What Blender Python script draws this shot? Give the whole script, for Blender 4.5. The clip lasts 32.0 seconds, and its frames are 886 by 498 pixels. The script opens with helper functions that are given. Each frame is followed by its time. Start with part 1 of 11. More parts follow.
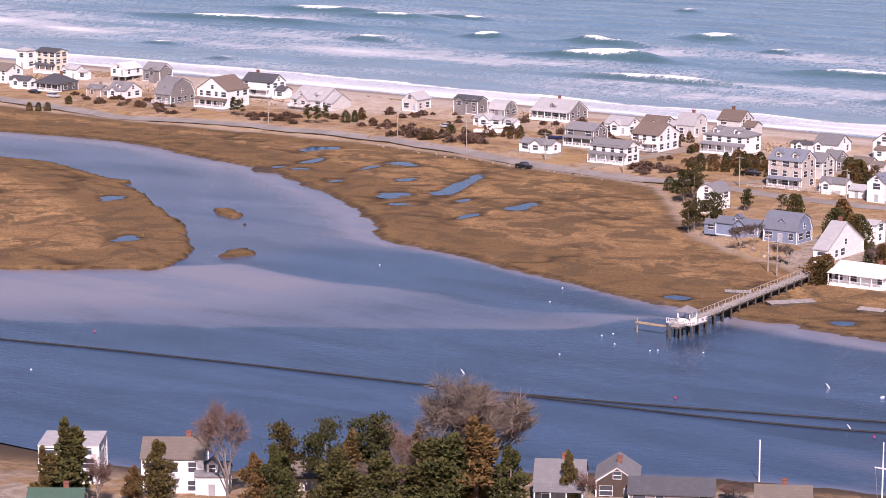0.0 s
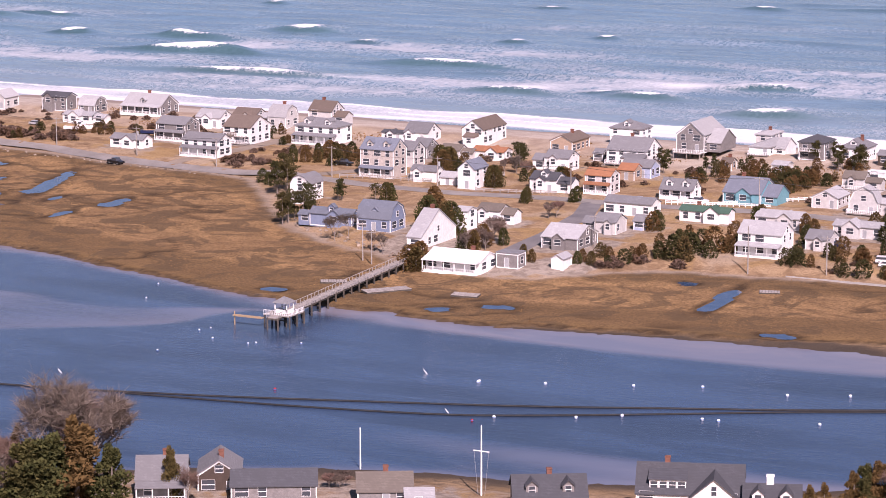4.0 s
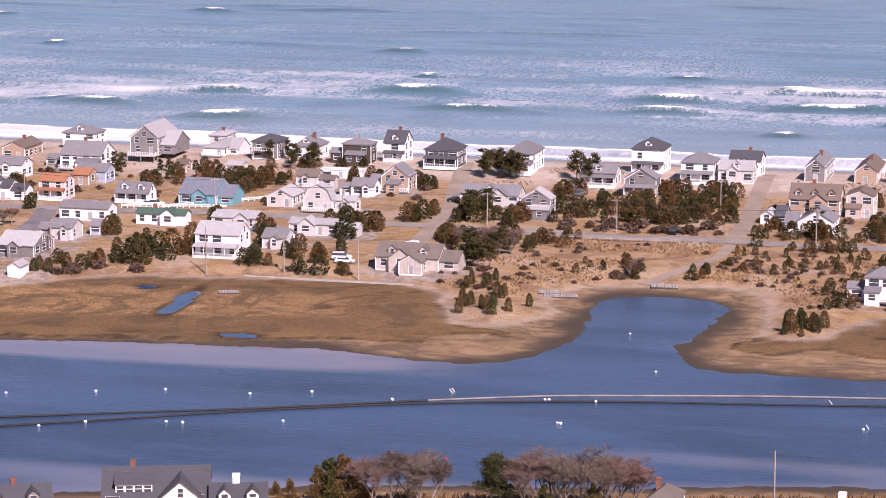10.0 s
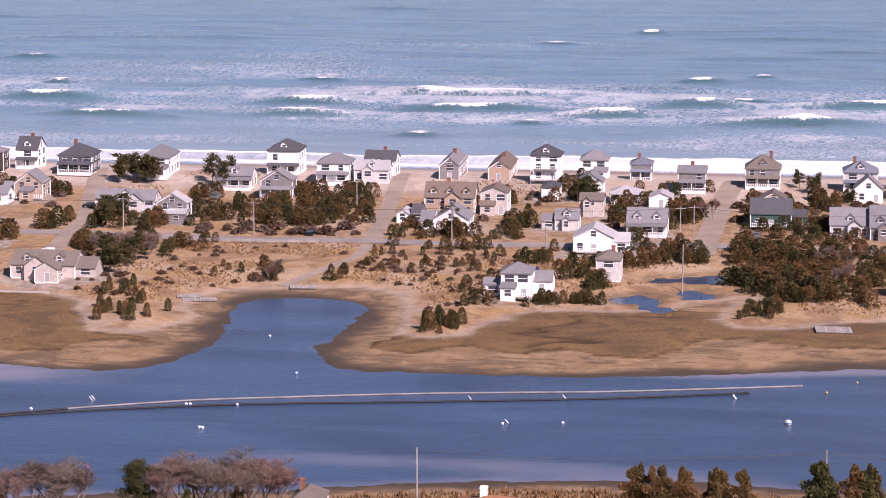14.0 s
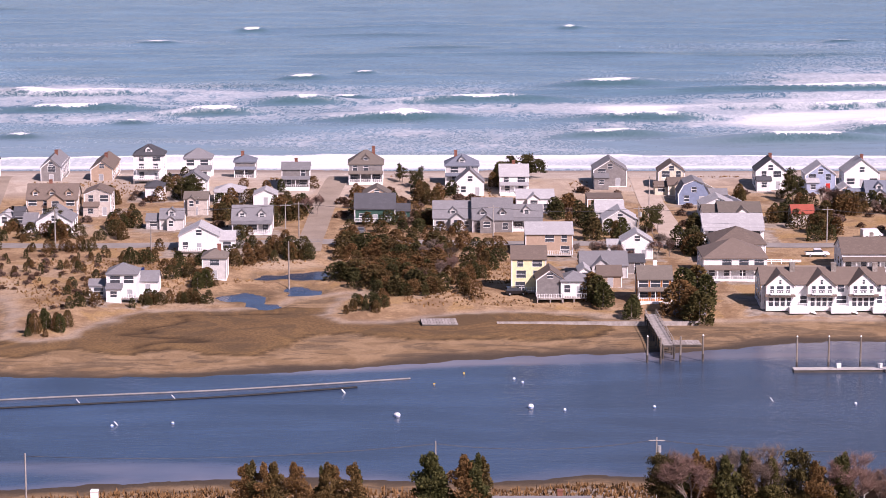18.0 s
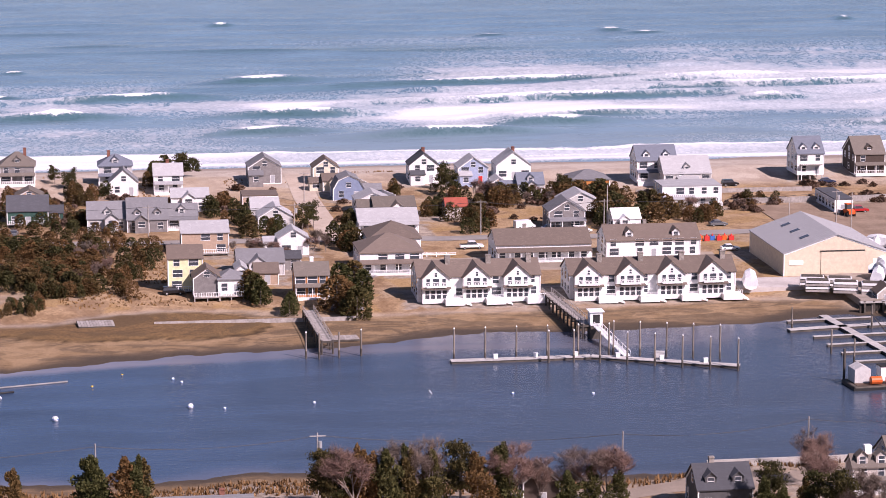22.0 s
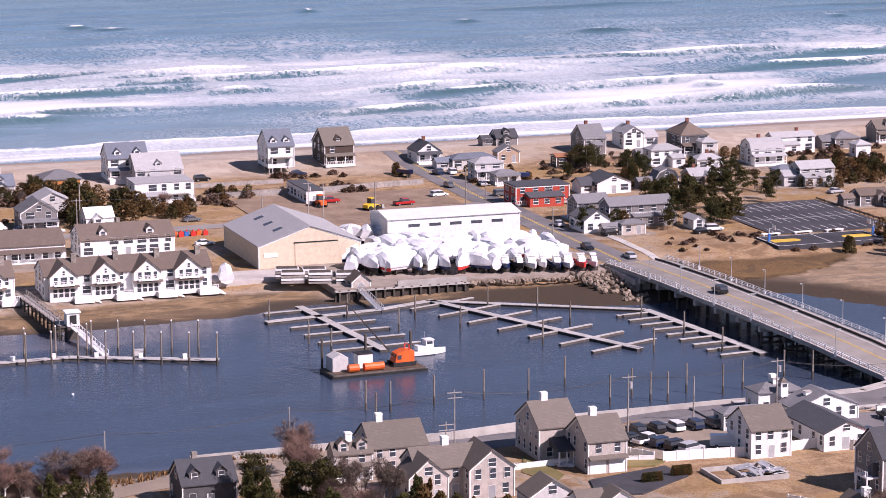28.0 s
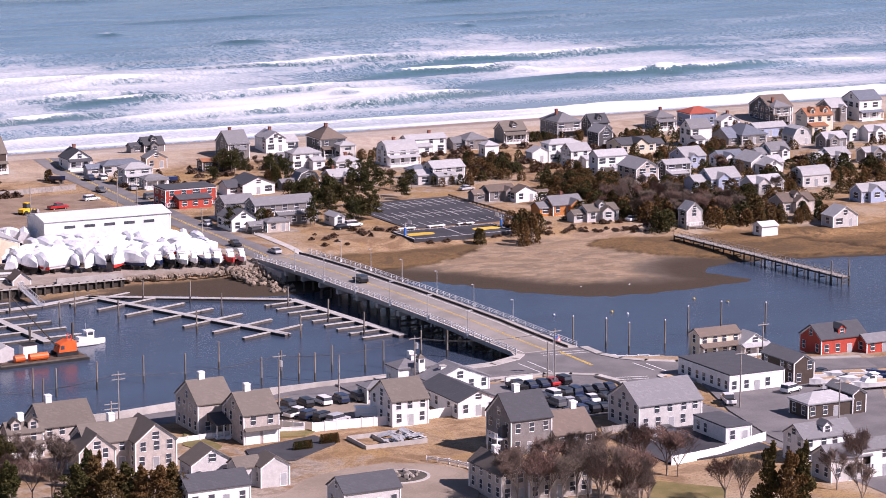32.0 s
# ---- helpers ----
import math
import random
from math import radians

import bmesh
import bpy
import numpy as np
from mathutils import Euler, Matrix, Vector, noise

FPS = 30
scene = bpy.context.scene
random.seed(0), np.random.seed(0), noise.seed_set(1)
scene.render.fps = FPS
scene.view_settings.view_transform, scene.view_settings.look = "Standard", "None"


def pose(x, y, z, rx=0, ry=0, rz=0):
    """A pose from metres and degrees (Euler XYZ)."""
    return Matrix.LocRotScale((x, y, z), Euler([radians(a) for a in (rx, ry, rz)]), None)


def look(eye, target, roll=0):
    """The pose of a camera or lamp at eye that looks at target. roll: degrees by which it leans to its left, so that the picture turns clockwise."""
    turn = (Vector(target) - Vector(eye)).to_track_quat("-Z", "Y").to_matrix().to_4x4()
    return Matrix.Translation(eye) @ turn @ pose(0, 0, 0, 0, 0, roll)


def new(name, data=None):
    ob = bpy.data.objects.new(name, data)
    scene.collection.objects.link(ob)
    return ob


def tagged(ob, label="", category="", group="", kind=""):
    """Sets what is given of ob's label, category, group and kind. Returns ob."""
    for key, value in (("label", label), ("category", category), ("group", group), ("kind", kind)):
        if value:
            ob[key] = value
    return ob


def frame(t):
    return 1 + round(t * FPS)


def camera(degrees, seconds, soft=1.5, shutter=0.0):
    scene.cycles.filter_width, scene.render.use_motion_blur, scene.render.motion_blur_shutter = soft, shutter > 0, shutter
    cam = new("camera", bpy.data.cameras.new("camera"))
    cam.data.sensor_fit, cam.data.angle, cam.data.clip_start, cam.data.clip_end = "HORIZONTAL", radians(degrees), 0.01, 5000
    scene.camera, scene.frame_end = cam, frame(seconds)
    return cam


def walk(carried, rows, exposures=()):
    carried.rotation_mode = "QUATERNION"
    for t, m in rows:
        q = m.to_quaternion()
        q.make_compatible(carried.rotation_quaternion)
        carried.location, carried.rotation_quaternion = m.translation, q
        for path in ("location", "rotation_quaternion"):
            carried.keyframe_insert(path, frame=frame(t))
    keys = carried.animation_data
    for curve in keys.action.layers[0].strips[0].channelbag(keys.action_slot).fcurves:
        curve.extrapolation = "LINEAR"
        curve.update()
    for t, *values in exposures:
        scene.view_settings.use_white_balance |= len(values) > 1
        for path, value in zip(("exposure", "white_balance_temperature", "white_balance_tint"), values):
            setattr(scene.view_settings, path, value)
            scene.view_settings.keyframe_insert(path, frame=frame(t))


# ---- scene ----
cam = camera(18.6530, 32.0, soft=0.45)


def aim(turn, dip, lean, x=0.0, y=0.0, z=118.0):
    """The camera's pose: turn to the right of +y and dip under the horizon, in degrees."""
    a, b = radians(turn), radians(dip)
    return look((x, y, z), (x + math.sin(a) * math.cos(b), y + math.cos(a) * math.cos(b), z - math.sin(b)), lean)


walk(cam, [
    (0.0, aim(-36.000, 10.328, 0.063)),
    (0.5, aim(-34.901, 10.349, 0.159)),
    (1.0, aim(-33.829, 10.366, 0.048)),
    (1.5, aim(-32.804, 10.388, 0.057)),
    (2.0, aim(-31.749, 10.398, 0.015)),
    (2.5, aim(-30.683, 10.403, -0.022)),
    (3.0, aim(-29.513, 10.436, -0.083)),
    (3.5, aim(-28.327, 10.471, -0.097)),
    (4.0, aim(-27.275, 10.488, -0.092)),
    (4.5, aim(-26.213, 10.481, -0.089)),
    (6.5, aim(-22.495, 10.450, -0.105)),
    (7.0, aim(-21.571, 10.452, -0.097)),
    (7.5, aim(-20.619, 10.455, -0.104)),
    (8.0, aim(-19.683, 10.480, -0.069)),
    (8.5, aim(-18.565, 10.475, -0.006)),
    (9.0, aim(-17.528, 10.484, -0.046)),
    (9.5, aim(-16.500, 10.461, -0.068)),
    (10.0, aim(-15.602, 10.460, -0.036)),
    (10.5, aim(-14.664, 10.445, 0.028)),
    (11.0, aim(-13.681, 10.456, 0.018)),
    (11.5, aim(-12.661, 10.438, -0.002)),
    (12.0, aim(-11.728, 10.440, -0.005)),
    (12.5, aim(-10.767, 10.413, -0.008)),
    (13.0, aim(-9.768, 10.391, -0.044)),
    (13.5, aim(-8.796, 10.405, -0.038)),
    (14.0, aim(-7.791, 10.421, -0.016)),
    (14.5, aim(-6.788, 10.440, -0.043)),
    (16.5, aim(-2.463, 10.494, 0.016)),
    (17.0, aim(-1.307, 10.486, 0.058)),
    (17.5, aim(-0.219, 10.473, 0.034)),
    (18.0, aim(0.709, 10.465, 0.081)),
    (18.5, aim(1.617, 10.458, 0.116)),
    (19.0, aim(2.495, 10.482, 0.114)),
    (19.5, aim(3.383, 10.495, 0.099)),
    (20.0, aim(4.221, 10.505, 0.093)),
    (20.5, aim(5.081, 10.525, 0.076)),
    (21.0, aim(6.033, 10.535, 0.118)),
    (21.5, aim(7.055, 10.542, 0.116)),
    (22.0, aim(8.123, 10.517, 0.072)),
    (22.5, aim(9.104, 10.492, 0.111)),
    (23.0, aim(9.993, 10.503, 0.063)),
    (23.5, aim(10.889, 10.505, 0.060)),
    (24.0, aim(11.781, 10.507, 0.097)),
    (24.5, aim(12.646, 10.522, 0.035)),
    (25.0, aim(13.644, 10.528, 0.053)),
    (25.5, aim(14.638, 10.518, 0.005)),
    (27.5, aim(18.458, 10.573, -0.041)),
    (28.0, aim(19.434, 10.599, -0.065)),
    (28.5, aim(20.456, 10.612, -0.065)),
    (29.0, aim(21.511, 10.609, -0.067)),
    (29.5, aim(22.514, 10.598, -0.078)),
    (30.0, aim(23.467, 10.613, -0.093)),
    (30.5, aim(24.422, 10.619, -0.100)),
    (31.0, aim(25.360, 10.627, -0.058)),
] + [(31.0 + k / 30, aim(25.360 + 1.843 * k / 30, 10.627 - .351 * k / 30, -.058 + .093 * k / 30, -16.92 * k / 30, -35.38 * k / 30, 118.0 + 2.49 * k / 30)) for k in range(1, 31)], exposures=[(0.0, 0.55, 6560, 40), (14.0, 0.55, 6520, 40), (22.0, 0.54, 6430, 38), (28.0, 0.52, 6300, 36), (31.0, 0.51, 6300, 36), (32.0, 0.57, 6300, 36)])

# ---- world, sun ----
SUN_EL, SUN_AZ = 41.0, 40.0          # height over the horizon; turn from behind the camera (-y) towards +x
sx = math.cos(radians(SUN_EL)) * math.sin(radians(SUN_AZ))
sy = -math.cos(radians(SUN_EL)) * math.cos(radians(SUN_AZ))
sz = math.sin(radians(SUN_EL))
world = bpy.data.worlds.new("sky")
scene.world = world
world.use_nodes = True
wn, wl = world.node_tree.nodes, world.node_tree.links
wn.clear()
sky = wn.new("ShaderNodeTexSky")
sky.sky_type, sky.sun_disc = "NISHITA", False
sky.sun_elevation, sky.sun_rotation = radians(SUN_EL), math.atan2(sx, sy)
sky.air_density, sky.dust_density, sky.ozone_density = 1.0, 0.3, 2.0
bgn = wn.new("ShaderNodeBackground")
bgn.inputs["Strength"].default_value = 0.054
won = wn.new("ShaderNodeOutputWorld")
wl.new(sky.outputs[0], bgn.inputs[0])
wl.new(bgn.outputs[0], won.inputs[0])
sun = new("sun", bpy.data.lights.new("sun", "SUN"))
sun.data.energy, sun.data.angle, sun.data.color = 5.0, radians(0.5), (1.0, 0.93, 0.85)
sun.matrix_world = look((0, 0, 300), (-sx * 100, -sy * 100, 300 - sz * 100))


# ---- materials ----
def material(name, rough=0.8, metal=0.0):
    m = bpy.data.materials.new(name)
    m.use_nodes = True
    b = m.node_tree.nodes["Principled BSDF"]
    b.inputs["Roughness"].default_value, b.inputs["Metallic"].default_value = rough, metal
    b.inputs["Specular IOR Level"].default_value = 0.3
    return m, m.node_tree.nodes, m.node_tree.links, b


def rgb(c, k=1.0):
    return (c[0] * k, c[1] * k, c[2] * k, 1)


def noise_node(n, l, scale, detail=4, vec=None, rough=0.6, dist=0.0):
    t = n.new("ShaderNodeTexNoise")
    t.inputs["Scale"].default_value, t.inputs["Detail"].default_value = scale, detail
    t.inputs["Roughness"].default_value, t.inputs["Distortion"].default_value = rough, dist
    if vec is not None:
        l.new(vec, t.inputs["Vector"])
    return t.outputs["Fac"]


def math_node(n, l, op, a, b=0.0, c=0.0, clamp=False):
    m = n.new("ShaderNodeMath")
    m.operation, m.use_clamp = op, clamp
    for i, v in enumerate((a, b, c)):
        if isinstance(v, (int, float)):
            m.inputs[i].default_value = v
        else:
            l.new(v, m.inputs[i])
    return m.outputs[0]


def mix_node(n, l, fac, a, b, mode="MIX"):
    m = n.new("ShaderNodeMix")
    m.data_type, m.blend_type = "RGBA", mode
    for i, v in ((0, fac), (6, a), (7, b)):
        if isinstance(v, (int, float)):
            m.inputs[i].default_value = v
        elif isinstance(v, tuple):
            m.inputs[i].default_value = v
        else:
            l.new(v, m.inputs[i])
    return m.outputs[2]


def ramp_node(n, l, fac, lo, hi):
    r = n.new("ShaderNodeMapRange")
    r.interpolation_type = "SMOOTHSTEP"
    r.inputs[1].default_value, r.inputs[2].default_value = lo, hi
    l.new(fac, r.inputs[0])
    return r.outputs[0]


def bump_node(n, l, b, height, strength=0.3, dist=0.05):
    bp = n.new("ShaderNodeBump")
    bp.inputs["Strength"].default_value, bp.inputs["Distance"].default_value = strength, dist
    l.new(height, bp.inputs["Height"])
    l.new(bp.outputs[0], b.inputs["Normal"])


def surface(name, c1, c2, fine=6.0, coarse=0.5, rough=0.8, metal=0.0, vary=0.12, bump=0.3, stretch=(1, 1, 1)):
    """Two colours mixed by a coarse and a fine noise, with fine relief and a little change from thing to thing."""
    m, n, l, b = material(name, rough, metal)
    tc = n.new("ShaderNodeTexCoord")
    mp = n.new("ShaderNodeMapping")
    mp.inputs["Scale"].default_value = stretch
    l.new(tc.outputs["Object"], mp.inputs[0])
    oi = n.new("ShaderNodeObjectInfo")
    shift = n.new("ShaderNodeVectorMath")
    shift.operation = "MULTIPLY_ADD"
    l.new(oi.outputs["Random"], shift.inputs[0])
    shift.inputs[1].default_value = (37, 51, 13)
    l.new(mp.outputs[0], shift.inputs[2])
    a = noise_node(n, l, coarse, 3, shift.outputs[0])
    f = noise_node(n, l, fine, 4, shift.outputs[0])
    k = math_node(n, l, "ADD", math_node(n, l, "MULTIPLY", a, 0.6), math_node(n, l, "MULTIPLY", f, 0.4))
    col = mix_node(n, l, ramp_node(n, l, k, 0.35, 0.65), rgb(c1), rgb(c2))
    v = math_node(n, l, "MULTIPLY_ADD", oi.outputs["Random"], 2 * vary, 1 - vary)
    g = n.new("ShaderNodeCombineColor")
    for i in range(3):
        l.new(v, g.inputs[i])
    l.new(mix_node(n, l, 1.0, col, g.outputs[0], "MULTIPLY"), b.inputs["Base Color"])
    if bump:
        bump_node(n, l, b, f, bump, 0.03)
    return m


def wood_wall(name, c, rows=5.0, depth=0.25, vary=0.05, worn=0.82):
    """Painted or weathered boards: level courses with fine streaks."""
    m, n, l, b = material(name, 0.75)
    tc = n.new("ShaderNodeTexCoord")
    sp = n.new("ShaderNodeSeparateXYZ")
    l.new(tc.outputs["Object"], sp.inputs[0])
    saw = math_node(n, l, "FRACT", math_node(n, l, "MULTIPLY", sp.outputs[2], rows))
    oi = n.new("ShaderNodeObjectInfo")
    st = noise_node(n, l, 1.2, 4, tc.outputs["Object"])
    fi = noise_node(n, l, 9.0, 3, tc.outputs["Object"])
    k = math_node(n, l, "ADD", math_node(n, l, "MULTIPLY", st, 0.5), math_node(n, l, "MULTIPLY", fi, 0.5))
    col = mix_node(n, l, ramp_node(n, l, k, 0.38, 0.66), rgb(c, worn), rgb(c, 1.04))
    v = math_node(n, l, "MULTIPLY_ADD", oi.outputs["Random"], 2 * vary, 1 - vary)
    g = n.new("ShaderNodeCombineColor")
    for i in range(3):
        l.new(v, g.inputs[i])
    l.new(mix_node(n, l, 1.0, col, g.outputs[0], "MULTIPLY"), b.inputs["Base Color"])
    bump_node(n, l, b, math_node(n, l, "MULTIPLY_ADD", fi, 0.3, saw), depth, 0.03)
    return m


WHITE = wood_wall("white clapboard", (0.80, 0.79, 0.78))
CREAM = wood_wall("cream clapboard", (0.68, 0.61, 0.48))
LGREY = wood_wall("light grey shingle", (0.55, 0.54, 0.53), 7, 0.35)
GREY = wood_wall("weathered grey shingle", (0.24, 0.225, 0.22), 7, 0.4, worn=0.7)
DGREY = wood_wall("dark grey shingle", (0.10, 0.10, 0.105), 7, 0.4, worn=0.7)
TAN = wood_wall("tan cedar shingle", (0.42, 0.31, 0.23), 7, 0.4)
PINK = wood_wall("pale bleached shingle", (0.54, 0.485, 0.44), 7, 0.3, worn=.72)
BROWN = wood_wall("dark brown shingle", (0.075, 0.055, 0.045), 7, 0.4)
BLUE = wood_wall("blue clapboard", (0.21, 0.26, 0.37))
PBLUE = wood_wall("pale blue clapboard", (0.36, 0.42, 0.56))
TEAL = wood_wall("teal clapboard", (0.15, 0.35, 0.41))
YELLOW = wood_wall("pale yellow clapboard", (0.76, 0.69, 0.42))
RED = wood_wall("red clapboard", (0.45, 0.07, 0.045))
ORANGE = wood_wall("orange cedar boards", (0.50, 0.20, 0.06))
GREEN = wood_wall("dark green boards", (0.04, 0.10, 0.08))
PSHEET = wood_wall("cream metal sheet", (0.62, 0.53, 0.40), 1.0, 0.1)
WSHEET = wood_wall("white metal sheet", (0.72, 0.72, 0.73), 1.0, 0.1)


def shingles(name, c, rows=6.0):
    m, n, l, b = material(name, 0.85)
    tc = n.new("ShaderNodeTexCoord")
    oi = n.new("ShaderNodeObjectInfo")
    br = n.new("ShaderNodeTexBrick")
    sp = n.new("ShaderNodeSeparateXYZ")
    cb = n.new("ShaderNodeCombineXYZ")
    l.new(tc.outputs["Object"], sp.inputs[0])
    l.new(math_node(n, l, "ADD", sp.outputs[0], sp.outputs[1]), cb.inputs[0])
    l.new(sp.outputs[2], cb.inputs[1])
    l.new(cb.outputs[0], br.inputs["Vector"])
    br.inputs["Scale"].default_value = 1.0
    br.inputs["Brick Width"].default_value, br.inputs["Row Height"].default_value = 0.5, 1.0 / rows
    br.inputs["Mortar Size"].default_value = 0.01
    br.inputs["Color1"].default_value, br.inputs["Color2"].default_value = rgb(c, 0.88), rgb(c, 1.12)
    br.inputs["Mortar"].default_value = rgb(c, 0.6)
    st = noise_node(n, l, 0.7, 4, tc.outputs["Object"])
    col = mix_node(n, l, ramp_node(n, l, st, 0.3, 0.7), br.outputs["Color"], rgb(c, 0.85))
    v = math_node(n, l, "MULTIPLY_ADD", oi.outputs["Random"], 0.24, 0.88)
    g = n.new("ShaderNodeCombineColor")
    for i in range(3):
        l.new(v, g.inputs[i])
    l.new(mix_node(n, l, 1.0, col, g.outputs[0], "MULTIPLY"), b.inputs["Base Color"])
    bump_node(n, l, b, br.outputs["Fac"], -0.3, 0.02)
    return m


R_LIGHT = shingles("light grey shingles", (0.38, 0.38, 0.39))
R_GREY = shingles("grey shingles", (0.19, 0.19, 0.20))
R_DARK = shingles("charcoal shingles", (0.075, 0.078, 0.088))
R_BROWN = shingles("brown shingles", (0.165, 0.13, 0.108))
R_TAN = shingles("tan shingles", (0.160, 0.138, 0.118))
R_BLUE = shingles("blue-grey shingles", (0.16, 0.18, 0.22))
R_RUST = shingles("rust-coloured shingles", (0.33, 0.15, 0.08))
R_RED = shingles("red shingles", (0.36, 0.09, 0.06))
R_GREEN = shingles("green shingles", (0.06, 0.12, 0.09))
R_WHITE = surface("white roof sheet", (0.62, 0.62, 0.63), (0.72, 0.72, 0.72), 3, 0.3, 0.6)
TRIM = surface("white trim paint", (0.76, 0.76, 0.76), (0.82, 0.82, 0.81), 5, 0.8, 0.5, bump=0.05, vary=0.03)
DARK = surface("dark opening", (0.02, 0.02, 0.022), (0.035, 0.035, 0.035), 3, 0.5, 0.9)
BRICK = surface("red brick", (0.16, 0.065, 0.045), (0.24, 0.11, 0.08), 12, 1.5, 0.9)
STONE = surface("grey field stone", (0.17, 0.15, 0.13), (0.33, 0.30, 0.27), 5, 1.2, 0.9, bump=0.8)
WOODG = surface("weathered grey timber", (0.24, 0.22, 0.20), (0.38, 0.35, 0.33), 8, 1.0, 0.85)
WOODB = surface("dark wet timber", (0.05, 0.045, 0.04), (0.10, 0.085, 0.07), 7, 0.8, 0.8)
DOCKW = surface("sun-bleached dock boards", (0.32, 0.31, 0.295), (0.47, 0.455, 0.44), 6, 0.8, 0.8, vary=.1)
WOODT = surface("tan timber", (0.34, 0.23, 0.14), (0.46, 0.33, 0.20), 8, 1.0, 0.8)
DOOR = surface("painted door", (0.30, 0.31, 0.33), (0.36, 0.37, 0.38), 5, 0.7, 0.5)
CONC = surface("pale concrete", (0.34, 0.32, 0.30), (0.46, 0.44, 0.41), 4, 0.3, 0.9)
STEEL = surface("galvanised steel", (0.42, 0.43, 0.45), (0.55, 0.56, 0.57), 6, 0.7, 0.5, 0.5)
BLACK = surface("black rubber", (0.015, 0.015, 0.016), (0.03, 0.03, 0.03), 5, 0.7, 0.7)
SHRINK = surface("white shrink wrap", (0.62, 0.63, 0.66), (0.76, 0.77, 0.78), 2.5, 0.6, 0.45, bump=0.6, vary=0.08)
GELCOAT = surface("white gelcoat", (0.74, 0.74, 0.74), (0.80, 0.80, 0.80), 3, 0.4, 0.25, bump=0)
ORANGEP = surface("orange machine paint", (0.62, 0.10, 0.02), (0.74, 0.15, 0.03), 3, 0.4, 0.5)
YELLOWP = surface("yellow machine paint", (0.62, 0.38, 0.02), (0.70, 0.45, 0.04), 3, 0.4, 0.5)
REDP = surface("red paint", (0.50, 0.03, 0.025), (0.60, 0.05, 0.04), 3, 0.4, 0.5)
BLUEP = surface("blue paint", (0.03, 0.12, 0.42), (0.05, 0.18, 0.50), 3, 0.4, 0.5)

pane_mat, pn, pl, pb = material("window glass", 0.08)
pb.inputs["Base Color"].default_value = (0.055, 0.062, 0.075, 1)
pb.inputs["Specular IOR Level"].default_value = 0.5
PANE = pane_mat


# ---- mesh helpers ----
def mesh_of(name, bm, mats):
    me = bpy.data.meshes.new(name)
    bm.to_mesh(me)
    bm.free()
    for m in (mats if isinstance(mats, (list, tuple)) else (mats,)):
        me.materials.append(m)
    return me


def part(name, bm, mat, parent, label=""):
    me = bm if isinstance(bm, bpy.types.Mesh) else mesh_of(name, bm, mat)
    ob = new(name, me)
    ob.parent = parent
    return tagged(ob, label)


def thing(name, m, label, category, group="", kind=""):
    ob = new(name)
    ob.matrix_world = m
    return tagged(ob, label, category, group, kind)


def box(bm, x0, x1, y0, y1, z0, z1, mat=0, m=None):
    vs = [Vector(p) for p in ((x0, y0, z0), (x1, y0, z0), (x1, y1, z0), (x0, y1, z0), (x0, y0, z1), (x1, y0, z1), (x1, y1, z1), (x0, y1, z1))]
    v = [bm.verts.new(m @ p if m else p) for p in vs]
    for f in ((3, 2, 1, 0), (4, 5, 6, 7), (0, 1, 5, 4), (1, 2, 6, 5), (2, 3, 7, 6), (3, 0, 4, 7)):
        bm.faces.new([v[i] for i in f]).material_index = mat
    return bm


def boxes(*args, m=None):
    bm = bmesh.new()
    for a in args:
        box(bm, *a, m=m)
    return bm


def prism(bm, pts, y0, y1, mat=0, axis="y"):
    """A solid with the outline pts (u, z), drawn out from y0 to y1 along y, or along x."""
    def at(p, q):
        return (p[0], q, p[1]) if axis == "y" else (q, p[0], p[1])
    a = [bm.verts.new(at(p, y0)) for p in pts]
    b = [bm.verts.new(at(p, y1)) for p in pts]
    k = len(pts)
    fs = [bm.faces.new(a), bm.faces.new(b[::-1])]
    fs += [bm.faces.new((a[i], b[i], b[(i + 1) % k], a[(i + 1) % k])) for i in range(k)]
    for f in fs:
        f.material_index = mat
    bmesh.ops.recalc_face_normals(bm, faces=fs)
    return bm


def tube(bm, p0, p1, r0, r1=None, seg=6, mat=0, caps=True):
    p0, p1 = Vector(p0), Vector(p1)
    r1 = r0 if r1 is None else r1
    d = (p1 - p0).normalized()
    u = d.orthogonal().normalized()
    w = d.cross(u)
    a, b = [], []
    for i in range(seg):
        q = u * math.cos(2 * math.pi * i / seg) + w * math.sin(2 * math.pi * i / seg)
        a.append(bm.verts.new(p0 + q * r0))
        b.append(bm.verts.new(p1 + q * r1))
    for i in range(seg):
        bm.faces.new((a[i], a[(i + 1) % seg], b[(i + 1) % seg], b[i])).material_index = mat
    if caps:
        bm.faces.new(a[::-1]).material_index = mat
        bm.faces.new(b).material_index = mat
    return bm


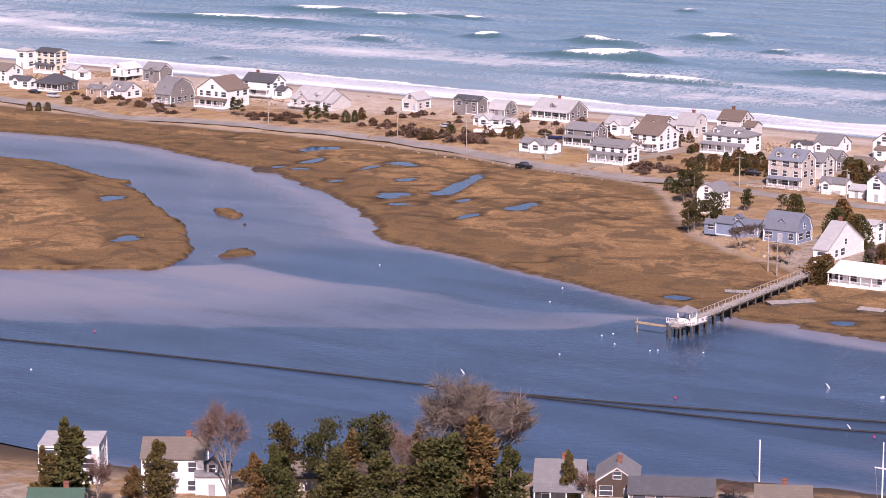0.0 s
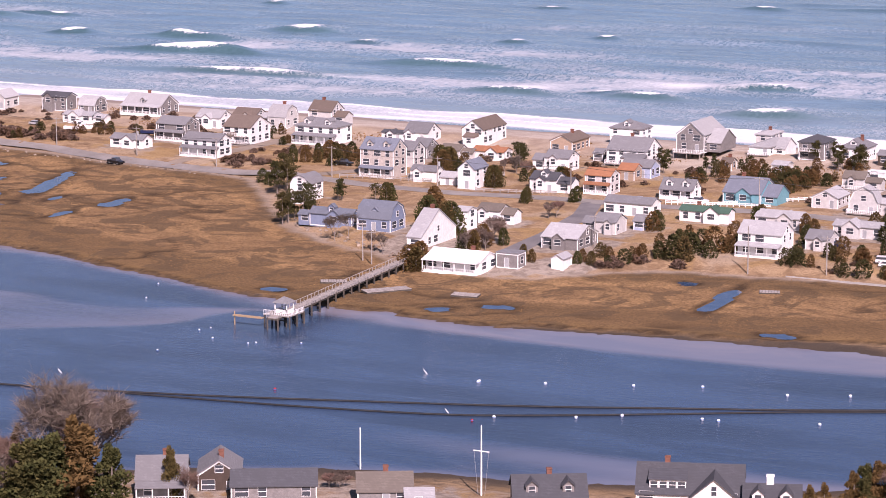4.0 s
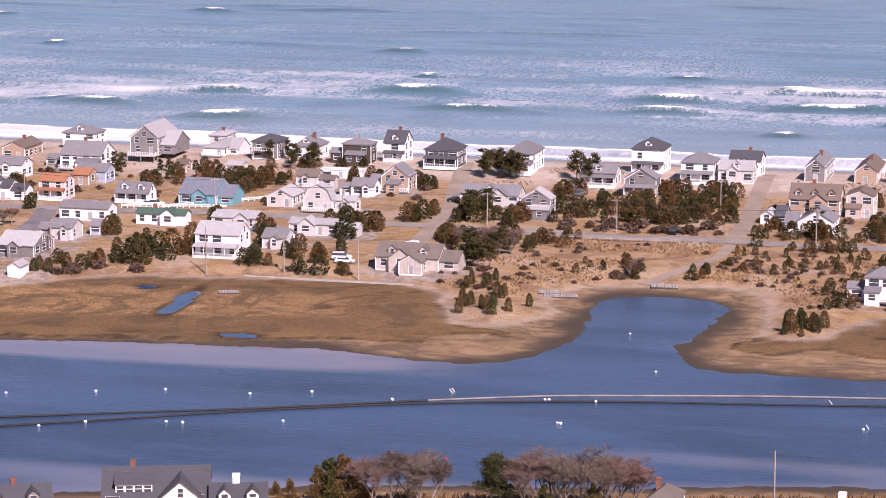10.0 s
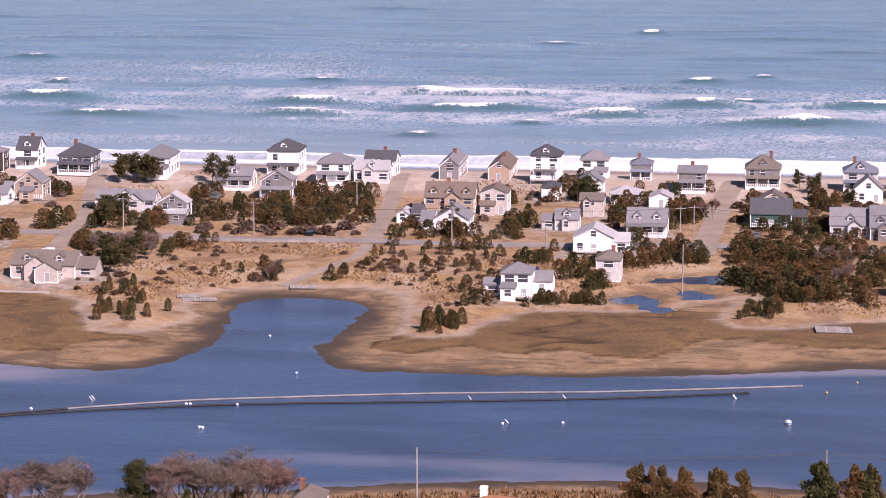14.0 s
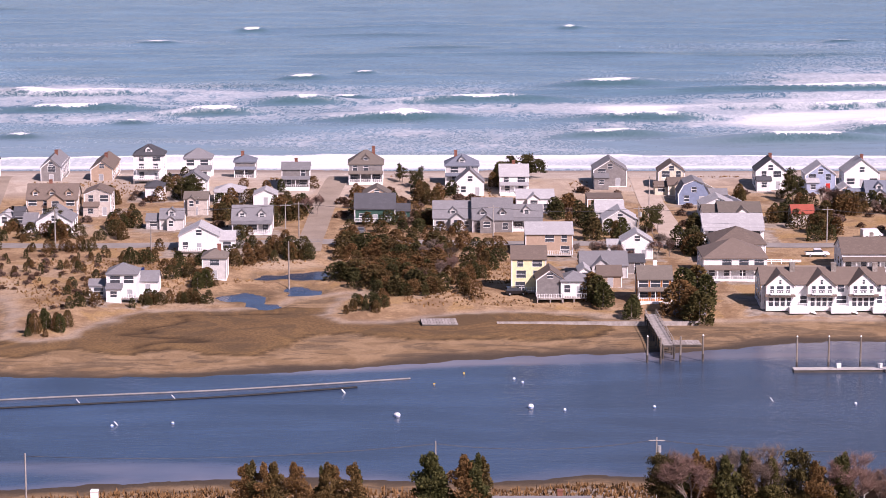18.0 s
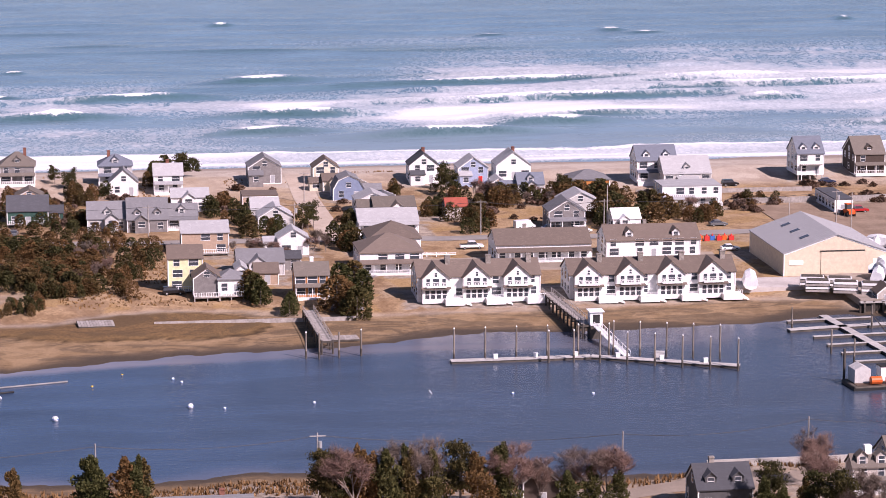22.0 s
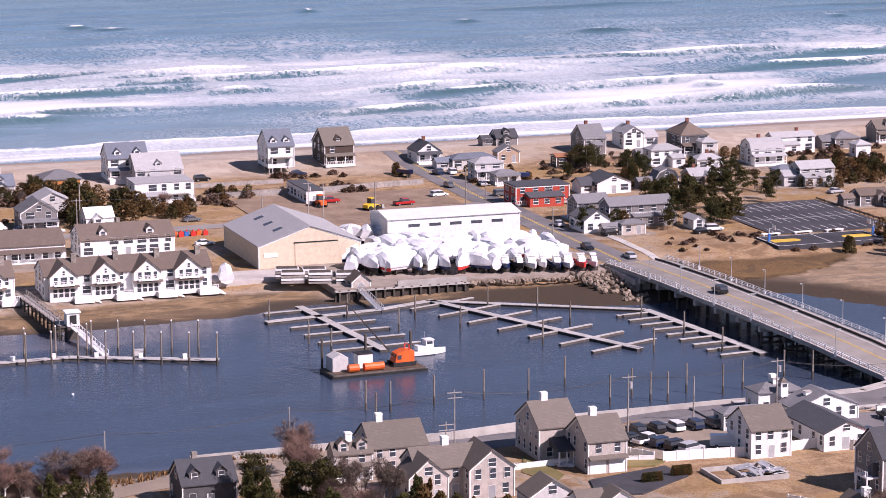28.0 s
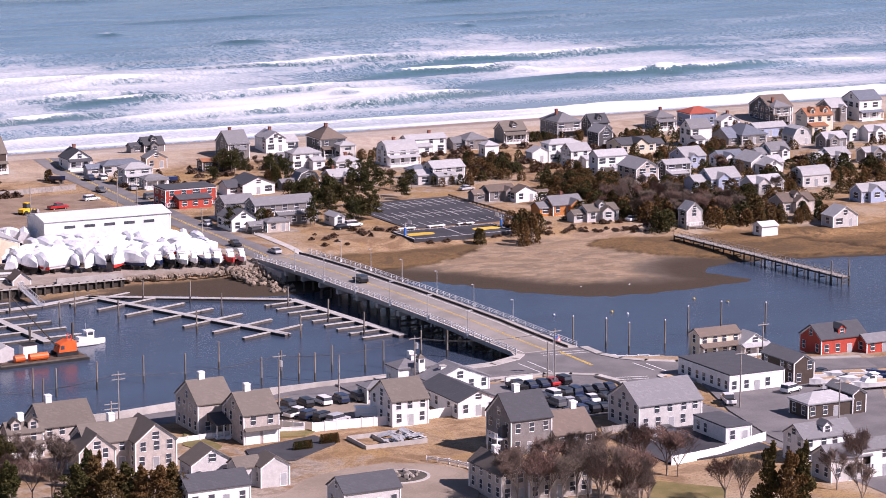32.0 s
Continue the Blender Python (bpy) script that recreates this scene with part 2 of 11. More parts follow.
# ---- the land: outlines of water, marsh and upland, in metres ----
EDGE_WEST = [(-1500, 560), (-900, 590), (-760, 598), (-680, 603), (-618, 609), (-595, 613), (-567, 615), (-547, 611), (-531, 604),
             (-512, 601), (-494, 596), (-470, 581), (-450, 571), (-428, 553), (-414, 541), (-407, 531), (-397, 523), (-375, 520),
             (-353, 512), (-333, 506), (-313, 499), (-294, 496), (-276, 493), (-268, 497), (-260, 492), (-241, 492)]
EDGE_COVE = [(-223, 495), (-203, 499), (-182, 501), (-166, 503), (-154, 500), (-144, 496), (-127, 499), (-122, 509), (-118, 523),
             (-119, 540), (-121, 554), (-123, 566), (-111, 573), (-101, 571), (-95, 567), (-94, 558), (-95, 549), (-94, 538),
             (-97, 529), (-97, 515), (-88, 503), (-71, 504), (-54, 503), (-38, 504), (-22, 508), (0, 514), (14, 520), (37, 523)]
EDGE_EAST = [(60, 526), (72, 531), (84, 535), (110, 533), (130, 536), (143, 536), (157, 541), (165, 543), (173, 538), (195, 535.5), (203, 530),
             (213, 524.5), (222, 519), (236, 519), (248, 522), (262, 522), (270, 511), (277, 497), (285, 489), (292, 485), (305, 483), (320, 484),
             (334, 485), (333, 491), (326, 503), (345, 508), (370, 500), (420, 492), (520, 488), (900, 480), (1600, 470)]
WATERLINE = EDGE_WEST + EDGE_COVE + EDGE_EAST + [(1600, 800), (-1500, 800)]
MARSH_W = EDGE_WEST + [(-241, 494), (-223, 497), (-203, 501), (-182, 503), (-166, 511), (-148, 509), (-145, 516), (-142, 522), (-133, 522), (-129, 520),
                       (-131, 527), (-145, 530), (-150, 540), (-155, 560), (-170, 575), (-240, 570), (-300, 560), (-380, 650), (-500, 670), (-900, 650), (-1500, 640)]
MARSH_E = [(-89, 524), (-84, 519), (-76, 517), (-69, 526), (-63, 524), (-56, 518), (-50, 527), (-45, 526), (-39, 520), (-33, 518), (-27, 522),
           (-20, 538), (-12, 541), (-5, 536), (6, 534), (14, 535), (26, 533), (38, 537), (46, 548), (30, 562), (0, 566), (-60, 570), (-78, 540)]
MARSH_R = [(250, 540), (262, 533), (274, 535), (288, 543), (300, 556), (285, 566), (250, 562)]
MARSH_S = [(318, 546), (324, 526), (336, 514), (352, 508), (370, 502), (420, 494), (520, 490), (1600, 480), (1600, 540), (420, 556), (345, 552)]
ISLAND = [(-900, 560), (-660, 566), (-576, 568), (-567, 570), (-552, 570), (-528, 558), (-513, 558), (-510, 556), (-511, 551), (-492, 541), (-476, 528),
          (-455, 514), (-445, 503), (-432, 492), (-421, 477), (-417, 459), (-427, 457), (-437, 447), (-448, 440), (-470, 430), (-600, 400), (-900, 380)]
ISLETS = [[(-464, 532), (-461, 539), (-453, 536), (-447, 529), (-450, 524)], [(-418, 481), (-423, 492), (-416, 495), (-411, 490), (-413, 484)],
          [(-444, 519), (-444, 523), (-438, 521)]]
UPLAND_W = [(-1500, 690), (-900, 672), (-700, 655), (-607, 648), (-520, 655), (-469, 650), (-424, 638), (-389, 636), (-372, 614), (-353, 590), (-342, 576),
            (-329, 564), (-313, 553), (-299, 549), (-288, 540), (-275, 536), (-256, 537), (-248, 548), (-231, 561), (-203, 563), (-176, 570), (-160, 565),
            (-152, 551), (-149, 537), (-145, 531), (-135, 531), (-130, 540), (-129, 549), (-133, 557), (-134, 566), (-128, 575)]
UPLAND_E = [(-118, 581), (-101, 584), (-90, 579), (-86, 570), (-83, 553), (-82, 536), (-77, 532), (-71, 533), (-67, 542), (-63, 552), (-59, 561), (-49, 564),
            (-37, 563), (-29, 570), (-22, 580), (-12, 582), (-16, 572), (-19, 560), (-17, 552), (-11, 549), (-2, 551), (9, 559), (18, 562), (39, 560), (48, 553), (59, 551),
            (75, 553), (99, 553), (125, 556), (145, 558), (166, 556)]
UPLAND_Y = [(166, 544), (185, 543), (226, 542), (246, 542), (252, 556), (275, 553), (300, 556), (330, 548), (345, 540), (370, 540), (420, 532), (600, 525), (1600, 520), (1600, 900), (-1500, 900)]
NEAR = [(-1500, 300), (-600, 306), (-330, 316), (-285, 334), (-255, 360), (-223, 376), (-209, 382), (-195, 386), (-184, 386), (-160, 395), (-118, 411), (-90, 415), (-73, 421),
        (-55, 427), (-37, 429), (-19, 432), (0, 429), (17, 428), (29, 434), (40, 430), (70, 424), (94, 423), (126, 422), (151, 419), (170, 421), (191, 426),
        (210, 427.5), (228, 427), (237, 430), (241, 434), (254, 434), (258, 428), (270, 421), (290, 412), (330, 404), (420, 396), (1600, 380), (1600, -3000), (-1500, -3000)]


def smooth(poly, times=2):
    for _ in range(times):
        out = []
        for i, p in enumerate(poly):
            q = poly[(i + 1) % len(poly)]
            if math.dist(p, q) < 3.0:
                out.append(p)
                continue
            out += [(0.75 * p[0] + 0.25 * q[0], 0.75 * p[1] + 0.25 * q[1]), (0.25 * p[0] + 0.75 * q[0], 0.25 * p[1] + 0.75 * q[1])]
        poly = out
    return poly


def inside(X, Y, poly):
    """How far each place lies inside the outline (negative: outside), up to 60 m."""
    d2 = np.full(X.shape, 3600.0)
    odd = np.zeros(X.shape, bool)
    for i, (x0, y0) in enumerate(poly):
        x1, y1 = poly[(i + 1) % len(poly)]
        ex, ey = x1 - x0, y1 - y0
        near = (X > min(x0, x1) - 60) & (X < max(x0, x1) + 60) & (Y > min(y0, y1) - 60) & (Y < max(y0, y1) + 60)
        px_, py_ = X[near], Y[near]
        t = np.clip(((px_ - x0) * ex + (py_ - y0) * ey) / (ex * ex + ey * ey + 1e-9), 0, 1)
        d2[near] = np.minimum(d2[near], (px_ - x0 - t * ex) ** 2 + (py_ - y0 - t * ey) ** 2)
        if y0 != y1:
            odd ^= ((y0 > Y) != (y1 > Y)) & (X < (x1 - x0) * (Y - y0) / (y1 - y0) + x0)
    return np.where(odd, 1, -1) * np.sqrt(d2)


def ripple(X, Y, s, seed):
    """A soft random field made of crossed waves, about -1 to 1."""
    r = np.random.RandomState(seed)
    out = np.zeros(X.shape)
    for k in range(7):
        a, ph, f = r.uniform(0, 6.28), r.uniform(0, 6.28), s * r.uniform(0.6, 2.2)
        out += np.sin((X * math.cos(a) + Y * math.sin(a)) * f + ph + 1.3 * np.sin(Y * f * 0.7 + ph * 3))
    return out / 3.5


def step(v, a, b):
    t = np.clip((v - a) / (b - a), 0, 1)
    return t * t * (3 - 2 * t)


def axis_of(lo, hi, fine, far_lo, far_hi):
    a = np.arange(lo, hi + 0.01, fine)
    grow = np.cumsum(np.geomspace(fine * 2, 400, 22))
    left = [lo - g for g in grow if lo - g > far_lo] + [far_lo]
    right = [hi + g for g in grow if hi + g < far_hi] + [far_hi]
    return np.concatenate([left[::-1], a, right])


def sheet(name, xs, ys, Z, mat, attrs):
    nx, ny = len(xs), len(ys)
    X, Y = np.meshgrid(xs, ys)
    co = np.stack([X, Y, Z], -1).reshape(-1, 3).astype(np.float32)
    i = np.arange(nx * ny).reshape(ny, nx)
    q = np.stack([i[:-1, :-1], i[:-1, 1:], i[1:, 1:], i[1:, :-1]], -1).reshape(-1, 4)
    me = bpy.data.meshes.new(name)
    me.vertices.add(len(co))
    me.vertices.foreach_set("co", co.ravel())
    me.loops.add(q.size)
    me.loops.foreach_set("vertex_index", q.ravel().astype(np.int32))
    me.polygons.add(len(q))
    me.polygons.foreach_set("loop_start", np.arange(0, q.size, 4, dtype=np.int32))
    me.update(calc_edges=True)
    me.polygons.foreach_set("use_smooth", np.ones(len(q), bool))
    for key, v in attrs.items():
        me.attributes.new(key, "FLOAT", "POINT").data.foreach_set("value", v.ravel().astype(np.float32))
    me.materials.append(mat)
    return new(name, me)


GX = axis_of(-740, 640, 1.5, -4000, 4000)
GY = axis_of(355, 770, 1.25, -3500, 800)
X, Y = np.meshgrid(GX, GY)
wob = 1.1 * ripple(X, Y, 0.35, 3) + 0.6 * ripple(X, Y, 1.1, 4)
Xw, Yw = X + wob, Y + 0.8 * ripple(X, Y, 0.4, 5) + 0.5 * ripple(X, Y, 1.2, 6)
d_far = inside(Xw, Yw, smooth(WATERLINE))
d_near = inside(X, Yw, smooth(NEAR))
d_marsh = np.maximum.reduce([inside(Xw, Yw, smooth(q, 1)) for q in [MARSH_W, MARSH_E, MARSH_R, MARSH_S, ISLAND] + ISLETS])
d_up = np.maximum(inside(Xw, Yw, smooth(UPLAND_W + UPLAND_E + UPLAND_Y, 1)), d_near - 9 + 8 * step(X, 85, 110) * step(-X, -330, -300))
d_land = np.maximum(d_far, d_near)
Z = np.clip(np.where(d_land > 0, d_land * 0.035, d_land * 0.07), -2.5, 0.4)
m_marsh = step(d_marsh, -0.3, 1.1)
Z = np.maximum(Z, -2.5 + m_marsh * (3.15 + 0.12 * ripple(X, Y, 0.12, 8)) + 0.15 * step(d_marsh, 1, 12) * m_marsh)
m_up = step(d_up, -1.0, 3.0)
Z = np.where(d_up > -1.0, np.maximum(Z, 0.5 + 1.5 * step(d_up, -1, 14 - 10 * step(X, 85, 110) * step(-Y, -440, -436))), Z) + 0.10 * m_up * ripple(X, Y, 0.15, 9)
dune = np.exp(-((Y - 722) / 9) ** 2) * (0.7 + 0.5 * ripple(X, Y, 0.06, 11))
Z = Z + step(Y, 690, 725) * 1.0 * m_up + dune * m_up
beach = step(Y, 728, 736)
Z = Z * (1 - beach) + beach * (3.0 - 3.0 * step(Y, 732, 764) - 0.08 * np.clip(Y - 764, 0, 40))

# tidal pools: hollows in the marsh (x, y, half width, half depth, lean of the long axis)
POOLS_WEST = [(-509, 637, 4.2, 5.5, 0), (-495, 615.5, 1.4, 5, .1), (-467, 590, 1.7, 2.8, 0), (-473.7, 617.6, .9, 6, .1), (-470, 627, 5, 2.4, 0), (-451, 603, 2.2, 2.8, 0), (-438, 579.5, 3.8, 4.4, .2),
              (-426, 570.5, 2.8, 4.2, -.2), (-431, 589, 2.6, 2.8, 0), (-417, 583, 1, 3.4, 0), (-401.5, 563, 1.2, 4, 0), (-398.6, 584, 2.4, 5.2, .1), (-496, 601.5, 1.5, 2, 0), (-488, 601.5, 1.9, 2, 0),
              (-432.5, 603, 2.0, 18, .34)]
POOLS_EAST = [(-496, 530, 2.6, 4, 0), (-450, 486, 2.8, 3.4, 0), (-208.6, 535, 2.1, 10, .08), (-259, 501, 2.6, 2, 0), (-249, 508, 3, 1.6, 0), (-302, 504, 2.2, 1.9, 0), (-185, 508, 3, 1.6, 0), (-222, 550, 2.0, 1.8, 0)]
PONDS = [(-22, 605, 5.2, 5), (-31, 602.5, 3.2, 3.4), (-36.5, 579, 4, 5.6), (-31.5, 570, 3.2, 3), (-24, 586, 4, 4.2)]
POOLS = POOLS_WEST + POOLS_EAST


def hollow(x, y, a, b, lean, k):
    """How far places near x, y lie outside a ragged oval."""
    near = (np.abs(X - x) < 34) & (np.abs(Y - y) < 34)
    dx_, dy_ = X[near] - x + lean * (Y[near] - y), Y[near] - y
    th = np.arctan2(dy_ / b, dx_ / a)
    rim_ = 1 + .22 * np.sin(2 * th + k) + .18 * np.sin(3 * th + 2 * k) + .12 * np.sin(5 * th + 3 * k)
    return near, (np.hypot(dx_ / a, dy_ / b) - rim_) * min(a, b)


pool_level = []
for k, (x, y, a, b, lean) in enumerate(POOLS):
    near, dist = hollow(x, y, a, b, lean, k)
    ring = (dist > .5) & (dist < 4)
    level = float(np.median(Z[near][ring])) - .16
    pool_level.append(level)
    Z[near] = np.where(dist < 1.4, np.minimum(Z[near], level - .22 + .34 * np.clip(dist + .35, 0, 9)), np.maximum(Z[near], np.where(dist < 5, level + .05, -9)))
for k, (x, y, a, b) in enumerate(PONDS):
    near, dist = hollow(x, y, a, b, 0, k)
    Z[near] = np.minimum(Z[near], -.35 + .14 * np.clip(dist + .9, 0, 99) + .4 * step(dist, .2, 1.2))
    m_up[near] *= step(dist, 1.0, 5.0)

# winding creeks cut into the marsh
creek_a = np.abs(ripple(X, Y, .045, 41) + .25 * ripple(X, Y, .2, 43))
creek_b = np.abs(ripple(X, Y, .07, 44) + .2 * ripple(X, Y, .25, 45))
creek = np.clip(np.exp(-(creek_a / .055) ** 2) * step(ripple(X, Y, .02, 42), -.35, 0) + .8 * np.exp(-(creek_b / .05) ** 2) * step(ripple(X, Y, .03, 46), .0, .3), 0, 1) * step(d_marsh, 1, 5) * m_marsh * (1 - m_up)
Z = Z - .35 * creek

m_sand = np.clip(step(Y, 722, 734) + .85 * step(Y + 7 * ripple(X, Y, .05, 91), 692, 708) * (.6 + .4 * step(ripple(X, Y, .035, 92), -.4, .3)) + 0.45 * np.exp(-((d_up - 0.5) / 1.6) ** 2) * (1 - step(np.abs(X + 250), 560, 600)) * (d_near < -20) * (1 - step(X, 160, 175)), 0, 1)
m_sand = np.maximum(m_sand, .2 * step(X, 258, 275) * (1 - step(X, 345, 380)) * step(d_far + 2 * ripple(X, Y, .1, 93), 7, 17) * (Y < 556) * (Y > 470) * (1 - m_marsh))


def gz(x, y):
    """Height of the ground."""
    i = int(np.clip(np.searchsorted(GX, x) - 1, 0, len(GX) - 2))
    j = int(np.clip(np.searchsorted(GY, y) - 1, 0, len(GY) - 2))
    u, v = (x - GX[i]) / (GX[i + 1] - GX[i]), (y - GY[j]) / (GY[j + 1] - GY[j])
    return float((Z[j, i] * (1 - u) + Z[j, i + 1] * u) * (1 - v) + (Z[j + 1, i] * (1 - u) + Z[j + 1, i + 1] * u) * v)


def ground_material():
    m, n, l, b = material("ground", 0.95)
    b.inputs["Specular IOR Level"].default_value = 0.1
    tc = n.new("ShaderNodeTexCoord")
    p = tc.outputs["Object"]

    def attr(key):
        a = n.new("ShaderNodeAttribute")
        a.attribute_name = key
        return a.outputs["Fac"]
    big, mid, fine = noise_node(n, l, 0.03, 4, p, 0.6, 0.6), noise_node(n, l, 0.16, 5, p, 0.65, 0.8), noise_node(n, l, 1.6, 4, p, 0.7)
    mp = n.new("ShaderNodeMapping")
    mp.inputs["Scale"].default_value = (0.05, 0.13, 1)
    l.new(p, mp.inputs[0])
    band = noise_node(n, l, 1.0, 5, mp.outputs[0], 0.65, 1.2)
    # dry upland: sandy soil, straw-coloured lawn, bare patches
    up = mix_node(n, l, ramp_node(n, l, mid, 0.38, 0.62), (0.215, 0.138, 0.080, 1), (0.360, 0.250, 0.148, 1))
    up = mix_node(n, l, ramp_node(n, l, big, 0.5, 0.66), up, (0.37, 0.285, 0.20, 1))
    gold = noise_node(n, l, 0.055, 5, p, 0.6, 1.0)
    up = mix_node(n, l, math_node(n, l, "MULTIPLY", ramp_node(n, l, gold, 0.52, 0.62), 0.7), up, (0.33, 0.215, 0.095, 1))
    up = mix_node(n, l, math_node(n, l, "MULTIPLY", ramp_node(n, l, fine, 0.45, 0.7), 0.55), up, (0.13, 0.080, 0.042, 1))
    worn = mix_node(n, l, ramp_node(n, l, noise_node(n, l, 0.5, 4, p, 0.6), 0.4, 0.6), (0.215, 0.176, 0.142, 1), (0.315, 0.268, 0.222, 1))
    up = mix_node(n, l, ramp_node(n, l, math_node(n, l, "MULTIPLY_ADD", mid, 1.2, math_node(n, l, "SUBTRACT", attr("yard"), 0.75)), 0.25, 0.5), up, worn)
    # salt marsh: matted straw with darker drowned bands
    ms = mix_node(n, l, ramp_node(n, l, band, 0.34, 0.68), (0.170, 0.106, 0.056, 1), (0.315, 0.192, 0.092, 1))
    ms = mix_node(n, l, ramp_node(n, l, big, 0.40, 0.62), ms, mix_node(n, l, ramp_node(n, l, mid, 0.36, 0.64), (0.215, 0.132, 0.064, 1), (0.400, 0.246, 0.114, 1)))
    edgy = ramp_node(n, l, math_node(n, l, "MULTIPLY_ADD", mid, 0.9, math_node(n, l, "SUBTRACT", attr("low"), 0.72)), 0.15, 0.45)
    ms = mix_node(n, l, math_node(n, l, "MULTIPLY", edgy, 0.8), ms, (0.150, 0.094, 0.046, 1))
    olive = noise_node(n, l, 0.07, 5, p, 0.6, 1.5)
    ms = mix_node(n, l, math_node(n, l, "MULTIPLY", ramp_node(n, l, olive, 0.50, 0.58), 0.75), ms, (0.105, 0.072, 0.042, 1))
    ms = mix_node(n, l, math_node(n, l, "MULTIPLY", ramp_node(n, l, fine, 0.42, 0.62), 0.6), ms, (0.085, 0.055, 0.030, 1))
    rim = attr("rim")
    ms = mix_node(n, l, math_node(n, l, "MULTIPLY", rim, math_node(n, l, "MULTIPLY", ramp_node(n, l, mid, 0.3, 0.55), 0.15)), ms, (0.30, 0.19, 0.07, 1))
    ms = mix_node(n, l, attr("bank"), ms, (0.030, 0.020, 0.013, 1))
    mud = mix_node(n, l, ramp_node(n, l, mid, 0.4, 0.62), (0.215, 0.143, 0.080, 1), (0.285, 0.196, 0.115, 1))
    runs = noise_node(n, l, 1.0, 6, mp.outputs[0], 0.7, 2.0)
    mud = mix_node(n, l, math_node(n, l, "MULTIPLY", ramp_node(n, l, runs, 0.48, 0.57), 0.55), mud, (0.072, 0.056, 0.042, 1))
    mud = mix_node(n, l, ramp_node(n, l, attr("soak"), 0.0, 1.0), mud, (0.066, 0.052, 0.040, 1))
    mud = mix_node(n, l, attr("damp"), mud, (0.062, 0.047, 0.034, 1))
    sand = mix_node(n, l, ramp_node(n, l, mid, 0.35, 0.65), (0.365, 0.305, 0.255, 1), (0.455, 0.395, 0.335, 1))
    wet = mix_node(n, l, attr("wet"), sand, (0.26, 0.21, 0.18, 1))
    c = mix_node(n, l, attr("marsh"), mud, ms)
    c = mix_node(n, l, attr("up"), c, up)
    c = mix_node(n, l, attr("sand"), c, wet)
    grit = math_node(n, l, "MULTIPLY_ADD", ramp_node(n, l, noise_node(n, l, 3.5, 3, p, 0.7), 0.3, 0.7), 0.34, 0.83)
    gg = n.new("ShaderNodeCombineColor")
    for i in range(3):
        l.new(grit, gg.inputs[i])
    c = mix_node(n, l, 1.0, c, gg.outputs[0], "MULTIPLY")
    l.new(c, b.inputs["Base Color"])
    bump_node(n, l, b, math_node(n, l, "ADD", fine, mid), 0.5, 0.25)
    return m


rim = np.exp(-((d_marsh - 2.0) / 2.5) ** 2)
wet = step(Y, 748, 762)
bank_face = np.clip(1.1 * np.exp(-((d_marsh - .45) / .95) ** 2) + .75 * creek, 0, 1) * m_marsh * (1 - m_up)
for k, (x, y, a, b, lean) in enumerate(POOLS):
    near, dist = hollow(x, y, a, b, lean, k)
    bank_face[near] = np.maximum(bank_face[near], .8 * np.exp(-((dist - .5) / .9) ** 2))
ground = tagged(sheet("ground", GX, GY, Z, ground_material(), {"marsh": m_marsh, "up": m_up, "sand": m_sand, "rim": rim, "wet": wet, "bank": bank_face, "soak": (1 - step(np.maximum(d_far, d_near) + 2.2 * ripple(X, Y, .12, 47), 0, 9)) * (Y < 700), "yard": np.zeros(X.shape), "low": step(34 - d_marsh, 0, 22) * m_marsh, "damp": step(X, 186, 200) * (1 - step(X, 258, 272) * step(d_far + 3 * ripple(X, Y, .1, 94), 10, 19)) * (Y > 480)}),
                "sandy barrier beach, straw-brown salt marsh and mud flats", "ground", kind="structure")


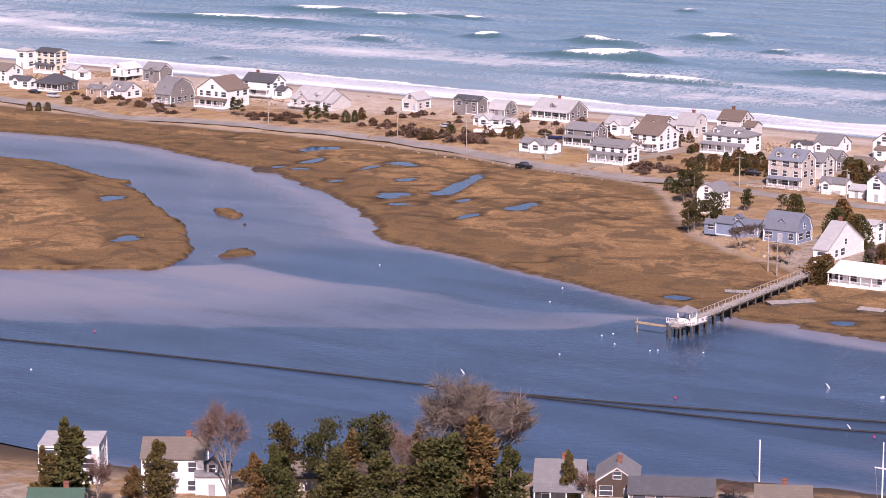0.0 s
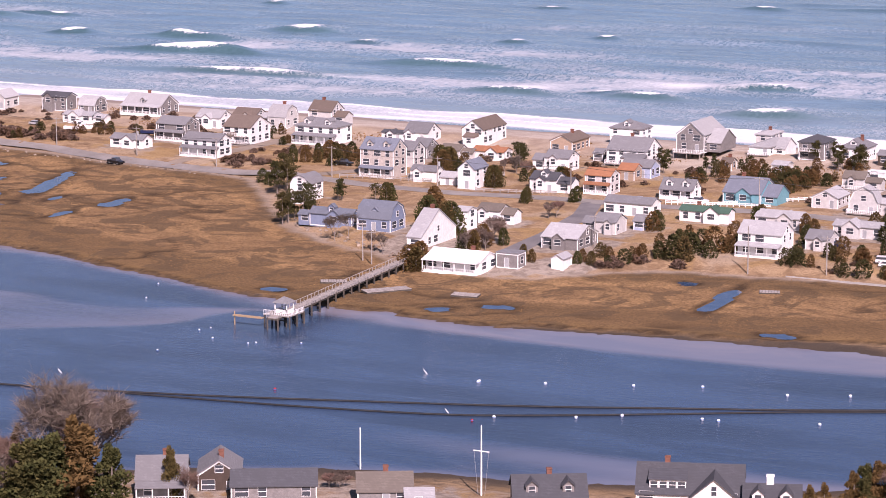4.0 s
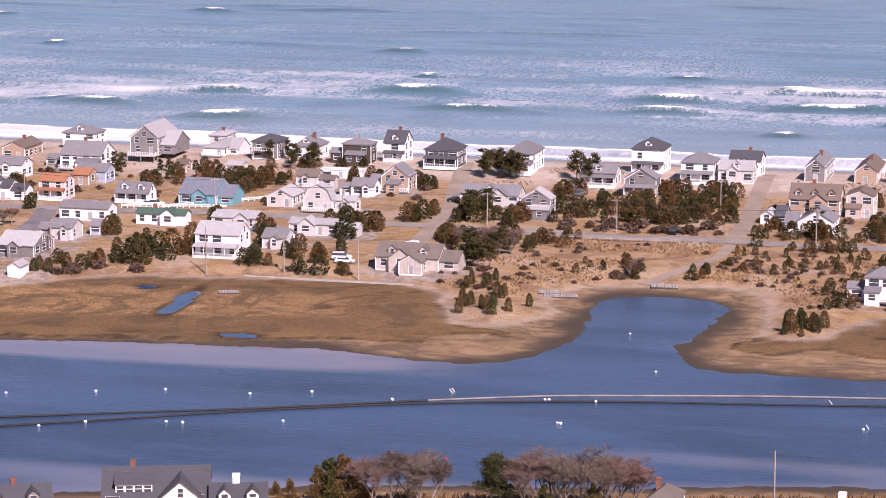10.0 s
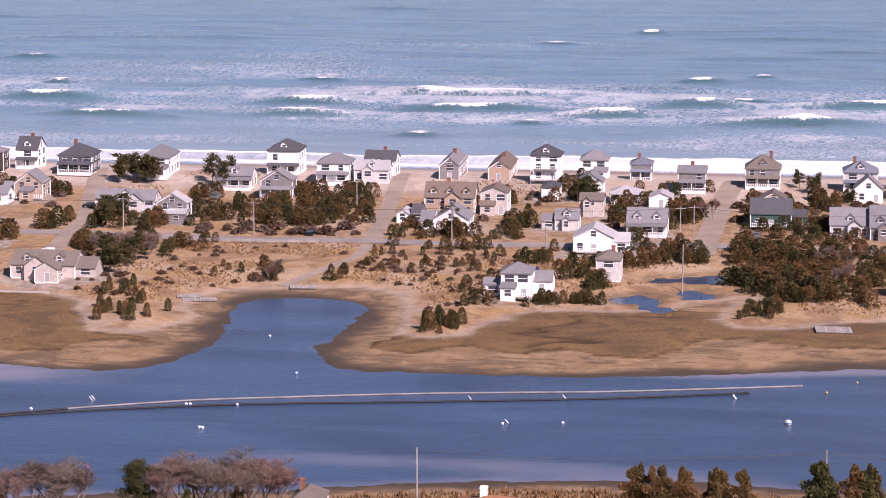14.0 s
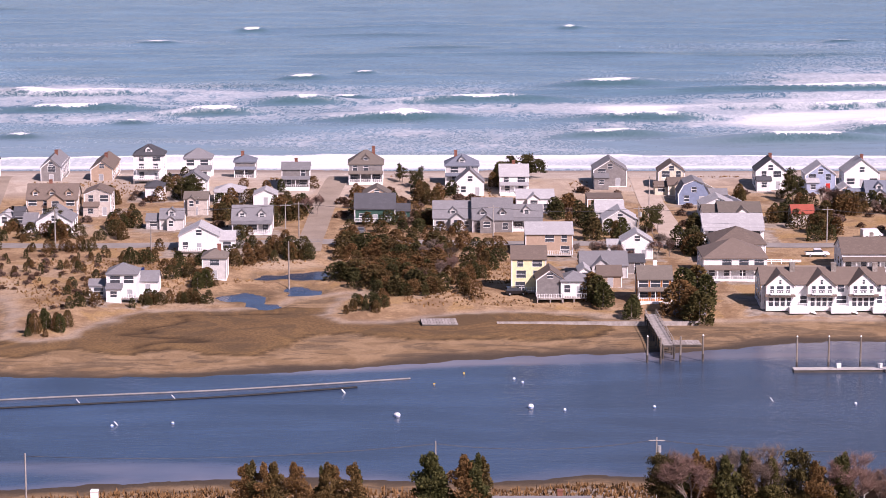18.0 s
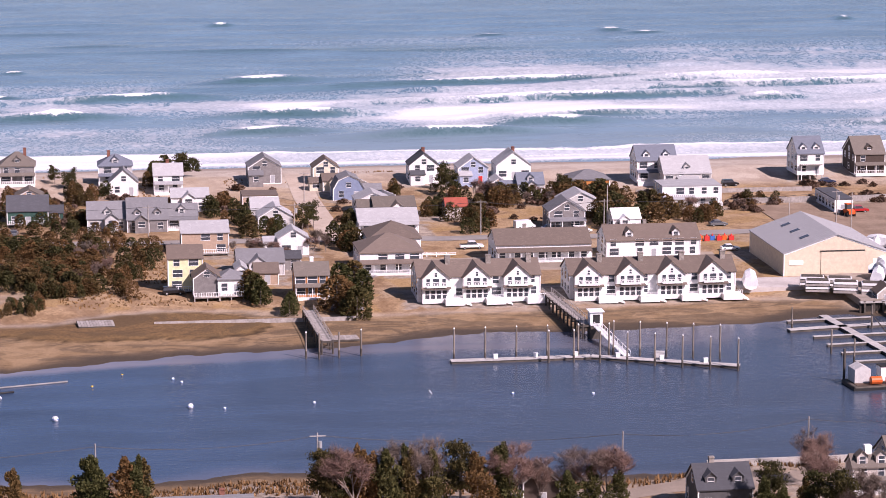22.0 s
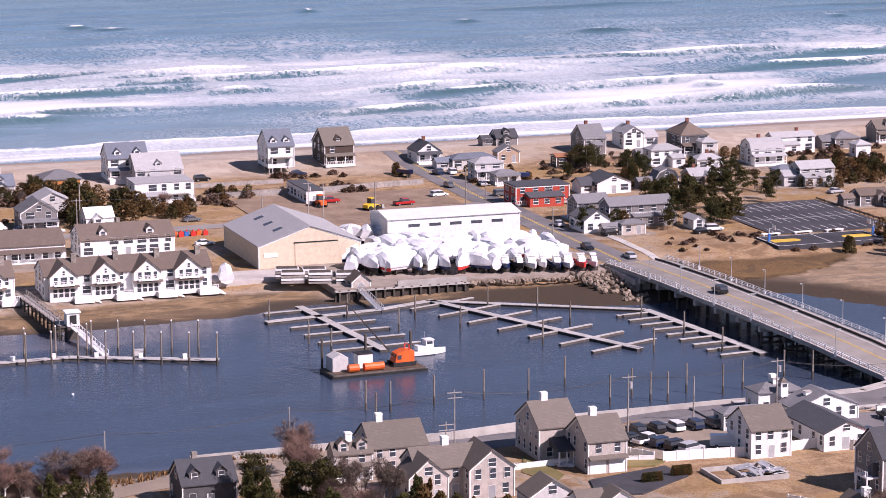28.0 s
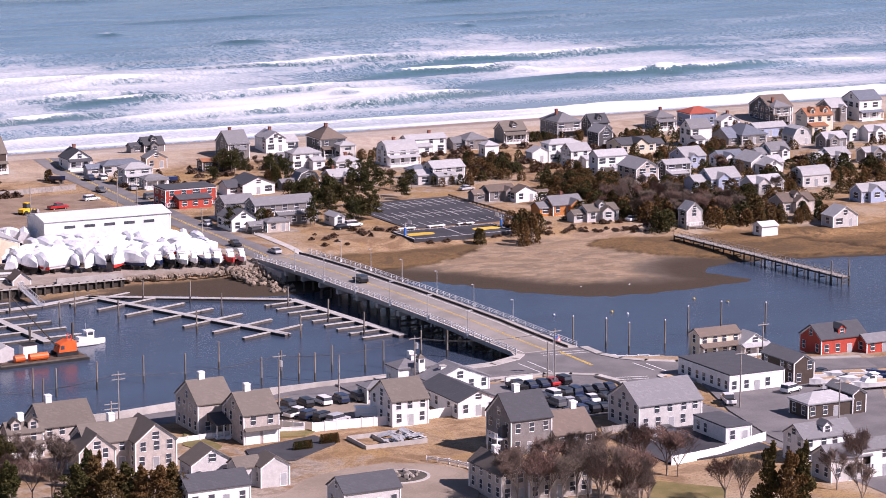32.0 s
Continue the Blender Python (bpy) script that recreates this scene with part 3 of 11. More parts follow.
# ---- water ----
def water_material(name, deep, shoal_or_sheen, wave, glossy=0.12, foamy=False):
    m, n, l, b = material(name, glossy)
    b.inputs["Specular IOR Level"].default_value = 0.5
    b.inputs["IOR"].default_value = 1.33
    tc = n.new("ShaderNodeTexCoord")
    p = tc.outputs["Object"]
    a = n.new("ShaderNodeAttribute")
    a.attribute_name = "shoal_or_sheen"
    mp = n.new("ShaderNodeMapping")
    mp.inputs["Scale"].default_value = (0.45, 1.0, 1)
    l.new(p, mp.inputs[0])
    big = noise_node(n, l, 0.05, 5, mp.outputs[0], 0.6, 0.5)
    small = noise_node(n, l, wave, 5, mp.outputs[0], 0.6, 0.4)
    sh = math_node(n, l, "ADD", a.outputs["Fac"], math_node(n, l, "MULTIPLY_ADD", big, 0.5, -0.25), clamp=True)
    sh = ramp_node(n, l, sh, 0.25, 0.75)
    lane = n.new("ShaderNodeMapping")
    lane.inputs["Scale"].default_value = (0.012, 0.07, 1)
    l.new(p, lane.inputs[0])
    wind = noise_node(n, l, 1.0, 5, lane.outputs[0], 0.6, 0.8)
    c = mix_node(n, l, sh, mix_node(n, l, ramp_node(n, l, wind, 0.40, 0.64), rgb(deep), rgb(deep, 1.0 if foamy else 0.66)), rgb(shoal_or_sheen))
    c = mix_node(n, l, math_node(n, l, "MULTIPLY", ramp_node(n, l, big, 0.4, 0.65), 0.35), c, rgb(deep, 1.5))
    if not foamy:
        # greyer to the east: the duller sky reflection is put into the colour
        dull_sky = n.new("ShaderNodeAttribute")
        dull_sky.attribute_name = "dull_sky"
        c = mix_node(n, l, math_node(n, l, "MULTIPLY", dull_sky.outputs["Fac"], 0.6), c, (0.046, 0.056, 0.074, 1))

    calm = math_node(n, l, "MULTIPLY_ADD", sh, -0.75, 1.0)
    h = math_node(n, l, "MULTIPLY", math_node(n, l, "MULTIPLY_ADD", big, 0.6, small), calm)
    bump_node(n, l, b, h, 1.0, 0.34 if foamy else 0.062)
    if foamy:
        f, w = n.new("ShaderNodeAttribute"), n.new("ShaderNodeAttribute")
        f.attribute_name, w.attribute_name = "foam", "crest"
        wide = n.new("ShaderNodeMapping")
        wide.inputs["Scale"].default_value = (0.85, 0.42, 1)
        l.new(p, wide.inputs[0])
        v1 = noise_node(n, l, 0.11, 8, wide.outputs[0], 0.66, 1.2)
        v2 = noise_node(n, l, 0.22, 6, wide.outputs[0], 0.62, 2.6)
        v3 = noise_node(n, l, 0.9, 6, wide.outputs[0], 0.7, 0.8)
        vein = math_node(n, l, "SUBTRACT", 1.0, math_node(n, l, "MULTIPLY", math_node(n, l, "ABSOLUTE", math_node(n, l, "SUBTRACT", v2, 0.5)), 11.0), clamp=True)
        dens = f.outputs["Fac"]
        body = math_node(n, l, "ADD", math_node(n, l, "MULTIPLY", dens, 1.9), math_node(n, l, "MULTIPLY_ADD", v1, 2.8, -1.95))
        body = ramp_node(n, l, math_node(n, l, "MULTIPLY_ADD", v3, 0.9, math_node(n, l, "SUBTRACT", body, 0.45)), 0.12, 0.62)
        lace = math_node(n, l, "MULTIPLY", math_node(n, l, "MULTIPLY", vein, ramp_node(n, l, dens, 0.05, 0.45)), ramp_node(n, l, v3, 0.36, 0.60))
        thin = math_node(n, l, "MAXIMUM", math_node(n, l, "MULTIPLY", body, math_node(n, l, "MULTIPLY_ADD", ramp_node(n, l, dens, 0.6, 1.0), 0.30, 0.60)), math_node(n, l, "MULTIPLY", lace, 0.75), clamp=True)
        froth = mix_node(n, l, ramp_node(n, l, v3, 0.35, 0.65), (0.40, 0.43, 0.47, 1), (0.66, 0.67, 0.70, 1))
        # wave faces mirror less sky: that darkening is put into the colour
        face_shade = n.new("ShaderNodeAttribute")
        face_shade.attribute_name = "face"
        c = mix_node(n, l, math_node(n, l, "MULTIPLY", face_shade.outputs["Fac"], math_node(n, l, "MULTIPLY_ADD", v3, 0.8, 0.35), clamp=True), c, (0.030, 0.078, 0.084, 1))
        froth = mix_node(n, l, ramp_node(n, l, dens, 0.75, 1.0), froth, (0.72, 0.73, 0.75, 1))
        c = mix_node(n, l, thin, c, froth)
        top = ramp_node(n, l, math_node(n, l, "MULTIPLY_ADD", v3, 1.3, math_node(n, l, "SUBTRACT", w.outputs["Fac"], 0.65)), 0.32, 0.62)
        c = mix_node(n, l, top, c, (0.74, 0.75, 0.77, 1))
        l.new(math_node(n, l, "MULTIPLY_ADD", math_node(n, l, "MAXIMUM", thin, top), 0.6, glossy), b.inputs["Roughness"])
    l.new(c, b.inputs["Base Color"])
    return m


# tidal river: one level sheet, paler where the flats lie close under it and where sky sheen is painted in
SHOAL = [(-445, 462), (-428, 456), (-406, 477), (-371, 477), (-351, 484), (-321, 480), (-292, 482), (-307, 459), (-345, 434), (-386, 408), (-470, 372), (-500, 400)]
bar = .92 * step(inside(X + 5 * ripple(X, Y, .06, 51), Y + 5 * ripple(X, Y, .05, 52), SHOAL), -3, 5) * (.8 + .25 * ripple(X, Y, .04, 53)) + np.exp(-(((X + 205) / 70) ** 2 + ((Y - 490) / 9) ** 2))
bar += 0.9 * np.exp(-(((X - 5) / 40) ** 2 + ((Y - 522) / 8) ** 2))
bar += 0.9 * np.exp(-(((X - 100) / 45) ** 2 + ((Y - 524) / 9) ** 2)) + 0.5 * np.exp(-(((X + 70) / 60) ** 2 + ((Y - 438) / 7) ** 2)) + 0.5 * np.exp(-(((X + 180) / 60) ** 2 + ((Y - 402) / 10) ** 2))
shoal_or_sheen = np.clip(0.9 * bar + (.75 - .45 * step(X, -165, -140) * (1 - step(X, -40, -10))) * np.exp(-np.clip(-d_far, 0, 99) / 6.0) + 0.5 * np.exp(-np.clip(-d_near, 0, 99) / 6.0), 0, 1)
# calm west channel: its brighter sky reflection painted in as a paler colour
shoal_or_sheen = np.clip(shoal_or_sheen + .42 * (1 - step(X, -420, -370)) * step(Y, 440, 480), 0, 1) * (1 - .8 * step(X, 140, 175))
shoal_or_sheen = np.where(d_far > 6, 0.0, shoal_or_sheen)
sel = (GX > -1500) & (GX < 1500)
selx = np.where(sel)[0][::2]
sely = np.where((GY > 320) & (GY < 640))[0][::2]
river = tagged(sheet("water", GX[selx], GY[sely], np.zeros((len(sely), len(selx))),
                     water_material("river water", (0.034, 0.066, 0.124), (0.200, 0.19, 0.225), 0.9, 0.22), {"shoal_or_sheen": shoal_or_sheen[np.ix_(sely, selx)], "dull_sky": step(X, -40, 110)[np.ix_(sely, selx)]}),
               "dark blue rippled tidal river with paler shoals", "water", kind="structure")

# the sea: swell, breakers and foam
SX = axis_of(-900, 760, 3.0, -4500, 4500)
SY = np.concatenate([np.arange(752, 1180, 1.6), 1180 + np.cumsum(np.geomspace(2, 400, 40))])
Xs, Ys = np.meshgrid(SX, SY)
rs = np.random.RandomState(7)
SZ = 0.22 * ripple(Xs * 0.25, Ys, 0.16, 21) + 0.10 * ripple(Xs, Ys, 0.4, 22)
foam = np.zeros(Xs.shape)
warp = 6 * ripple(Xs, Ys * 0, 0.012, 23) + 2.5 * ripple(Xs, Ys * 0, 0.05, 24)
patch = ripple(Xs * .45, Ys, 0.035, 27) + .6 * ripple(Xs * .45, Ys, 0.09, 28)
right = step(Xs, 60, 230) * np.clip(.62 + .62 * ripple(Xs * .5, Ys, .03, 71) + .3 * ripple(Xs * .6, Ys, .08, 72), 0, 1.5)
crest = np.zeros(Xs.shape)
face_shade = np.zeros(Xs.shape)
lump = ripple(Xs, Ys * 0, 0.09, 61) + .5 * ripple(Xs, Ys * 0, 0.3, 62)
edge = 788 + 3.0 * ripple(Xs, Ys * 0, 0.014, 63) + 1.2 * lump
foam += 0.85 * np.exp(-((Ys - 766) / 3.0) ** 2)
foam += (0.80 + 0.12 * patch) * step(Ys, 764, 769) * (1 - step(Ys, edge - 1, edge + 3))
crest += (0.78 + .22 * lump) * np.exp(-(np.clip(np.abs(Ys - edge + 2.0) - 1.0, 0, 99) / 1.6) ** 2) + (.45 + .3 * patch) * np.exp(-((Ys - 775 - warp * .4) / 2.2) ** 2) + .3 * np.exp(-((Ys - 767) / 1.5) ** 2)
foam += (0.30 + 0.30 * patch + .26 * right) * np.exp(-((Ys - 815 - warp) / 20.0) ** 2)
foam += (0.32 + 0.38 * patch + .32 * right) * np.exp(-((Ys - 868 - 1.5 * warp) / 36.0) ** 2)
foam += (0.20 + 0.34 * patch + .32 * right) * np.exp(-((Ys - 935 - 2 * warp) / 42.0) ** 2)
foam += (0.12 + 0.18 * patch) * np.exp(-((Ys - 1040 - 2 * warp) / 80.0) ** 2)
foam = np.clip(foam, 0, 1)
SZ += 0.5 * np.exp(-((Ys - edge + 3) / 4.0) ** 2) * (.7 + .3 * lump)
swell = np.sin((Ys + 2.0 * warp + 4 * ripple(Xs, Ys, .03, 29)) * .23)
SZ += .35 * np.clip(swell, -.4, 1) * step(Ys, 820, 880) * (1 - step(Ys, 1150, 1500)) * (.6 + .5 * ripple(Xs, Ys, .012, 30))


def breaker(x, y, half, high, foam_len):
    """One breaking wave: a sheer face towards the shore with its shade painted on, white crest and trail of foam
    seaward.
    """
    s = np.exp(-(((Xs - x) / half) ** 2) ** 1.6)
    cy = y + 5 * np.sin((Xs - x) * 0.02) + 2 * ripple(Xs, Ys * 0, 0.06, int(abs(x)) % 97)
    u = Ys - cy
    face = np.exp(-(((Xs - x) / (2.1 * half)) ** 2) ** 1.3)
    face_shade[:] += face * 1.1 * np.exp(-((u + 2.6) / 2.8) ** 2)
    SZ[:] += face * 1.75 * high * np.where(u < 0, np.exp(-(u / 3.2) ** 2), np.exp(-(u / 9.0) ** 2))
    foam[:] += s * 0.70 * np.where(u < 0, 0, np.exp(-(u / (1.5 * foam_len))))
    foam[:] -= face * .5 * np.exp(-((u + 4.2) / 2.6) ** 2)
    ragged = .75 + .3 * ripple(Xs, Ys, .25, int(abs(x)) % 89)
    crest[:] += s * ragged * np.where(u < 0, np.exp(-(u / 2.0) ** 2), np.exp(-(u / 3.6) ** 2))


BREAKS = [(71, 964, 8), (23, 915, 14), (76, 871, 11), (63, 829, 8), (122, 822, 13), (165, 859, 16), (163, 947, 40), (238, 945, 23), (170, 904, 36), (278, 932, 58), (307, 883, 17), (241, 893, 6), (155, 842, 9),
          (278, 831, 13), (338, 918, 18), (315, 866, 12), (380, 867, 28), (350, 818, 28), (465, 898, 26), (420, 826, 15), (430, 950, 40), (520, 930, 40), (540, 860, 40), (-167, 872, 7), (-170, 905, 7), (-120, 936, 15), (-112, 893, 13),
          (-37, 911, 6), (-4, 872, 11), (-65, 881, 7)]
BREAKS_W = [(-408, 842, 7), (-330, 890, 7), (-305, 825, 6), (-360, 850, 6), (-795, 997, 15), (-695, 904, 5), (-605, 947, 9), (-569, 903, 8), (-748, 990, 10), (-465, 904, 13), (-580, 901, 15), (-797, 937, 26), (-578, 991, 6),
            (-230, 860, 9), (-262, 905, 8), (-520, 850, 18)]
for k, (x, y, half) in enumerate(BREAKS + BREAKS_W):
    breaker(x, y, half + 1.5, 1.25 + .35 * ((k * 7) % 5) / 4, 6 + half * .7 + (8 if x > 120 else 0))
for k in range(40):
    breaker(rs.uniform(-760, 620), rs.uniform(810, 1180), rs.uniform(2, 5), rs.uniform(.5, .9), rs.uniform(2, 5))
for k in range(46):            # long unbroken swells farther out
    x, y, half = rs.uniform(-850, 700), rs.uniform(885, 1500), rs.uniform(18, 62)
    span = np.exp(-(((Xs - x) / half) ** 2) ** 1.4)
    u = Ys - y - 4 * np.sin((Xs - x) * .02) - 2.5 * ripple(Xs, Ys * 0, .04, k)
    SZ += .9 * span * np.exp(-(u / 6.0) ** 2)
    # shade of the swell's shoreward side, painted as on the breakers
    face_shade += rs.uniform(.3, .85) * span * np.exp(-((u + 3) / (2.6 + .006 * (y - 850))) ** 2)
SZ += -0.35 * step(-Ys, -768, -756) + 0.15
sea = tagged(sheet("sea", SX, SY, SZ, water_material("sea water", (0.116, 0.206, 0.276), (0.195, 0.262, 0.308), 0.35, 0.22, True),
                   {"foam": np.clip(np.where(Ys > 795, np.minimum(foam, .74 + .16 * patch), foam), 0, 1), "crest": np.clip(crest, 0, 1.1), "face": np.clip(face_shade, 0, 1), "shoal_or_sheen": np.clip(0.9 * np.exp(-(Ys - 765) / 130.0), 0, 1)}),
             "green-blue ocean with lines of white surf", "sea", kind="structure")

# still water standing in the marsh pools
pool_mat, pn, pl, pb = material("pool water", 0.04)
pb.inputs["Specular IOR Level"].default_value = 0.5
pb.inputs["IOR"].default_value = 1.33
ptc = pn.new("ShaderNodeTexCoord")
pl.new(mix_node(pn, pl, ramp_node(pn, pl, noise_node(pn, pl, 0.4, 3, ptc.outputs["Object"]), 0.4, 0.6), (0.025, 0.055, 0.11, 1), (0.045, 0.08, 0.14, 1)), pb.inputs["Base Color"])
bump_node(pn, pl, pb, noise_node(pn, pl, 2.5, 3, ptc.outputs["Object"]), 0.15, 0.03)
for k, (x, y, a, b, lean) in enumerate(POOLS):
    bm = bmesh.new()
    ring = [bm.verts.new((x + (a * 1.25 + .5) * math.cos(t) - lean * (b * 1.3 + .5) * math.sin(t), y + (b * 1.3 + .5) * math.sin(t), pool_level[k])) for t in np.linspace(0, 2 * math.pi, 37)[:-1]]
    bm.faces.new(ring)
    tagged(new("pond", mesh_of("pond", bm, pool_mat)), "still blue tidal pool in the marsh", "pond", kind="structure")


# ---- houses ----
WORD = {WHITE: "white clapboard", CREAM: "cream clapboard", LGREY: "light grey shingled", GREY: "weathered grey shingled", DGREY: "dark grey shingled", TAN: "tan cedar-shingled",
        PINK: "pale bleached-shingle", BROWN: "dark brown shingled", BLUE: "blue clapboard", PBLUE: "pale blue clapboard", TEAL: "teal clapboard", YELLOW: "pale yellow clapboard",
        RED: "red clapboard", ORANGE: "orange cedar", GREEN: "dark green boarded", PSHEET: "cream metal-clad", WSHEET: "white metal-clad",
        R_LIGHT: "light grey", R_GREY: "grey", R_DARK: "charcoal", R_BROWN: "brown", R_TAN: "tan", R_BLUE: "blue-grey", R_RUST: "rust-coloured", R_RED: "red", R_GREEN: "green", R_WHITE: "white"}
kept = {}
footprints = []


def window_meshes(w, h):
    key = (round(w, 1), round(h, 1))
    if key not in kept:
        w, h = key
        bm = bmesh.new()
        g = [[bm.verts.new((u * (w / 2 + .09), v, z)) for u in (-1, 1)] for v, z in ((.03, -.1), (-.06, -.1), (-.06, h / 2), (-.06, h + .1), (.03, h + .1))]
        fs = [bm.faces.new((g[i][0], g[i][1], g[i + 1][1], g[i + 1][0])) for i in range(4)]
        for u in (0, 1):
            bm.faces.new([g[i][u] for i in range(5)])
        bmesh.ops.recalc_face_normals(bm, faces=bm.faces)
        bmesh.ops.inset_individual(bm, faces=[fs[1], fs[2]], thickness=.08, depth=-.045)
        fs[1].material_index = fs[2].material_index = 1
        kept[key] = mesh_of("window", bm, (TRIM, PANE))
    return kept[key]


def window(root, x, y, z, rz, w=1.0, h=1.4):
    ob = part("window", window_meshes(w, h), None, root)
    ob.matrix_basis = pose(x, y, z, 0, 0, rz)
    return ob


def door(root, x, y, z, rz=0, mat=None, w=1.0):
    k = ("door", w, (mat or DOOR).name)
    if k not in kept:
        bm = bmesh.new()
        g = [[bm.verts.new((u * (w / 2 + .12), v, z)) for u in (-1, 1)] for v, z in ((.03, 0), (-.05, 0), (-.05, 2.2), (.03, 2.2))]
        fs = [bm.faces.new((g[i][0], g[i][1], g[i + 1][1], g[i + 1][0])) for i in range(3)]
        bmesh.ops.recalc_face_normals(bm, faces=bm.faces)
        bmesh.ops.inset_individual(bm, faces=[fs[1]], thickness=.1, depth=-.03)
        fs[1].material_index = 1
        kept[k] = mesh_of("door", bm, (TRIM, mat or DOOR))
    ob = part("door", kept[k], None, root)
    ob.matrix_basis = pose(x, y, z, 0, 0, rz)


def roof_line(kind, s, rise):
    if kind == "gambrel":
        return [(-s / 2, 0), (-s * .34, rise * .66), (0, rise), (s * .34, rise * .66), (s / 2, 0)]
    if kind == "saltbox":
        return [(-s / 2, 0), (s * .12, rise), (s / 2, rise * .35)]
    if kind == "shed":
        return [(-s / 2, 0), (s / 2, rise)]
    return [(-s / 2, 0), (0, rise), (s / 2, 0)]


def roof_slab(line, h, over, thick=0.2):
    (x0, z0), (x1, z1) = line[0], line[1]
    k = over / math.hypot(x1 - x0, z1 - z0)
    a = (x0 - (x1 - x0) * k, z0 - (z1 - z0) * k)
    (x0, z0), (x1, z1) = line[-1], line[-2]
    k = over / math.hypot(x1 - x0, z1 - z0)
    b = (x0 - (x1 - x0) * k, z0 - (z1 - z0) * k)
    low = [a] + list(line[1:-1]) + [b]
    return [(u, z + h + .01) for u, z in low] + [(u, z + h + thick) for u, z in reversed(low)]


def railing(bm, x0, y0, x1, y1, z, high=0.95, gap=0.5):
    n = max(1, int(math.dist((x0, y0), (x1, y1)) / gap))
    d = Vector((x1 - x0, y1 - y0, 0))
    m = Matrix.Translation((x0, y0, z)) @ Matrix.Rotation(math.atan2(d.y, d.x), 4, "Z")
    box(bm, 0, d.length, -.05, .05, high - .08, high, m=m)
    box(bm, 0, d.length, -.03, .03, .1, .16, m=m)
    for i in range(n + 1):
        box(bm, d.length * i / n - .05, d.length * i / n + .05, -.04, .04, 0, high - .05, m=m)


def house(x, y, w, d, h, form="gable", ridge="x", wall=None, roof=None, rz=0, pitch=0.62, up=0.0, chim=None, dorm=0, porch=0.0, deck=0.0, win=1.0, z0=None, name="house", wings=True,
          door_mat=None, label="", group="houses of the barrier beach", over=0.35, garage=0):
    """A house whose front (facing -y) stands at y, centred on x: width, depth, eaves' height, form of the roof and way of its ridge."""
    rnd = random.Random(int(x * 31 + y * 17))
    if y > 685:                # the row on the dune is lower than those behind
        h, pitch = .86 * h, .88 * pitch
    m = Matrix.Translation((x, y, 0)) @ Matrix.Rotation(radians(rz), 4, "Z") @ Matrix.Translation((0, d / 2, 0))
    g = gz(m.translation.x, m.translation.y) if z0 is None else z0
    m.translation.z = g
    storeys = max(1, round((h) / 2.7))
    words = {1: "one-storey", 2: "two-storey", 3: "three-storey"}.get(storeys, "tall")
    root = thing(name, m, label or f"{words} {WORD[wall]} house with {WORD[roof]} {'' if WORD[wall].count(' ') > 1 else 'flat' if form == 'flat' else 'hipped' if form == 'hip' else form} roof" + (" on piles" if up > 1 else ""), "house", group)
    footprints.append((x - max(w, d) / 2 - 1, x + max(w, d) / 2 + 1, y - max(porch, deck) - 1.5, y + d + 1))
    lo = up - (0.5 if up < 1 else 0)
    s, length = (d, w) if ridge == "x" else (w, d)
    rise = s * 0.5 * pitch * (1.3 if form == "gambrel" else 1)
    top = up + h
    bm = bmesh.new()
    if form in ("hip", "flat"):
        box(bm, -w / 2, w / 2, -d / 2, d / 2, lo, top)
    else:
        prism(bm, [(-s / 2, lo), (s / 2, lo)] + [(u, z + top) for u, z in reversed(roof_line(form, s, rise))], -length / 2, length / 2, axis="x" if ridge == "x" else "y")
    part("wall", bm, wall, root)
    bm = bmesh.new()
    if form == "hip":
        a, b, o = w / 2 + over, d / 2 + over, 0.18
        r = max(0.0, (w - d) / 2) if w > d else 0.0
        q = max(0.0, (d - w) / 2) if d > w else 0.0
        e = min(w, d) * 0.5 * pitch
        low = [bm.verts.new((u * a, v * b, top - 0.05)) for u, v in ((-1, -1), (1, -1), (1, 1), (-1, 1))]
        mid = [bm.verts.new((u * a, v * b, top + o)) for u, v in ((-1, -1), (1, -1), (1, 1), (-1, 1))]
        bm.faces.new(low[::-1])
        for i in range(4):
            bm.faces.new((low[i], low[(i + 1) % 4], mid[(i + 1) % 4], mid[i]))
        if r > 0.3:
            p, t = bm.verts.new((-r, 0, top + e + o)), bm.verts.new((r, 0, top + e + o))
            fs = ((mid[0], mid[1], t, p), (mid[1], mid[2], t), (mid[2], mid[3], p, t), (mid[3], mid[0], p))
        elif q > 0.3:
            p, t = bm.verts.new((0, -q, top + e + o)), bm.verts.new((0, q, top + e + o))
            fs = ((mid[0], mid[1], p), (mid[1], mid[2], t, p), (mid[2], mid[3], t), (mid[3], mid[0], p, t))
        else:
            p = bm.verts.new((0, 0, top + e + o))
            fs = [(mid[i], mid[(i + 1) % 4], p) for i in range(4)]
        for f in fs:
            bm.faces.new(f)
        rise = e
    elif form == "flat":
        box(bm, -w / 2 - .15, w / 2 + .15, -d / 2 - .15, d / 2 + .15, top, top + .25)
        rise = 0.25
    else:
        prism(bm, roof_slab(roof_line(form, s, rise), top, over), -length / 2 - .3, length / 2 + .3, axis="x" if ridge == "x" else "y")
    part("roof", bm, roof, root)
    # rakes, friezes, corner boards and water table
    bm = bmesh.new()
    if form not in ("hip", "flat"):
        ln = roof_line(form, s, rise)
        band = [(u, z + top - .01) for u, z in ln] + [(u * .97, z + top - .32) for u, z in reversed(ln)]
        for e in ((-1,) if ridge == "y" or x > 40 else (1,)):
            prism(bm, band, e * length / 2 - .07, e * length / 2 + .07, axis="x" if ridge == "x" else "y")
    else:
        box(bm, -w / 2 - .04, w / 2 + .04, -d / 2 - .04, d / 2 + .04, top - .3, top - .06)
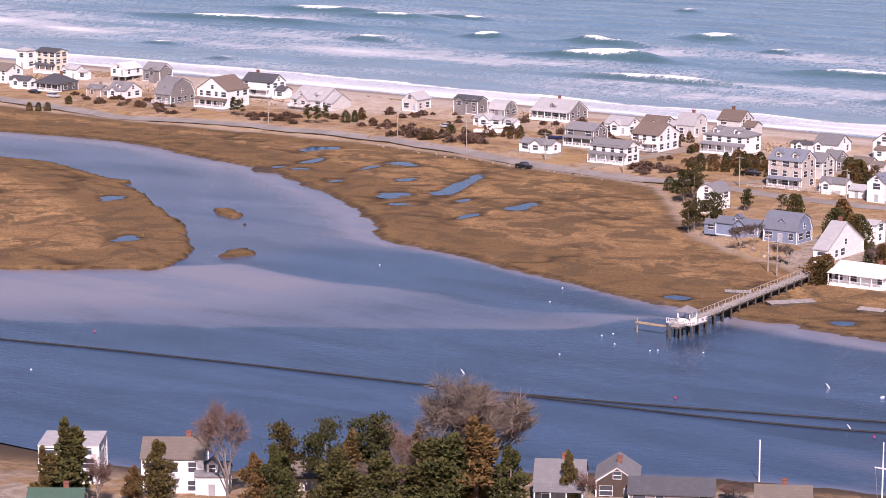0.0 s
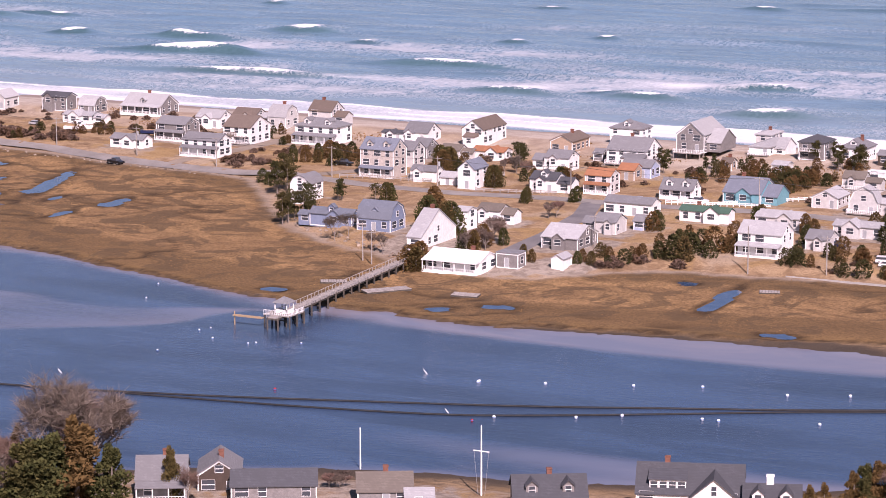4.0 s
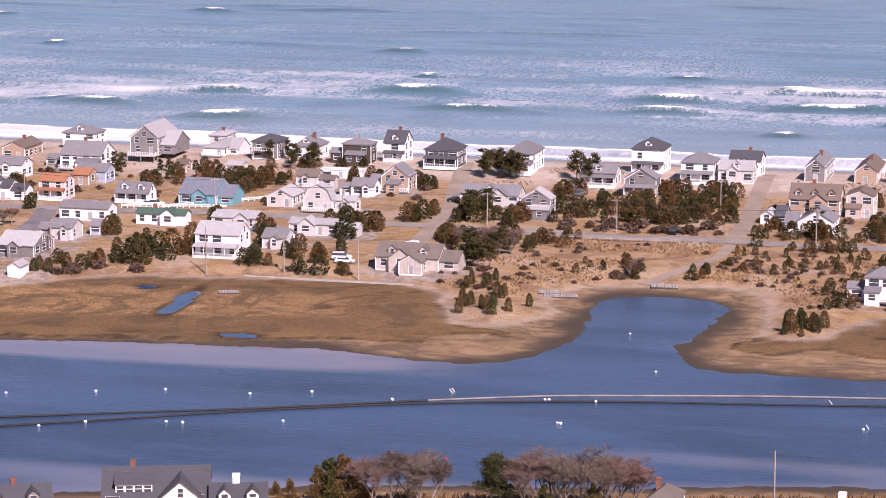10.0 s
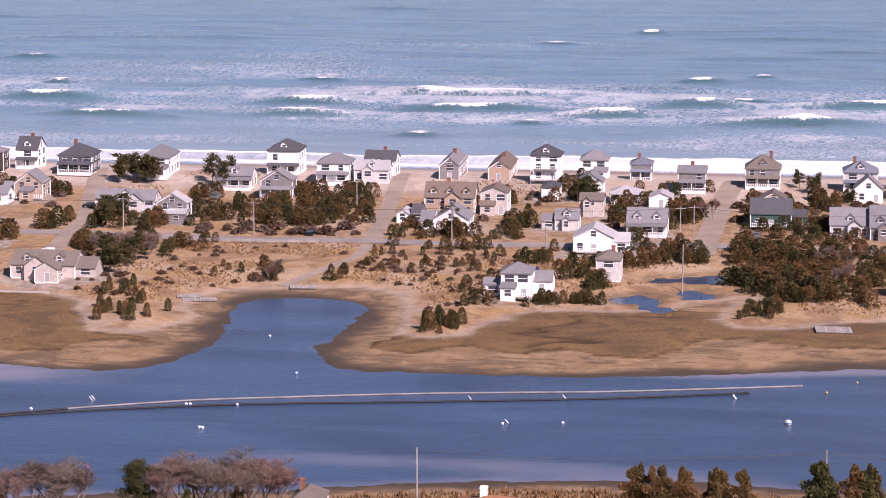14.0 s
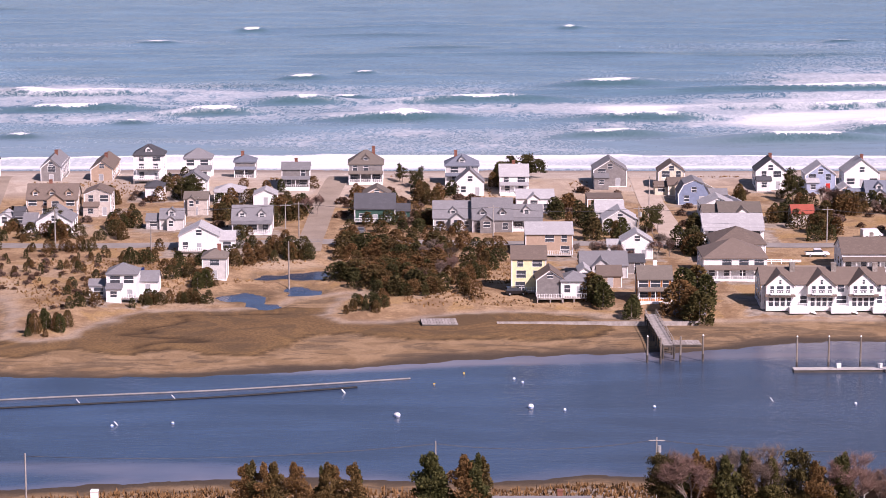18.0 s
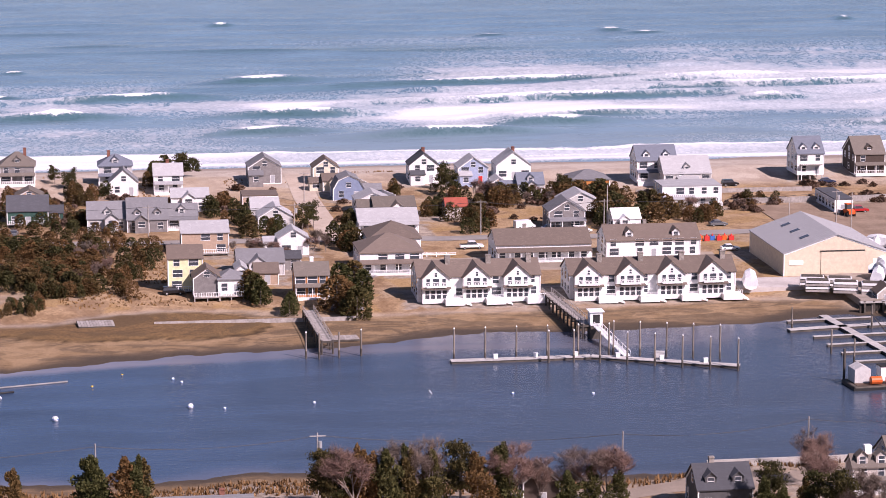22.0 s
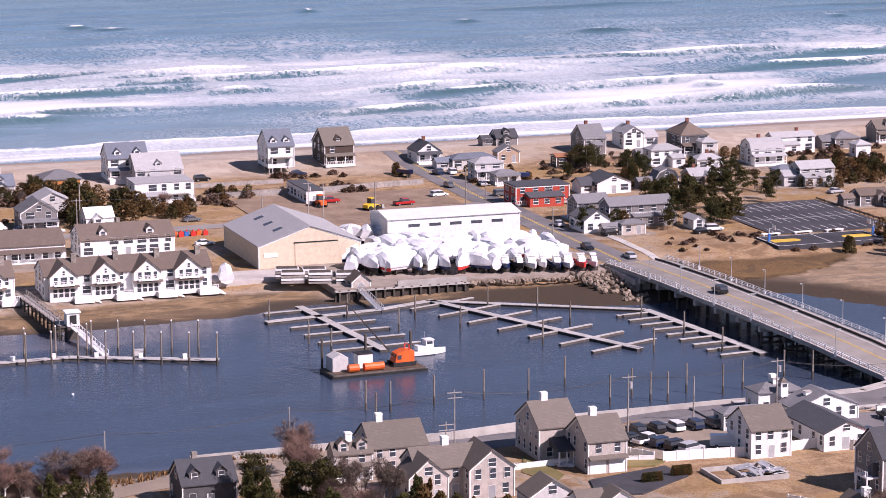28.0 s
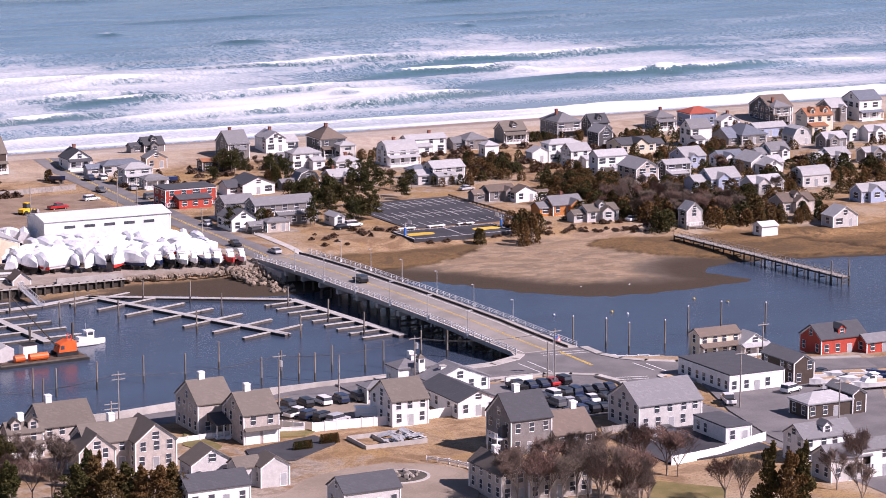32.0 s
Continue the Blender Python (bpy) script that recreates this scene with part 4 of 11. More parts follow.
    for u, v in ((-1, -1), (1, -1), (1 if x < 40 else -1, 1)):
        box(bm, u * w / 2 - .1, u * w / 2 + .1, v * d / 2 - .1, v * d / 2 + .1, up - .1, top - .02)
    box(bm, -w / 2 - .05, w / 2 + .05, -d / 2 - .05, d / 2 + .05, up - .25, up - .02)
    part("trim", bm, TRIM, root)
    # lower front ell, cross gable, balcony: the tiers that most of these houses show
    tier = wings and name == "house" and y > 440 and not porch and w > 5.5
    pick = rnd.random()
    if tier and h > 4.2 and pick < .55:
        ew, ed, eh = w * rnd.uniform(.42, .7), rnd.uniform(2.0, 3.2), 2.6
        u = (w - ew) / 2 * rnd.choice((-1, 0, 1))
        el = part("front_ell", boxes((u - ew / 2, u + ew / 2, -d / 2 - ed, -d / 2 - .02, lo, up + eh)), wall, root)
        part("ell_roof", prism(bmesh.new(), [(-d / 2 - ed - .3, up + eh), (-d / 2 - ed - .3, up + eh + .15), (-d / 2 - .03, up + eh + 1.0), (-d / 2 - .03, up + eh)], u - ew / 2 - .2, u + ew / 2 + .2, axis="x"), roof, root)
        for k in range(max(1, int(ew / 2.6))):
            window(root, u - ew / 2 + ew * (k + .5) / max(1, int(ew / 2.6)), -d / 2 - ed - .01, up + .95, 0, 1.3, 1.2)
    elif tier and ridge == "x" and form in ("gable", "saltbox") and pick < .85:
        ew, ed = w * rnd.uniform(.3, .42), 1.4
        u = rnd.uniform(-.22, .22) * w
        pk = ew * .5 * .75
        part("cross_gable", prism(bmesh.new(), [(u - ew / 2, lo), (u + ew / 2, lo), (u + ew / 2, top), (u, top + pk), (u - ew / 2, top)], -d / 2 - ed, 0), wall, root)
        part("gable_roof", prism(bmesh.new(), [(a + u, c) for a, c in roof_slab([(-ew / 2, 0), (0, pk), (ew / 2, 0)], top, .3, .18)], -d / 2 - ed - .3, d * .1), roof, root)
        window(root, u, -d / 2 - ed - .01, top - 1.6, 0, min(1.7, ew * .5), 1.3)
    if tier and h > 4.6 and pick > .3 and rnd.random() < .6:
        bw = w * .8
        part("balcony", boxes((-bw / 2, bw / 2, -d / 2 - 1.5, -d / 2 - .02, up + h * .5 - .2, up + h * .5)), WOODG, root)
        b = bmesh.new()
        railing(b, -bw / 2, -d / 2 - 1.45, bw / 2, -d / 2 - 1.45, up + h * .5)
        box(b, -bw / 2, -bw / 2 + .14, -d / 2 - 1.5, -d / 2 - 1.36, -.3, up + h * .5)
        box(b, bw / 2 - .14, bw / 2, -d / 2 - 1.5, -d / 2 - 1.36, -.3, up + h * .5)
        part("balcony_rail", b, TRIM, root)
    # lower side wing
    side = rnd.choice((-1, 1))
    wx = x + side * (w * .5 + 2.4)
    if tier and rz == 0 and form != "flat" and rnd.random() < .4 and not any(a - 1 < wx < b + 1 and c < y + d * .5 < e for a, b, c, e in footprints[:-1]):
        ww, wd, wh = rnd.uniform(3.2, 4.8), d * rnd.uniform(.55, .8), min(2.7, h * .75)
        a0, a1 = sorted((side * (w / 2 - .02), side * (w / 2 + ww)))
        pr = wd * .5 * .55
        part("side_wing", prism(bmesh.new(), [(-wd / 2, lo), (wd / 2, lo), (wd / 2, up + wh), (0, up + wh + pr), (-wd / 2, up + wh)], a0, a1, axis="x"), wall, root)
        part("wing_roof", prism(bmesh.new(), roof_slab([(-wd / 2, 0), (0, pr), (wd / 2, 0)], up + wh, .3, .18), a0 - (.25 if side < 0 else 0), a1 + (.25 if side > 0 else 0), axis="x"), roof, root)
        window(root, (a0 + a1) / 2, -wd / 2 - .01, up + .8, 0, min(2.0, ww * .5), 1.4)
        footprints.append((x + a0 - 1, x + a1 + 1, y, y + d))
    # windows, storey by storey
    step_h = h / storeys
    for i in range(garage):
        gw = w / garage - .5
        u = -w / 2 + w * (i + .5) / garage
        bm = boxes((u - gw / 2, u + gw / 2, -d / 2 - .07, -d / 2 + .02, up - .1, up + 2.3))
        for k in range(3):
            box(bm, u - gw / 2 + .1, u + gw / 2 - .1, -d / 2 - .11, -d / 2 - .07, up + .05 + .55 * k, up + .5 + .55 * k)
        part("garage_door", bm, TRIM, root, "white panelled garage door")
    if garage:
        part("garage_hood", prism(bmesh.new(), [(-d / 2 - 1.0, up + 2.5), (-d / 2 - 1.0, up + 2.62), (-d / 2 - .02, up + 3.1), (-d / 2 - .02, up + 2.5)], -w / 2, w / 2, axis="x"), roof, root)
    for k in range(storeys):
        z = up + k * step_h + 0.95
        for side, span, rzz in (("f", w, 0), ("r", d, 90) if x < 40 else ("l", d, -90)):
            if side != "f" and abs(x) < 70:
                continue
            n = max(1, int(span / (2.3 if x > 90 and y < 430 else 3.0) * win)) if win > .1 else 0
            for i in range(n):
                if rnd.random() < 0.12 or (garage and k == 0 and side == "f"):
                    continue
                u = (i + 0.5) / n * span - span / 2 + rnd.uniform(-.2, .2)
                ww = 1.2 if rnd.random() < .55 else 2.0
                ww = min(.9 if x > 90 and y < 430 and win < 1.4 else ww, span / n - .4)
                if ww < .5 or (k == 0 and side == "f" and i == n // 2 and span > 4 and not porch):
                    if k == 0 and side == "f" and span > 4:
                        door(root, u, -d / 2 - .01, up, 0, door_mat)
                    continue
                px_, py_ = {"f": (u, -d / 2 - .01), "r": (w / 2 + .01, u), "l": (-w / 2 - .01, u)}[side]
                window(root, px_, py_, z - .1, rzz, ww, 1.5)
    if form not in ("hip", "flat", "shed") and rise > 1.7 and win > .1:
        if ridge == "y":
            window(root, 0, -d / 2 - .01, top + .25, 0, min(1.2, w * .2), min(1.2, rise * .5))
        else:
            for u in ((1,) if x < 40 else (-1,)):
                window(root, u * (w / 2 + .01), 0, top + .25, 90 * u, 1.0, min(1.2, rise * .5))
    if chim:
        u, v = (rnd.uniform(-.25, .25) * w, 0.3) if ridge == "x" else (0.3, rnd.uniform(-.2, .25) * d)
        c, up_c = (.55, 1.45) if chim is TRIM and y < 430 else (.4, 1.1)
        part("chimney", boxes((u - c, u + c, v - c, v + c, top, top + rise + up_c), (u - c - .08, u + c + .08, v - c - .08, v + c + .08, top + rise + up_c - .2, top + rise + up_c - .1)), chim, root, "brick chimney" if chim is BRICK else "chimney")
    for i in range(dorm):
        u = (i + 0.5) / dorm * w - w / 2
        y0 = -d / 2 + d * .10
        dm = part("dormer", prism(bmesh.new(), [(u - .9, top + .2), (u + .9, top + .2), (u + .9, top + 1.7), (u, top + 2.5), (u - .9, top + 1.7)], y0, y0 + d * .38), wall, root)
        part("dormer_roof", prism(bmesh.new(), [(a + u, b) for a, b in roof_slab([(-.9, 0), (0, .8), (.9, 0)], top + 1.7, .25, .14)], y0 - .25, y0 + d * .38), roof, dm)
        window(root, u, y0 - .01, top + .5, 0, 0.9, 1.1)
    if porch:
        z = up + 2.55
        b = bmesh.new()
        prism(b, [(-d / 2 - porch - .2, z), (-d / 2 - porch - .2, z + .15), (-d / 2 - .02, z + .75), (-d / 2 - .02, z)], -w / 2 - .1, w / 2 + .1, axis="x")
        part("porch_roof", b, roof, root)
        part("porch_floor", boxes((-w / 2, w / 2, -d / 2 - porch, -d / 2 - .02, -.4, up + .25)), TRIM, root)
        n = max(2, int(w / 2.6))
        for i in range(n + 1):
            u = -w / 2 + .12 + (w - .24) * i / n
            part("porch_post", boxes((u - .09, u + .09, -d / 2 - porch + .02, -d / 2 - porch + .2, up + .25, z)), TRIM, root)
        b = bmesh.new()
        railing(b, -w / 2 + .1, -d / 2 - porch + .1, w / 2 - .1, -d / 2 - porch + .1, up + .25)
        part("porch_rail", b, TRIM, root)
    if deck:
        z = max(up, .6)
        part("deck", boxes((-w / 2, w / 2, -d / 2 - deck, -d / 2 - .02, z - .25, z)), WOODG, root)
        for i in range(max(2, int(w / 3)) + 1):
            u = -w / 2 + .15 + (w - .3) * i / max(2, int(w / 3))
            part("deck_post", boxes((u - .1, u + .1, -d / 2 - deck + .1, -d / 2 - deck + .3, -.4, z - .25)), WOODG, root)
        b = bmesh.new()
        railing(b, -w / 2 + .05, -d / 2 - deck + .08, w / 2 - .05, -d / 2 - deck + .08, z)
        railing(b, -w / 2 + .05, -d / 2 - deck + .08, -w / 2 + .05, -d / 2 - .1, z)
        railing(b, w / 2 - .05, -d / 2 - deck + .08, w / 2 - .05, -d / 2 - .1, z)
        part("deck_rail", b, TRIM, root)
    if up > 1:
        for u in np.linspace(-w / 2 + .3, w / 2 - .3, max(2, int(w / 3) + 1)):
            for v in (-d / 2 + .3, 0, d / 2 - .3):
                part("support_post", boxes((u - .15, u + .15, v - .15, v + .15, -.6, up)), WOODG, root)
    return root


# ---- the houses of the barrier, west to east ----
house(-702.2, 691.2, 10.6, 8.0, 5.2, "gable", "x", WHITE, R_TAN)
house(-715.5, 717.6, 5.3, 4.2, 7.5, "hip", "x", WHITE, R_LIGHT)
house(-700.7, 715.1, 9.5, 6.6, 8.6, "gable", "x", CREAM, R_DARK, pitch=0.4, porch=1.8)
house(-669.7, 684.8, 11.8, 8.6, 3.0, "hip", "x", DGREY, R_DARK, porch=1.6, chim=BRICK)
house(-683.4, 683.8, 9.0, 4.0, 3.0, "gable", "x", WHITE, R_DARK)
house(-684.0, 710.3, 6.5, 4.5, 4.0, "gable", "x", WHITE, R_LIGHT)
house(-662.4, 712.8, 6.9, 8.7, 2.9, "gable", "y", WHITE, R_WHITE, up=1.6)
house(-650.1, 716.9, 8.1, 6.7, 4.6, "gable", "x", GREY, R_GREY, pitch=0.8)
house(-645.9, 682.4, 6.4, 4.0, 2.7, "gable", "x", TAN, R_GREY, chim=STONE)
house(-635.7, 682.9, 8.4, 8.1, 2.8, "gable", "x", WHITE, R_GREY, dorm=1)
house(-612.2, 680.6, 6.9, 12.5, 3.6, "gambrel", "x", GREY, R_GREY, dorm=1, deck=2.0)
house(-593.0, 684.1, 13.0, 11.2, 6.0, "gable", "y", WHITE, R_BROWN, porch=2.2)
house(-594.5, 709.5, 13.1, 7.0, 6.2, "gable", "x", WHITE, R_DARK, pitch=0.8, chim=BRICK, deck=2.0)
house(-563.7, 698.1, 13.3, 12.8, 3.4, "gable", "x", LGREY, R_LIGHT, deck=2.2, dorm=2)
house(-529.6, 710.1, 6.0, 7.6, 4.2, "gable", "y", LGREY, R_LIGHT, pitch=0.8)
house(-509.2, 713.3, 9.5, 5.5, 5.0, "gable", "x", GREY, R_DARK, pitch=0.5)
house(-496.5, 712.9, 6.2, 7.1, 3.0, "gambrel", "x", GREY, R_LIGHT)
house(-490.5, 699.0, 10.6, 6.0, 2.6, "gable", "x", WHITE, R_LIGHT, pitch=0.35)
house(-477.3, 715.7, 14.4, 10.6, 3.2, "gable", "x", GREY, R_LIGHT, pitch=0.7, dorm=1, chim=BRICK, porch=1.6)
house(-446.5, 661.3, 11.2, 5.2, 2.6, "gable", "x", WHITE, R_GREY, pitch=0.45)
house(-442.9, 679.8, 10.2, 7.9, 5.0, "gable", "x", GREY, R_GREY, pitch=0.45, porch=1.4)
house(-445.8, 705.4, 8.7, 7.3, 3.6, "gable", "x", WHITE, R_LIGHT)
house(-438.9, 715.6, 8.3, 6.8, 2.7, "gable", "x", LGREY, R_BROWN)
house(-424.3, 711.1, 6.3, 7.5, 4.0, "gambrel", "x", LGREY, R_LIGHT, chim=BRICK, pitch=0.75)
house(-421.7, 683.3, 9.3, 11.4, 5.2, "gable", "x", WHITE, R_BROWN, deck=2.4, pitch=0.5)
house(-417.5, 656.4, 12.3, 6.8, 4.8, "gable", "x", WHITE, R_GREY, porch=1.8, pitch=0.5)
house(-414.6, 721.0, 8.0, 7.7, 5.0, "gable", "x", LGREY, R_BROWN, chim=BRICK, pitch=0.8)
house(-400.1, 693.1, 14.1, 9.2, 6.0, "hip", "x", WHITE, R_GREY, porch=2.4, dorm=2, pitch=0.5)
house(-380.9, 705.9, 7.2, 4.2, 2.7, "gable", "x", WHITE, R_DARK, pitch=0.3)
house(-373.1, 706.1, 7.9, 8.2, 3.4, "gable", "x", WHITE, R_GREY, pitch=0.7)
house(-353.1, 645.2, 10.2, 7.7, 7.8, "gable", "x", PINK, R_BLUE, dorm=2, pitch=0.7, porch=1.2)
house(-354.5, 665.5, 4.1, 6.7, 4.8, "gable", "x", LGREY, R_GREY)
house(-358.5, 680.9, 4.5, 6.9, 3.4, "gable", "x", GREY, R_GREY)
house(-338.7, 645.3, 7.7, 4.3, 2.9, "gable", "x", WHITE, R_GREY, pitch=0.55)
house(-354.6, 707.1, 6.9, 15.3, 5.4, "gable", "y", WHITE, R_BROWN, pitch=0.85)
house(-351.1, 685.4, 6.0, 5.1, 2.9, "gable", "x", LGREY, R_TAN)
house(-340.2, 688.2, 9.9, 5.6, 2.9, "gable", "x", WHITE, R_RUST, pitch=0.4)
house(-322.0, 638.2, 4.9, 8.2, 5.4, "gable", "y", WHITE, R_BLUE, pitch=0.85)
house(-329.6, 642.2, 4.6, 4.0, 2.2, "gable", "x", WHITE, R_LIGHT)
house(-351.9, 600.9, 5.4, 7.4, 5.0, "gambrel", "y", WHITE, R_GREY)
house(-327.4, 574.2, 11.9, 4.0, 2.9, "gable", "x", BLUE, R_BLUE, dorm=1)
house(-313.4, 570.8, 9.2, 7.6, 3.2, "gambrel", "x", BLUE, R_BLUE, dorm=1, pitch=0.75)
house(-293.1, 553.6, 3.6, 18.0, 3.0, "gable", "x", WHITE, R_LIGHT, pitch=0.6, chim=BRICK)
house(-274.6, 537.5, 13.8, 8.8, 2.8, "gable", "x", WHITE, R_WHITE, pitch=0.35, porch=2.2, chim=BRICK)
house(-264.2, 544.4, 5.4, 4.0, 3.2, "flat", "x", GREY, R_GREY)
house(-295.5, 581.4, 5.1, 4.7, 4.8, "gable", "x", WHITE, R_LIGHT, pitch=0.3, deck=2)
house(-293.3, 593.7, 6.2, 5.8, 3.2, "gable", "x", WHITE, R_TAN, pitch=0.45)
house(-324.7, 704.9, 6.8, 12.1, 4.0, "gable", "y", TAN, R_BROWN, pitch=0.55, chim=BRICK)
house(-313.7, 677.9, 7.3, 6.9, 3.8, "gable", "x", WHITE, R_GREY, deck=1.5, pitch=0.5)
house(-310.5, 699.1, 2.8, 4.0, 2.4, "gable", "x", GREY, R_GREY, name="shed")
house(-313.3, 725.4, 10.0, 7.8, 5.5, "hip", "x", WHITE, R_GREY, dorm=1, pitch=0.55)
house(-299.7, 694.8, 12.2, 10.4, 5.0, "gable", "x", WHITE, R_GREY, pitch=0.7, deck=2, chim=BRICK)
house(-287.6, 712.5, 8.4, 15.7, 5.8, "gable", "y", GREY, R_LIGHT, pitch=0.9, up=1.2, deck=3)
house(-289.3, 677.1, 8.8, 6.5, 3.0, "gable", "x", PBLUE, R_GREY, pitch=0.5)
house(-289.9, 671.8, 4.7, 5.6, 2.8, "gable", "x", TAN, R_RUST, pitch=0.5)
house(-287.2, 646.6, 7.2, 6.0, 5.0, "gable", "x", LGREY, R_RUST, pitch=0.5, porch=1.4)
house(-301.5, 642.9, 7.5, 6.5, 3.4, "gable", "x", WHITE, R_DARK, pitch=0.5, dorm=1)
house(-265.2, 648.0, 9.1, 5.2, 2.9, "gable", "x", WHITE, R_GREY, pitch=0.85, dorm=2, porch=1.2)
house(-247.3, 648.6, 10.2, 11.9, 2.9, "gable", "x", TEAL, R_BLUE, pitch=0.55, chim=BRICK)
house(-266.9, 619.9, 12.9, 5.6, 3.2, "gable", "x", WHITE, R_GREY, pitch=0.45)
house(-245.7, 618.5, 12.9, 4.0, 2.8, "gable", "x", WHITE, R_GREEN, pitch=0.5, chim=BRICK)
house(-225.9, 617.5, 11.6, 6.3, 2.8, "gable", "x", LGREY, R_LIGHT, pitch=0.4)
house(-217.1, 581.7, 10.6, 7.8, 5.3, "gable", "x", WHITE, R_LIGHT, pitch=0.6, porch=2.4)
house(-262.6, 569.4, 9.2, 11.5, 2.8, "gable", "x", GREY, R_LIGHT, pitch=0.4)
house(-261.2, 592.7, 5.6, 6.3, 3.0, "gable", "x", LGREY, R_GREY, pitch=0.5)
house(-255.9, 601.0, 2.5, 4.0, 2.3, "gable", "x", PBLUE, R_GREY, name="shed")
house(-254.0, 549.5, 2.8, 4.7, 2.3, "gable", "y", WHITE, R_LIGHT, pitch=0.6)
house(-269.1, 719.3, 6.1, 16.7, 3.0, "hip", "x", WHITE, R_LIGHT, deck=2, pitch=0.4)
house(-275.5, 739.5, 5.0, 9.7, 5.6, "hip", "x", LGREY, R_LIGHT, pitch=0.35, chim=BRICK)
house(-271.3, 698.9, 3.1, 4.0, 2.6, "gable", "x", TAN, R_BROWN, chim=BRICK)
house(-256.1, 700.5, 4.4, 4.7, 2.5, "gable", "x", LGREY, R_LIGHT, name="shed", pitch=0.4)
house(-252.8, 717.2, 7.7, 8.9, 5.5, "hip", "x", GREY, R_DARK, pitch=0.5)
house(-242.0, 720.7, 7.3, 10.3, 4.2, "hip", "x", WHITE, R_GREY, pitch=0.7, chim=BRICK, dorm=1)
house(-225.4, 717.0, 8.4, 5.4, 6.2, "hip", "x", BROWN, R_GREY, pitch=0.5, chim=STONE)
house(-215.8, 721.7, 5.9, 8.4, 6.3, "gable", "x", WHITE, R_DARK, pitch=0.8, dorm=1, chim=BRICK, porch=1.5)
house(-200.5, 716.2, 9.4, 9.4, 5.6, "hip", "x", DGREY, R_DARK, pitch=0.7, chim=BRICK, porch=1.8)
house(-177.8, 714.6, 7.9, 12.9, 6.0, "hip", "x", WHITE, R_GREY, pitch=0.75)
house(-228.4, 682.0, 5.9, 4.9, 3.4, "gable", "x", LGREY, R_TAN, deck=1.5)
house(-224.8, 700.4, 11.9, 4.0, 2.4, "flat", "x", WHITE, R_WHITE, name="trailer_home")
house(-203.8, 682.1, 7.6, 7.4, 4.4, "gable", "y", TAN, R_GREY, pitch=0.75, deck=2)
house(-210.1, 673.4, 6.2, 5.6, 2.8, "gable", "x", WHITE, R_GREY, pitch=0.6)
house(-214.0, 647.3, 7.6, 4.0, 3.4, "gambrel", "y", LGREY, R_LIGHT, pitch=0.75, deck=2.4)
house(-207.5, 649.5, 5.7, 4.0, 3.0, "gable", "x", LGREY, R_LIGHT, pitch=0.5)
house(-225.8, 651.8, 6.9, 9.1, 2.8, "gable", "y", LGREY, R_LIGHT, pitch=0.5)
house(-204.2, 614.6, 12.7, 5.4, 2.8, "gable", "x", LGREY, R_LIGHT, pitch=0.35)
house(-207.9, 595.4, 5.7, 6.6, 2.6, "gable", "x", LGREY, R_GREY, pitch=0.5)
house(-169.9, 577.8, 14.8, 9.0, 3.0, "gable", "x", PINK, R_TAN, dorm=2, pitch=0.55)
house(-168.1, 574.4, 5.3, 5.0, 2.9, "gable", "y", PINK, R_TAN, pitch=0.6)
house(-174.0, 667.7, 15.3, 7.1, 3.0, "gable", "x", LGREY, R_GREY, pitch=0.6, dorm=1)
house(-158.0, 652.7, 7.8, 4.8, 5.0, "gable", "y", GREY, R_LIGHT, pitch=0.6, deck=1.5)
house(-153.1, 703.8, 9.5, 6.8, 4.2, "gable", "x", LGREY, R_GREY, pitch=0.6, dorm=1, porch=1.8)
house(-143.8, 725.3, 8.8, 10.2, 7.6, "hip", "x", WHITE, R_DARK, pitch=0.7, dorm=1, porch=1.5)
house(-139.2, 692.6, 8.4, 5.6, 5.6, "gable", "y", GREY, R_GREY, pitch=0.7, porch=2)
house(-127.5, 712.0, 8.6, 9.2, 6.2, "hip", "x", WHITE, R_GREY, pitch=0.65, porch=2.2)
house(-117.2, 713.4, 9.3, 6.0, 4.0, "gable", "x", LGREY, R_LIGHT, pitch=0.8, dorm=1)
house(-116.5, 723.5, 8.5, 8.2, 5.2, "gable", "x", WHITE, R_DARK, pitch=0.6, chim=BRICK)
house(-96.8, 719.9, 5.4, 18.0, 4.8, "gable", "y", GREY, R_GREY, pitch=0.95, chim=BRICK)
house(-83.2, 720.8, 5.9, 18.0, 4.2, "gable", "y", TAN, R_BROWN, pitch=0.8, chim=BRICK)
house(-70.2, 717.6, 8.0, 7.2, 8.0, "hip", "x", WHITE, R_DARK, pitch=0.8, dorm=1, deck=2)
house(-67.1, 699.3, 4.5, 6.5, 3.6, "hip", "x", WHITE, R_DARK, pitch=0.6)
house(-90.1, 670.5, 12.6, 8.6, 4.8, "gable", "x", TAN, R_BROWN, pitch=0.75, dorm=3, chim=BRICK)
house(-79.2, 675.1, 6.7, 7.8, 5.6, "gable", "y", PINK, R_BROWN, pitch=0.4)
house(-86.8, 649.0, 8.7, 10.1, 3.0, "gable", "y", WHITE, R_GREY, pitch=0.6, deck=2)
house(-100.4, 659.7, 3.0, 6.5, 2.3, "gable", "y", WHITE, R_LIGHT, name="shed")
house(-97.0, 660.1, 2.5, 6.5, 2.2, "gable", "x", BROWN, R_DARK, name="shed")
house(-57.9, 728.0, 7.4, 6.7, 6.2, "hip", "x", WHITE, R_GREY, pitch=0.8)
house(-57.0, 703.1, 6.9, 6.5, 4.6, "gable", "y", WHITE, R_GREY, pitch=0.75)
house(-45.0, 726.8, 5.7, 6.5, 5.2, "hip", "x", GREY, R_BLUE, pitch=0.6, porch=1.2, chim=BRICK)
